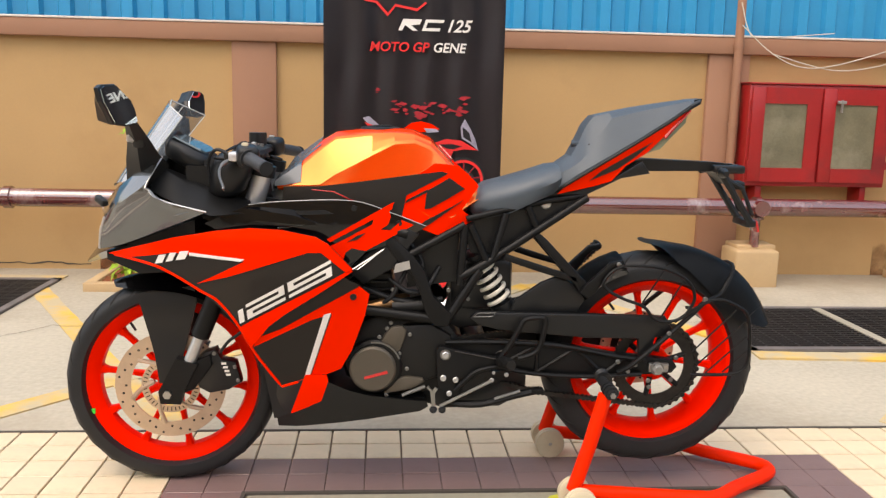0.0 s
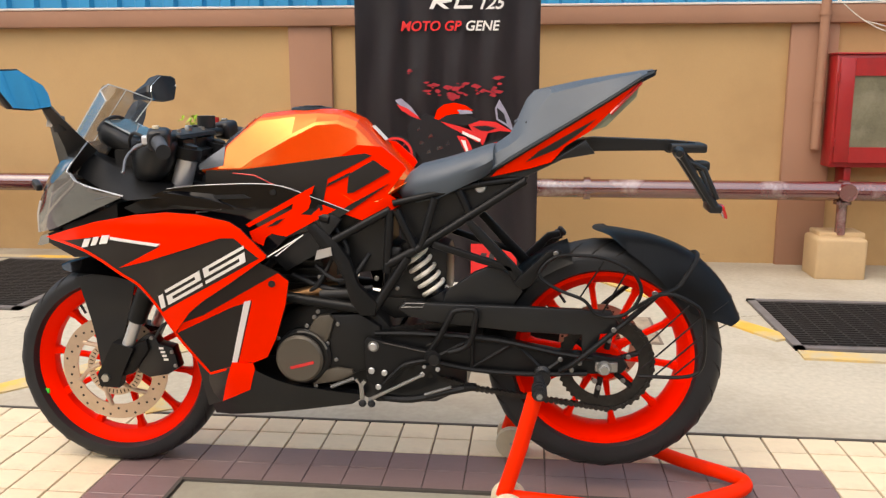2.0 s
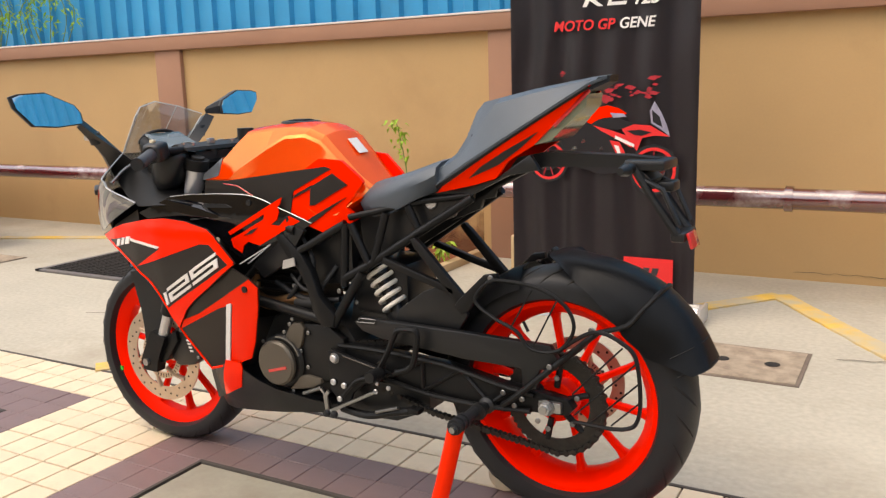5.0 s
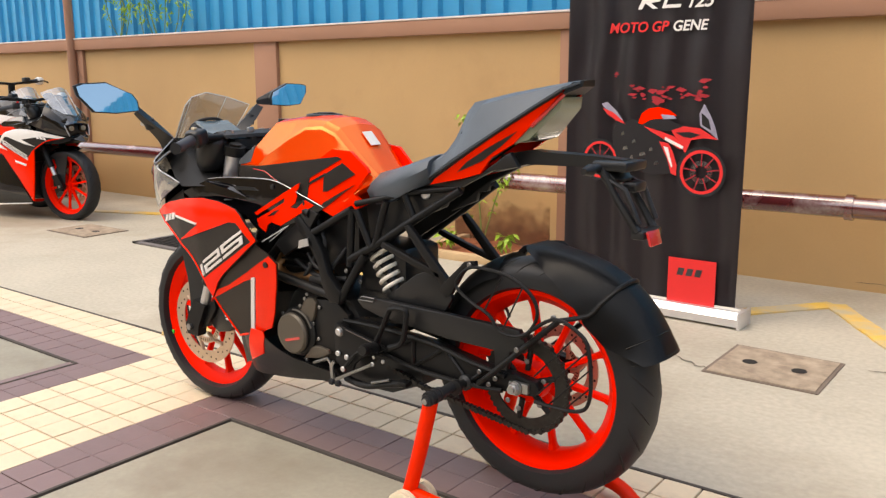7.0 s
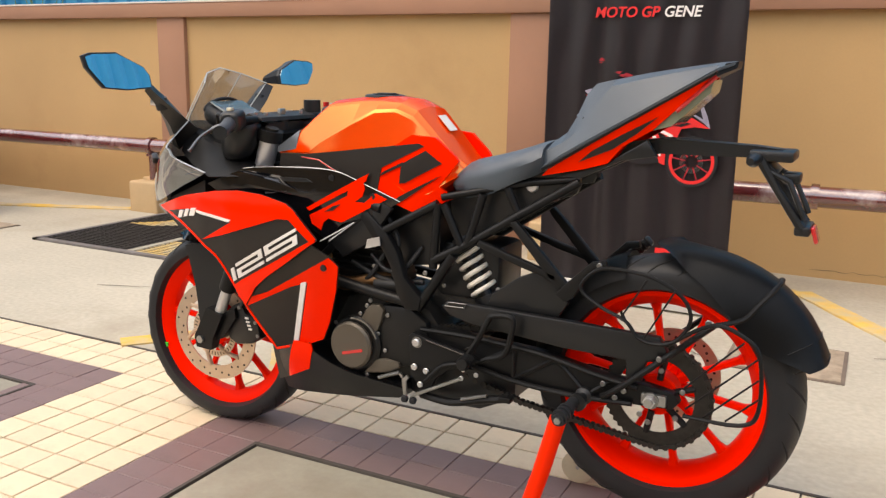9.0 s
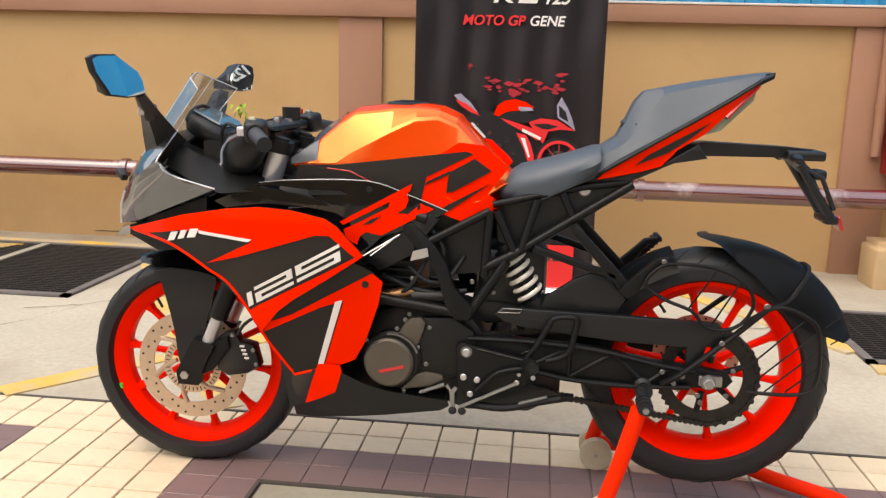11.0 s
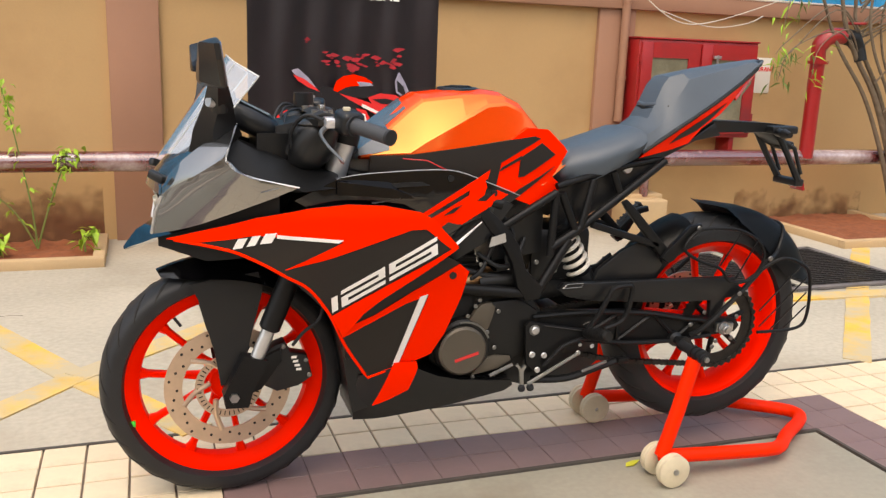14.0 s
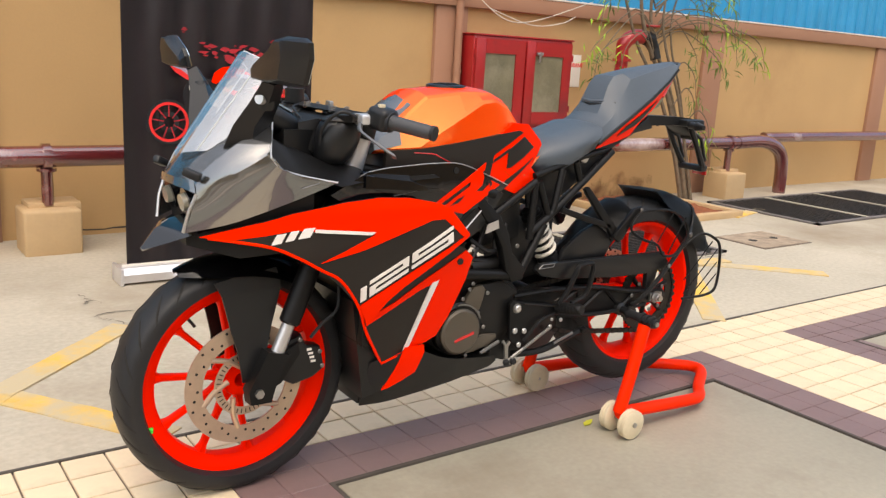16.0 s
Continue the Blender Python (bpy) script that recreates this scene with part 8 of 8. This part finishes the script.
p1 = copy_thing(bike, pose(-5.45, 4.48, -0.035, 0, 3, 190))
tagged(p1, "parked orange, black and white sport motorcycle by the wall", "motorcycle")
repaint(p1, {"upper_orange_panel": WHITE_DECAL, "graphite_panel": WHITE_DECAL, "mask_side": GLOSS_BLACK, "knee_panel": WHITE_DECAL, "tank_shell": GLOSS_BLACK})
strip(p1, ("mirror",))
full_fairing(p1, GLOSS_BLACK, ORANGE, WHITE_DECAL)
upright_bar(p1, 1.04, 0.12)
p2 = copy_thing(bike, pose(-6.41, 4.72, -0.035, 0, 3, 190))
tagged(p2, "second parked black and white sport motorcycle behind", "motorcycle")
repaint(p2, {"upper_orange_panel": GLOSS_BLACK, "tank_shell": WHITE_DECAL})
strip(p2, ("mirror",))
upright_bar(p2, 1.17)


# ---- paving tiles ----
PAV = structure(new("pavement"), "cream and brown square paving tiles round the slabs", "pavement")
P_ = 0.1145


def tile_mesh(name, w, d, material):
    bm = box(-w / 2, w / 2, -d / 2, d / 2, -0.02, 0.0)
    top = [e for e in bm.edges if all(v.co.z > -0.001 for v in e.verts)]
    bmesh.ops.bevel(bm, geom=top, offset=0.0015, segments=1, affect="EDGES")
    me = bpy.data.meshes.new(name)
    bm.to_mesh(me)
    bm.free()
    me.materials.append(material)
    return me


CREAM_ME, BROWN_ME = tile_mesh("tile_cream", P_ - 0.006, P_ - 0.006, TILE_CREAM), tile_mesh("tile_brown", P_ - 0.0018, P_ - 0.0018, TILE_BROWN)


def kind_at(x, y):
    """Cream, brown or none (a slab) at a place on the pavement."""
    u = (x + 0.59) % 2.585
    if y > 2.765:
        return "cream"
    if u < 0.23:
        return "brown"
    if u < 1.83:
        return "brown" if y > 2.53 else None
    if u < 2.03:
        return "brown"
    return "cream"


near, far_bm = [], {"cream": bmesh.new(), "brown": bmesh.new()}
rng = random.Random(5)
cols = range(-62, 60)
for i in cols:
    for j in range(-77, 15):
        x, y = -0.533 + P_ * i, 2.8225 + P_ * j * (1 if j >= 0 else 1) if j >= 0 else 2.8225 + P_ * j
        if y > 2.99 or y < -6.0:
            continue
        k = kind_at(x, y)
        if k is None:
            continue
        if -1.75 < x < 2.2 and y > 2.0:
            near.append((k, x, y))
        else:
            b = far_bm[k]
            w = (P_ - 0.005) / 2
            q = [b.verts.new(v) for v in ((x - w, y - w, 0.0), (x + w, y - w, 0.0), (x + w, y + w, 0.0), (x - w, y + w, 0.0), (x - w, y - w, -0.02), (x + w, y - w, -0.02), (x + w, y + w, -0.02), (x - w, y + w, -0.02))]
            for f in ((0, 1, 2, 3), (0, 4, 5, 1), (1, 5, 6, 2), (2, 6, 7, 3), (3, 7, 4, 0)):
                b.faces.new([q[n] for n in f])
for k, x, y in near:
    o = new("tile", CREAM_ME if k == "cream" else BROWN_ME)
    o.parent = PAV
    o.matrix_basis = pose(x, y, rng.uniform(-0.0012, 0.0006), rng.uniform(-0.25, 0.25), rng.uniform(-0.25, 0.25), rng.uniform(-0.3, 0.3))
tagged(part("cream_tiles", far_bm["cream"], TILE_CREAM, PAV, "", 0), kind="stuff")
tagged(part("brown_tiles", far_bm["brown"], TILE_BROWN, PAV, "", 0), kind="stuff")

# ---- dark joints round the slabs and beside the driveway ----
def joint(x0, x1, y0, y1):
    structure(part("joint_gap", box(x0, x1, y0, y1, -0.012, 0.0022), GROUT_DARK, None, "", 0), "dark open joint between slab and paving", "joint")


joint(-9.0, 9.0, 2.992, 3.004)
for k in (-1, 0, 1):
    o = 2.585 * k
    joint(-0.366 + o, 1.246 + o, 2.522, 2.534)
    joint(-0.366 + o, -0.355 + o, -5.9, 2.522)
    joint(1.235 + o, 1.246 + o, -5.9, 2.522)


# ---- cracks and broken plaster at the foot of the wall ----
def wall_crack(pts, seed, thick=0.004):
    r = random.Random(seed)
    bm = bmesh.new()
    fine = []
    for a, b in zip(pts, pts[1:]):
        for i in range(8):
            fine.append((a[0] + (b[0] - a[0]) * i / 8, a[1] + (b[1] - a[1]) * i / 8 + r.uniform(-0.006, 0.006)))
    rows = [[bm.verts.new((x, WY - 0.0025, z + s * thick * r.uniform(0.3, 1.2))) for s in (-1, 1)] for x, z in fine]
    for a, b in zip(rows, rows[1:]):
        bm.faces.new((a[0], b[0], b[1], a[1]))
    structure(part("wall_crack", bm, GROUT_DARK, None, "", 0), "dark crack in the wall plaster near the ground", "crack")


wall_crack([(0.95, 0.045), (1.2, 0.05), (1.5, 0.04), (1.75, 0.05)], 3, 0.0014)
wall_crack([(-2.6, 0.03), (-2.1, 0.04), (-1.8, 0.03)], 5, 0.005)
wall_crack([(-0.3, 0.03), (0.1, 0.035)], 6, 0.005)
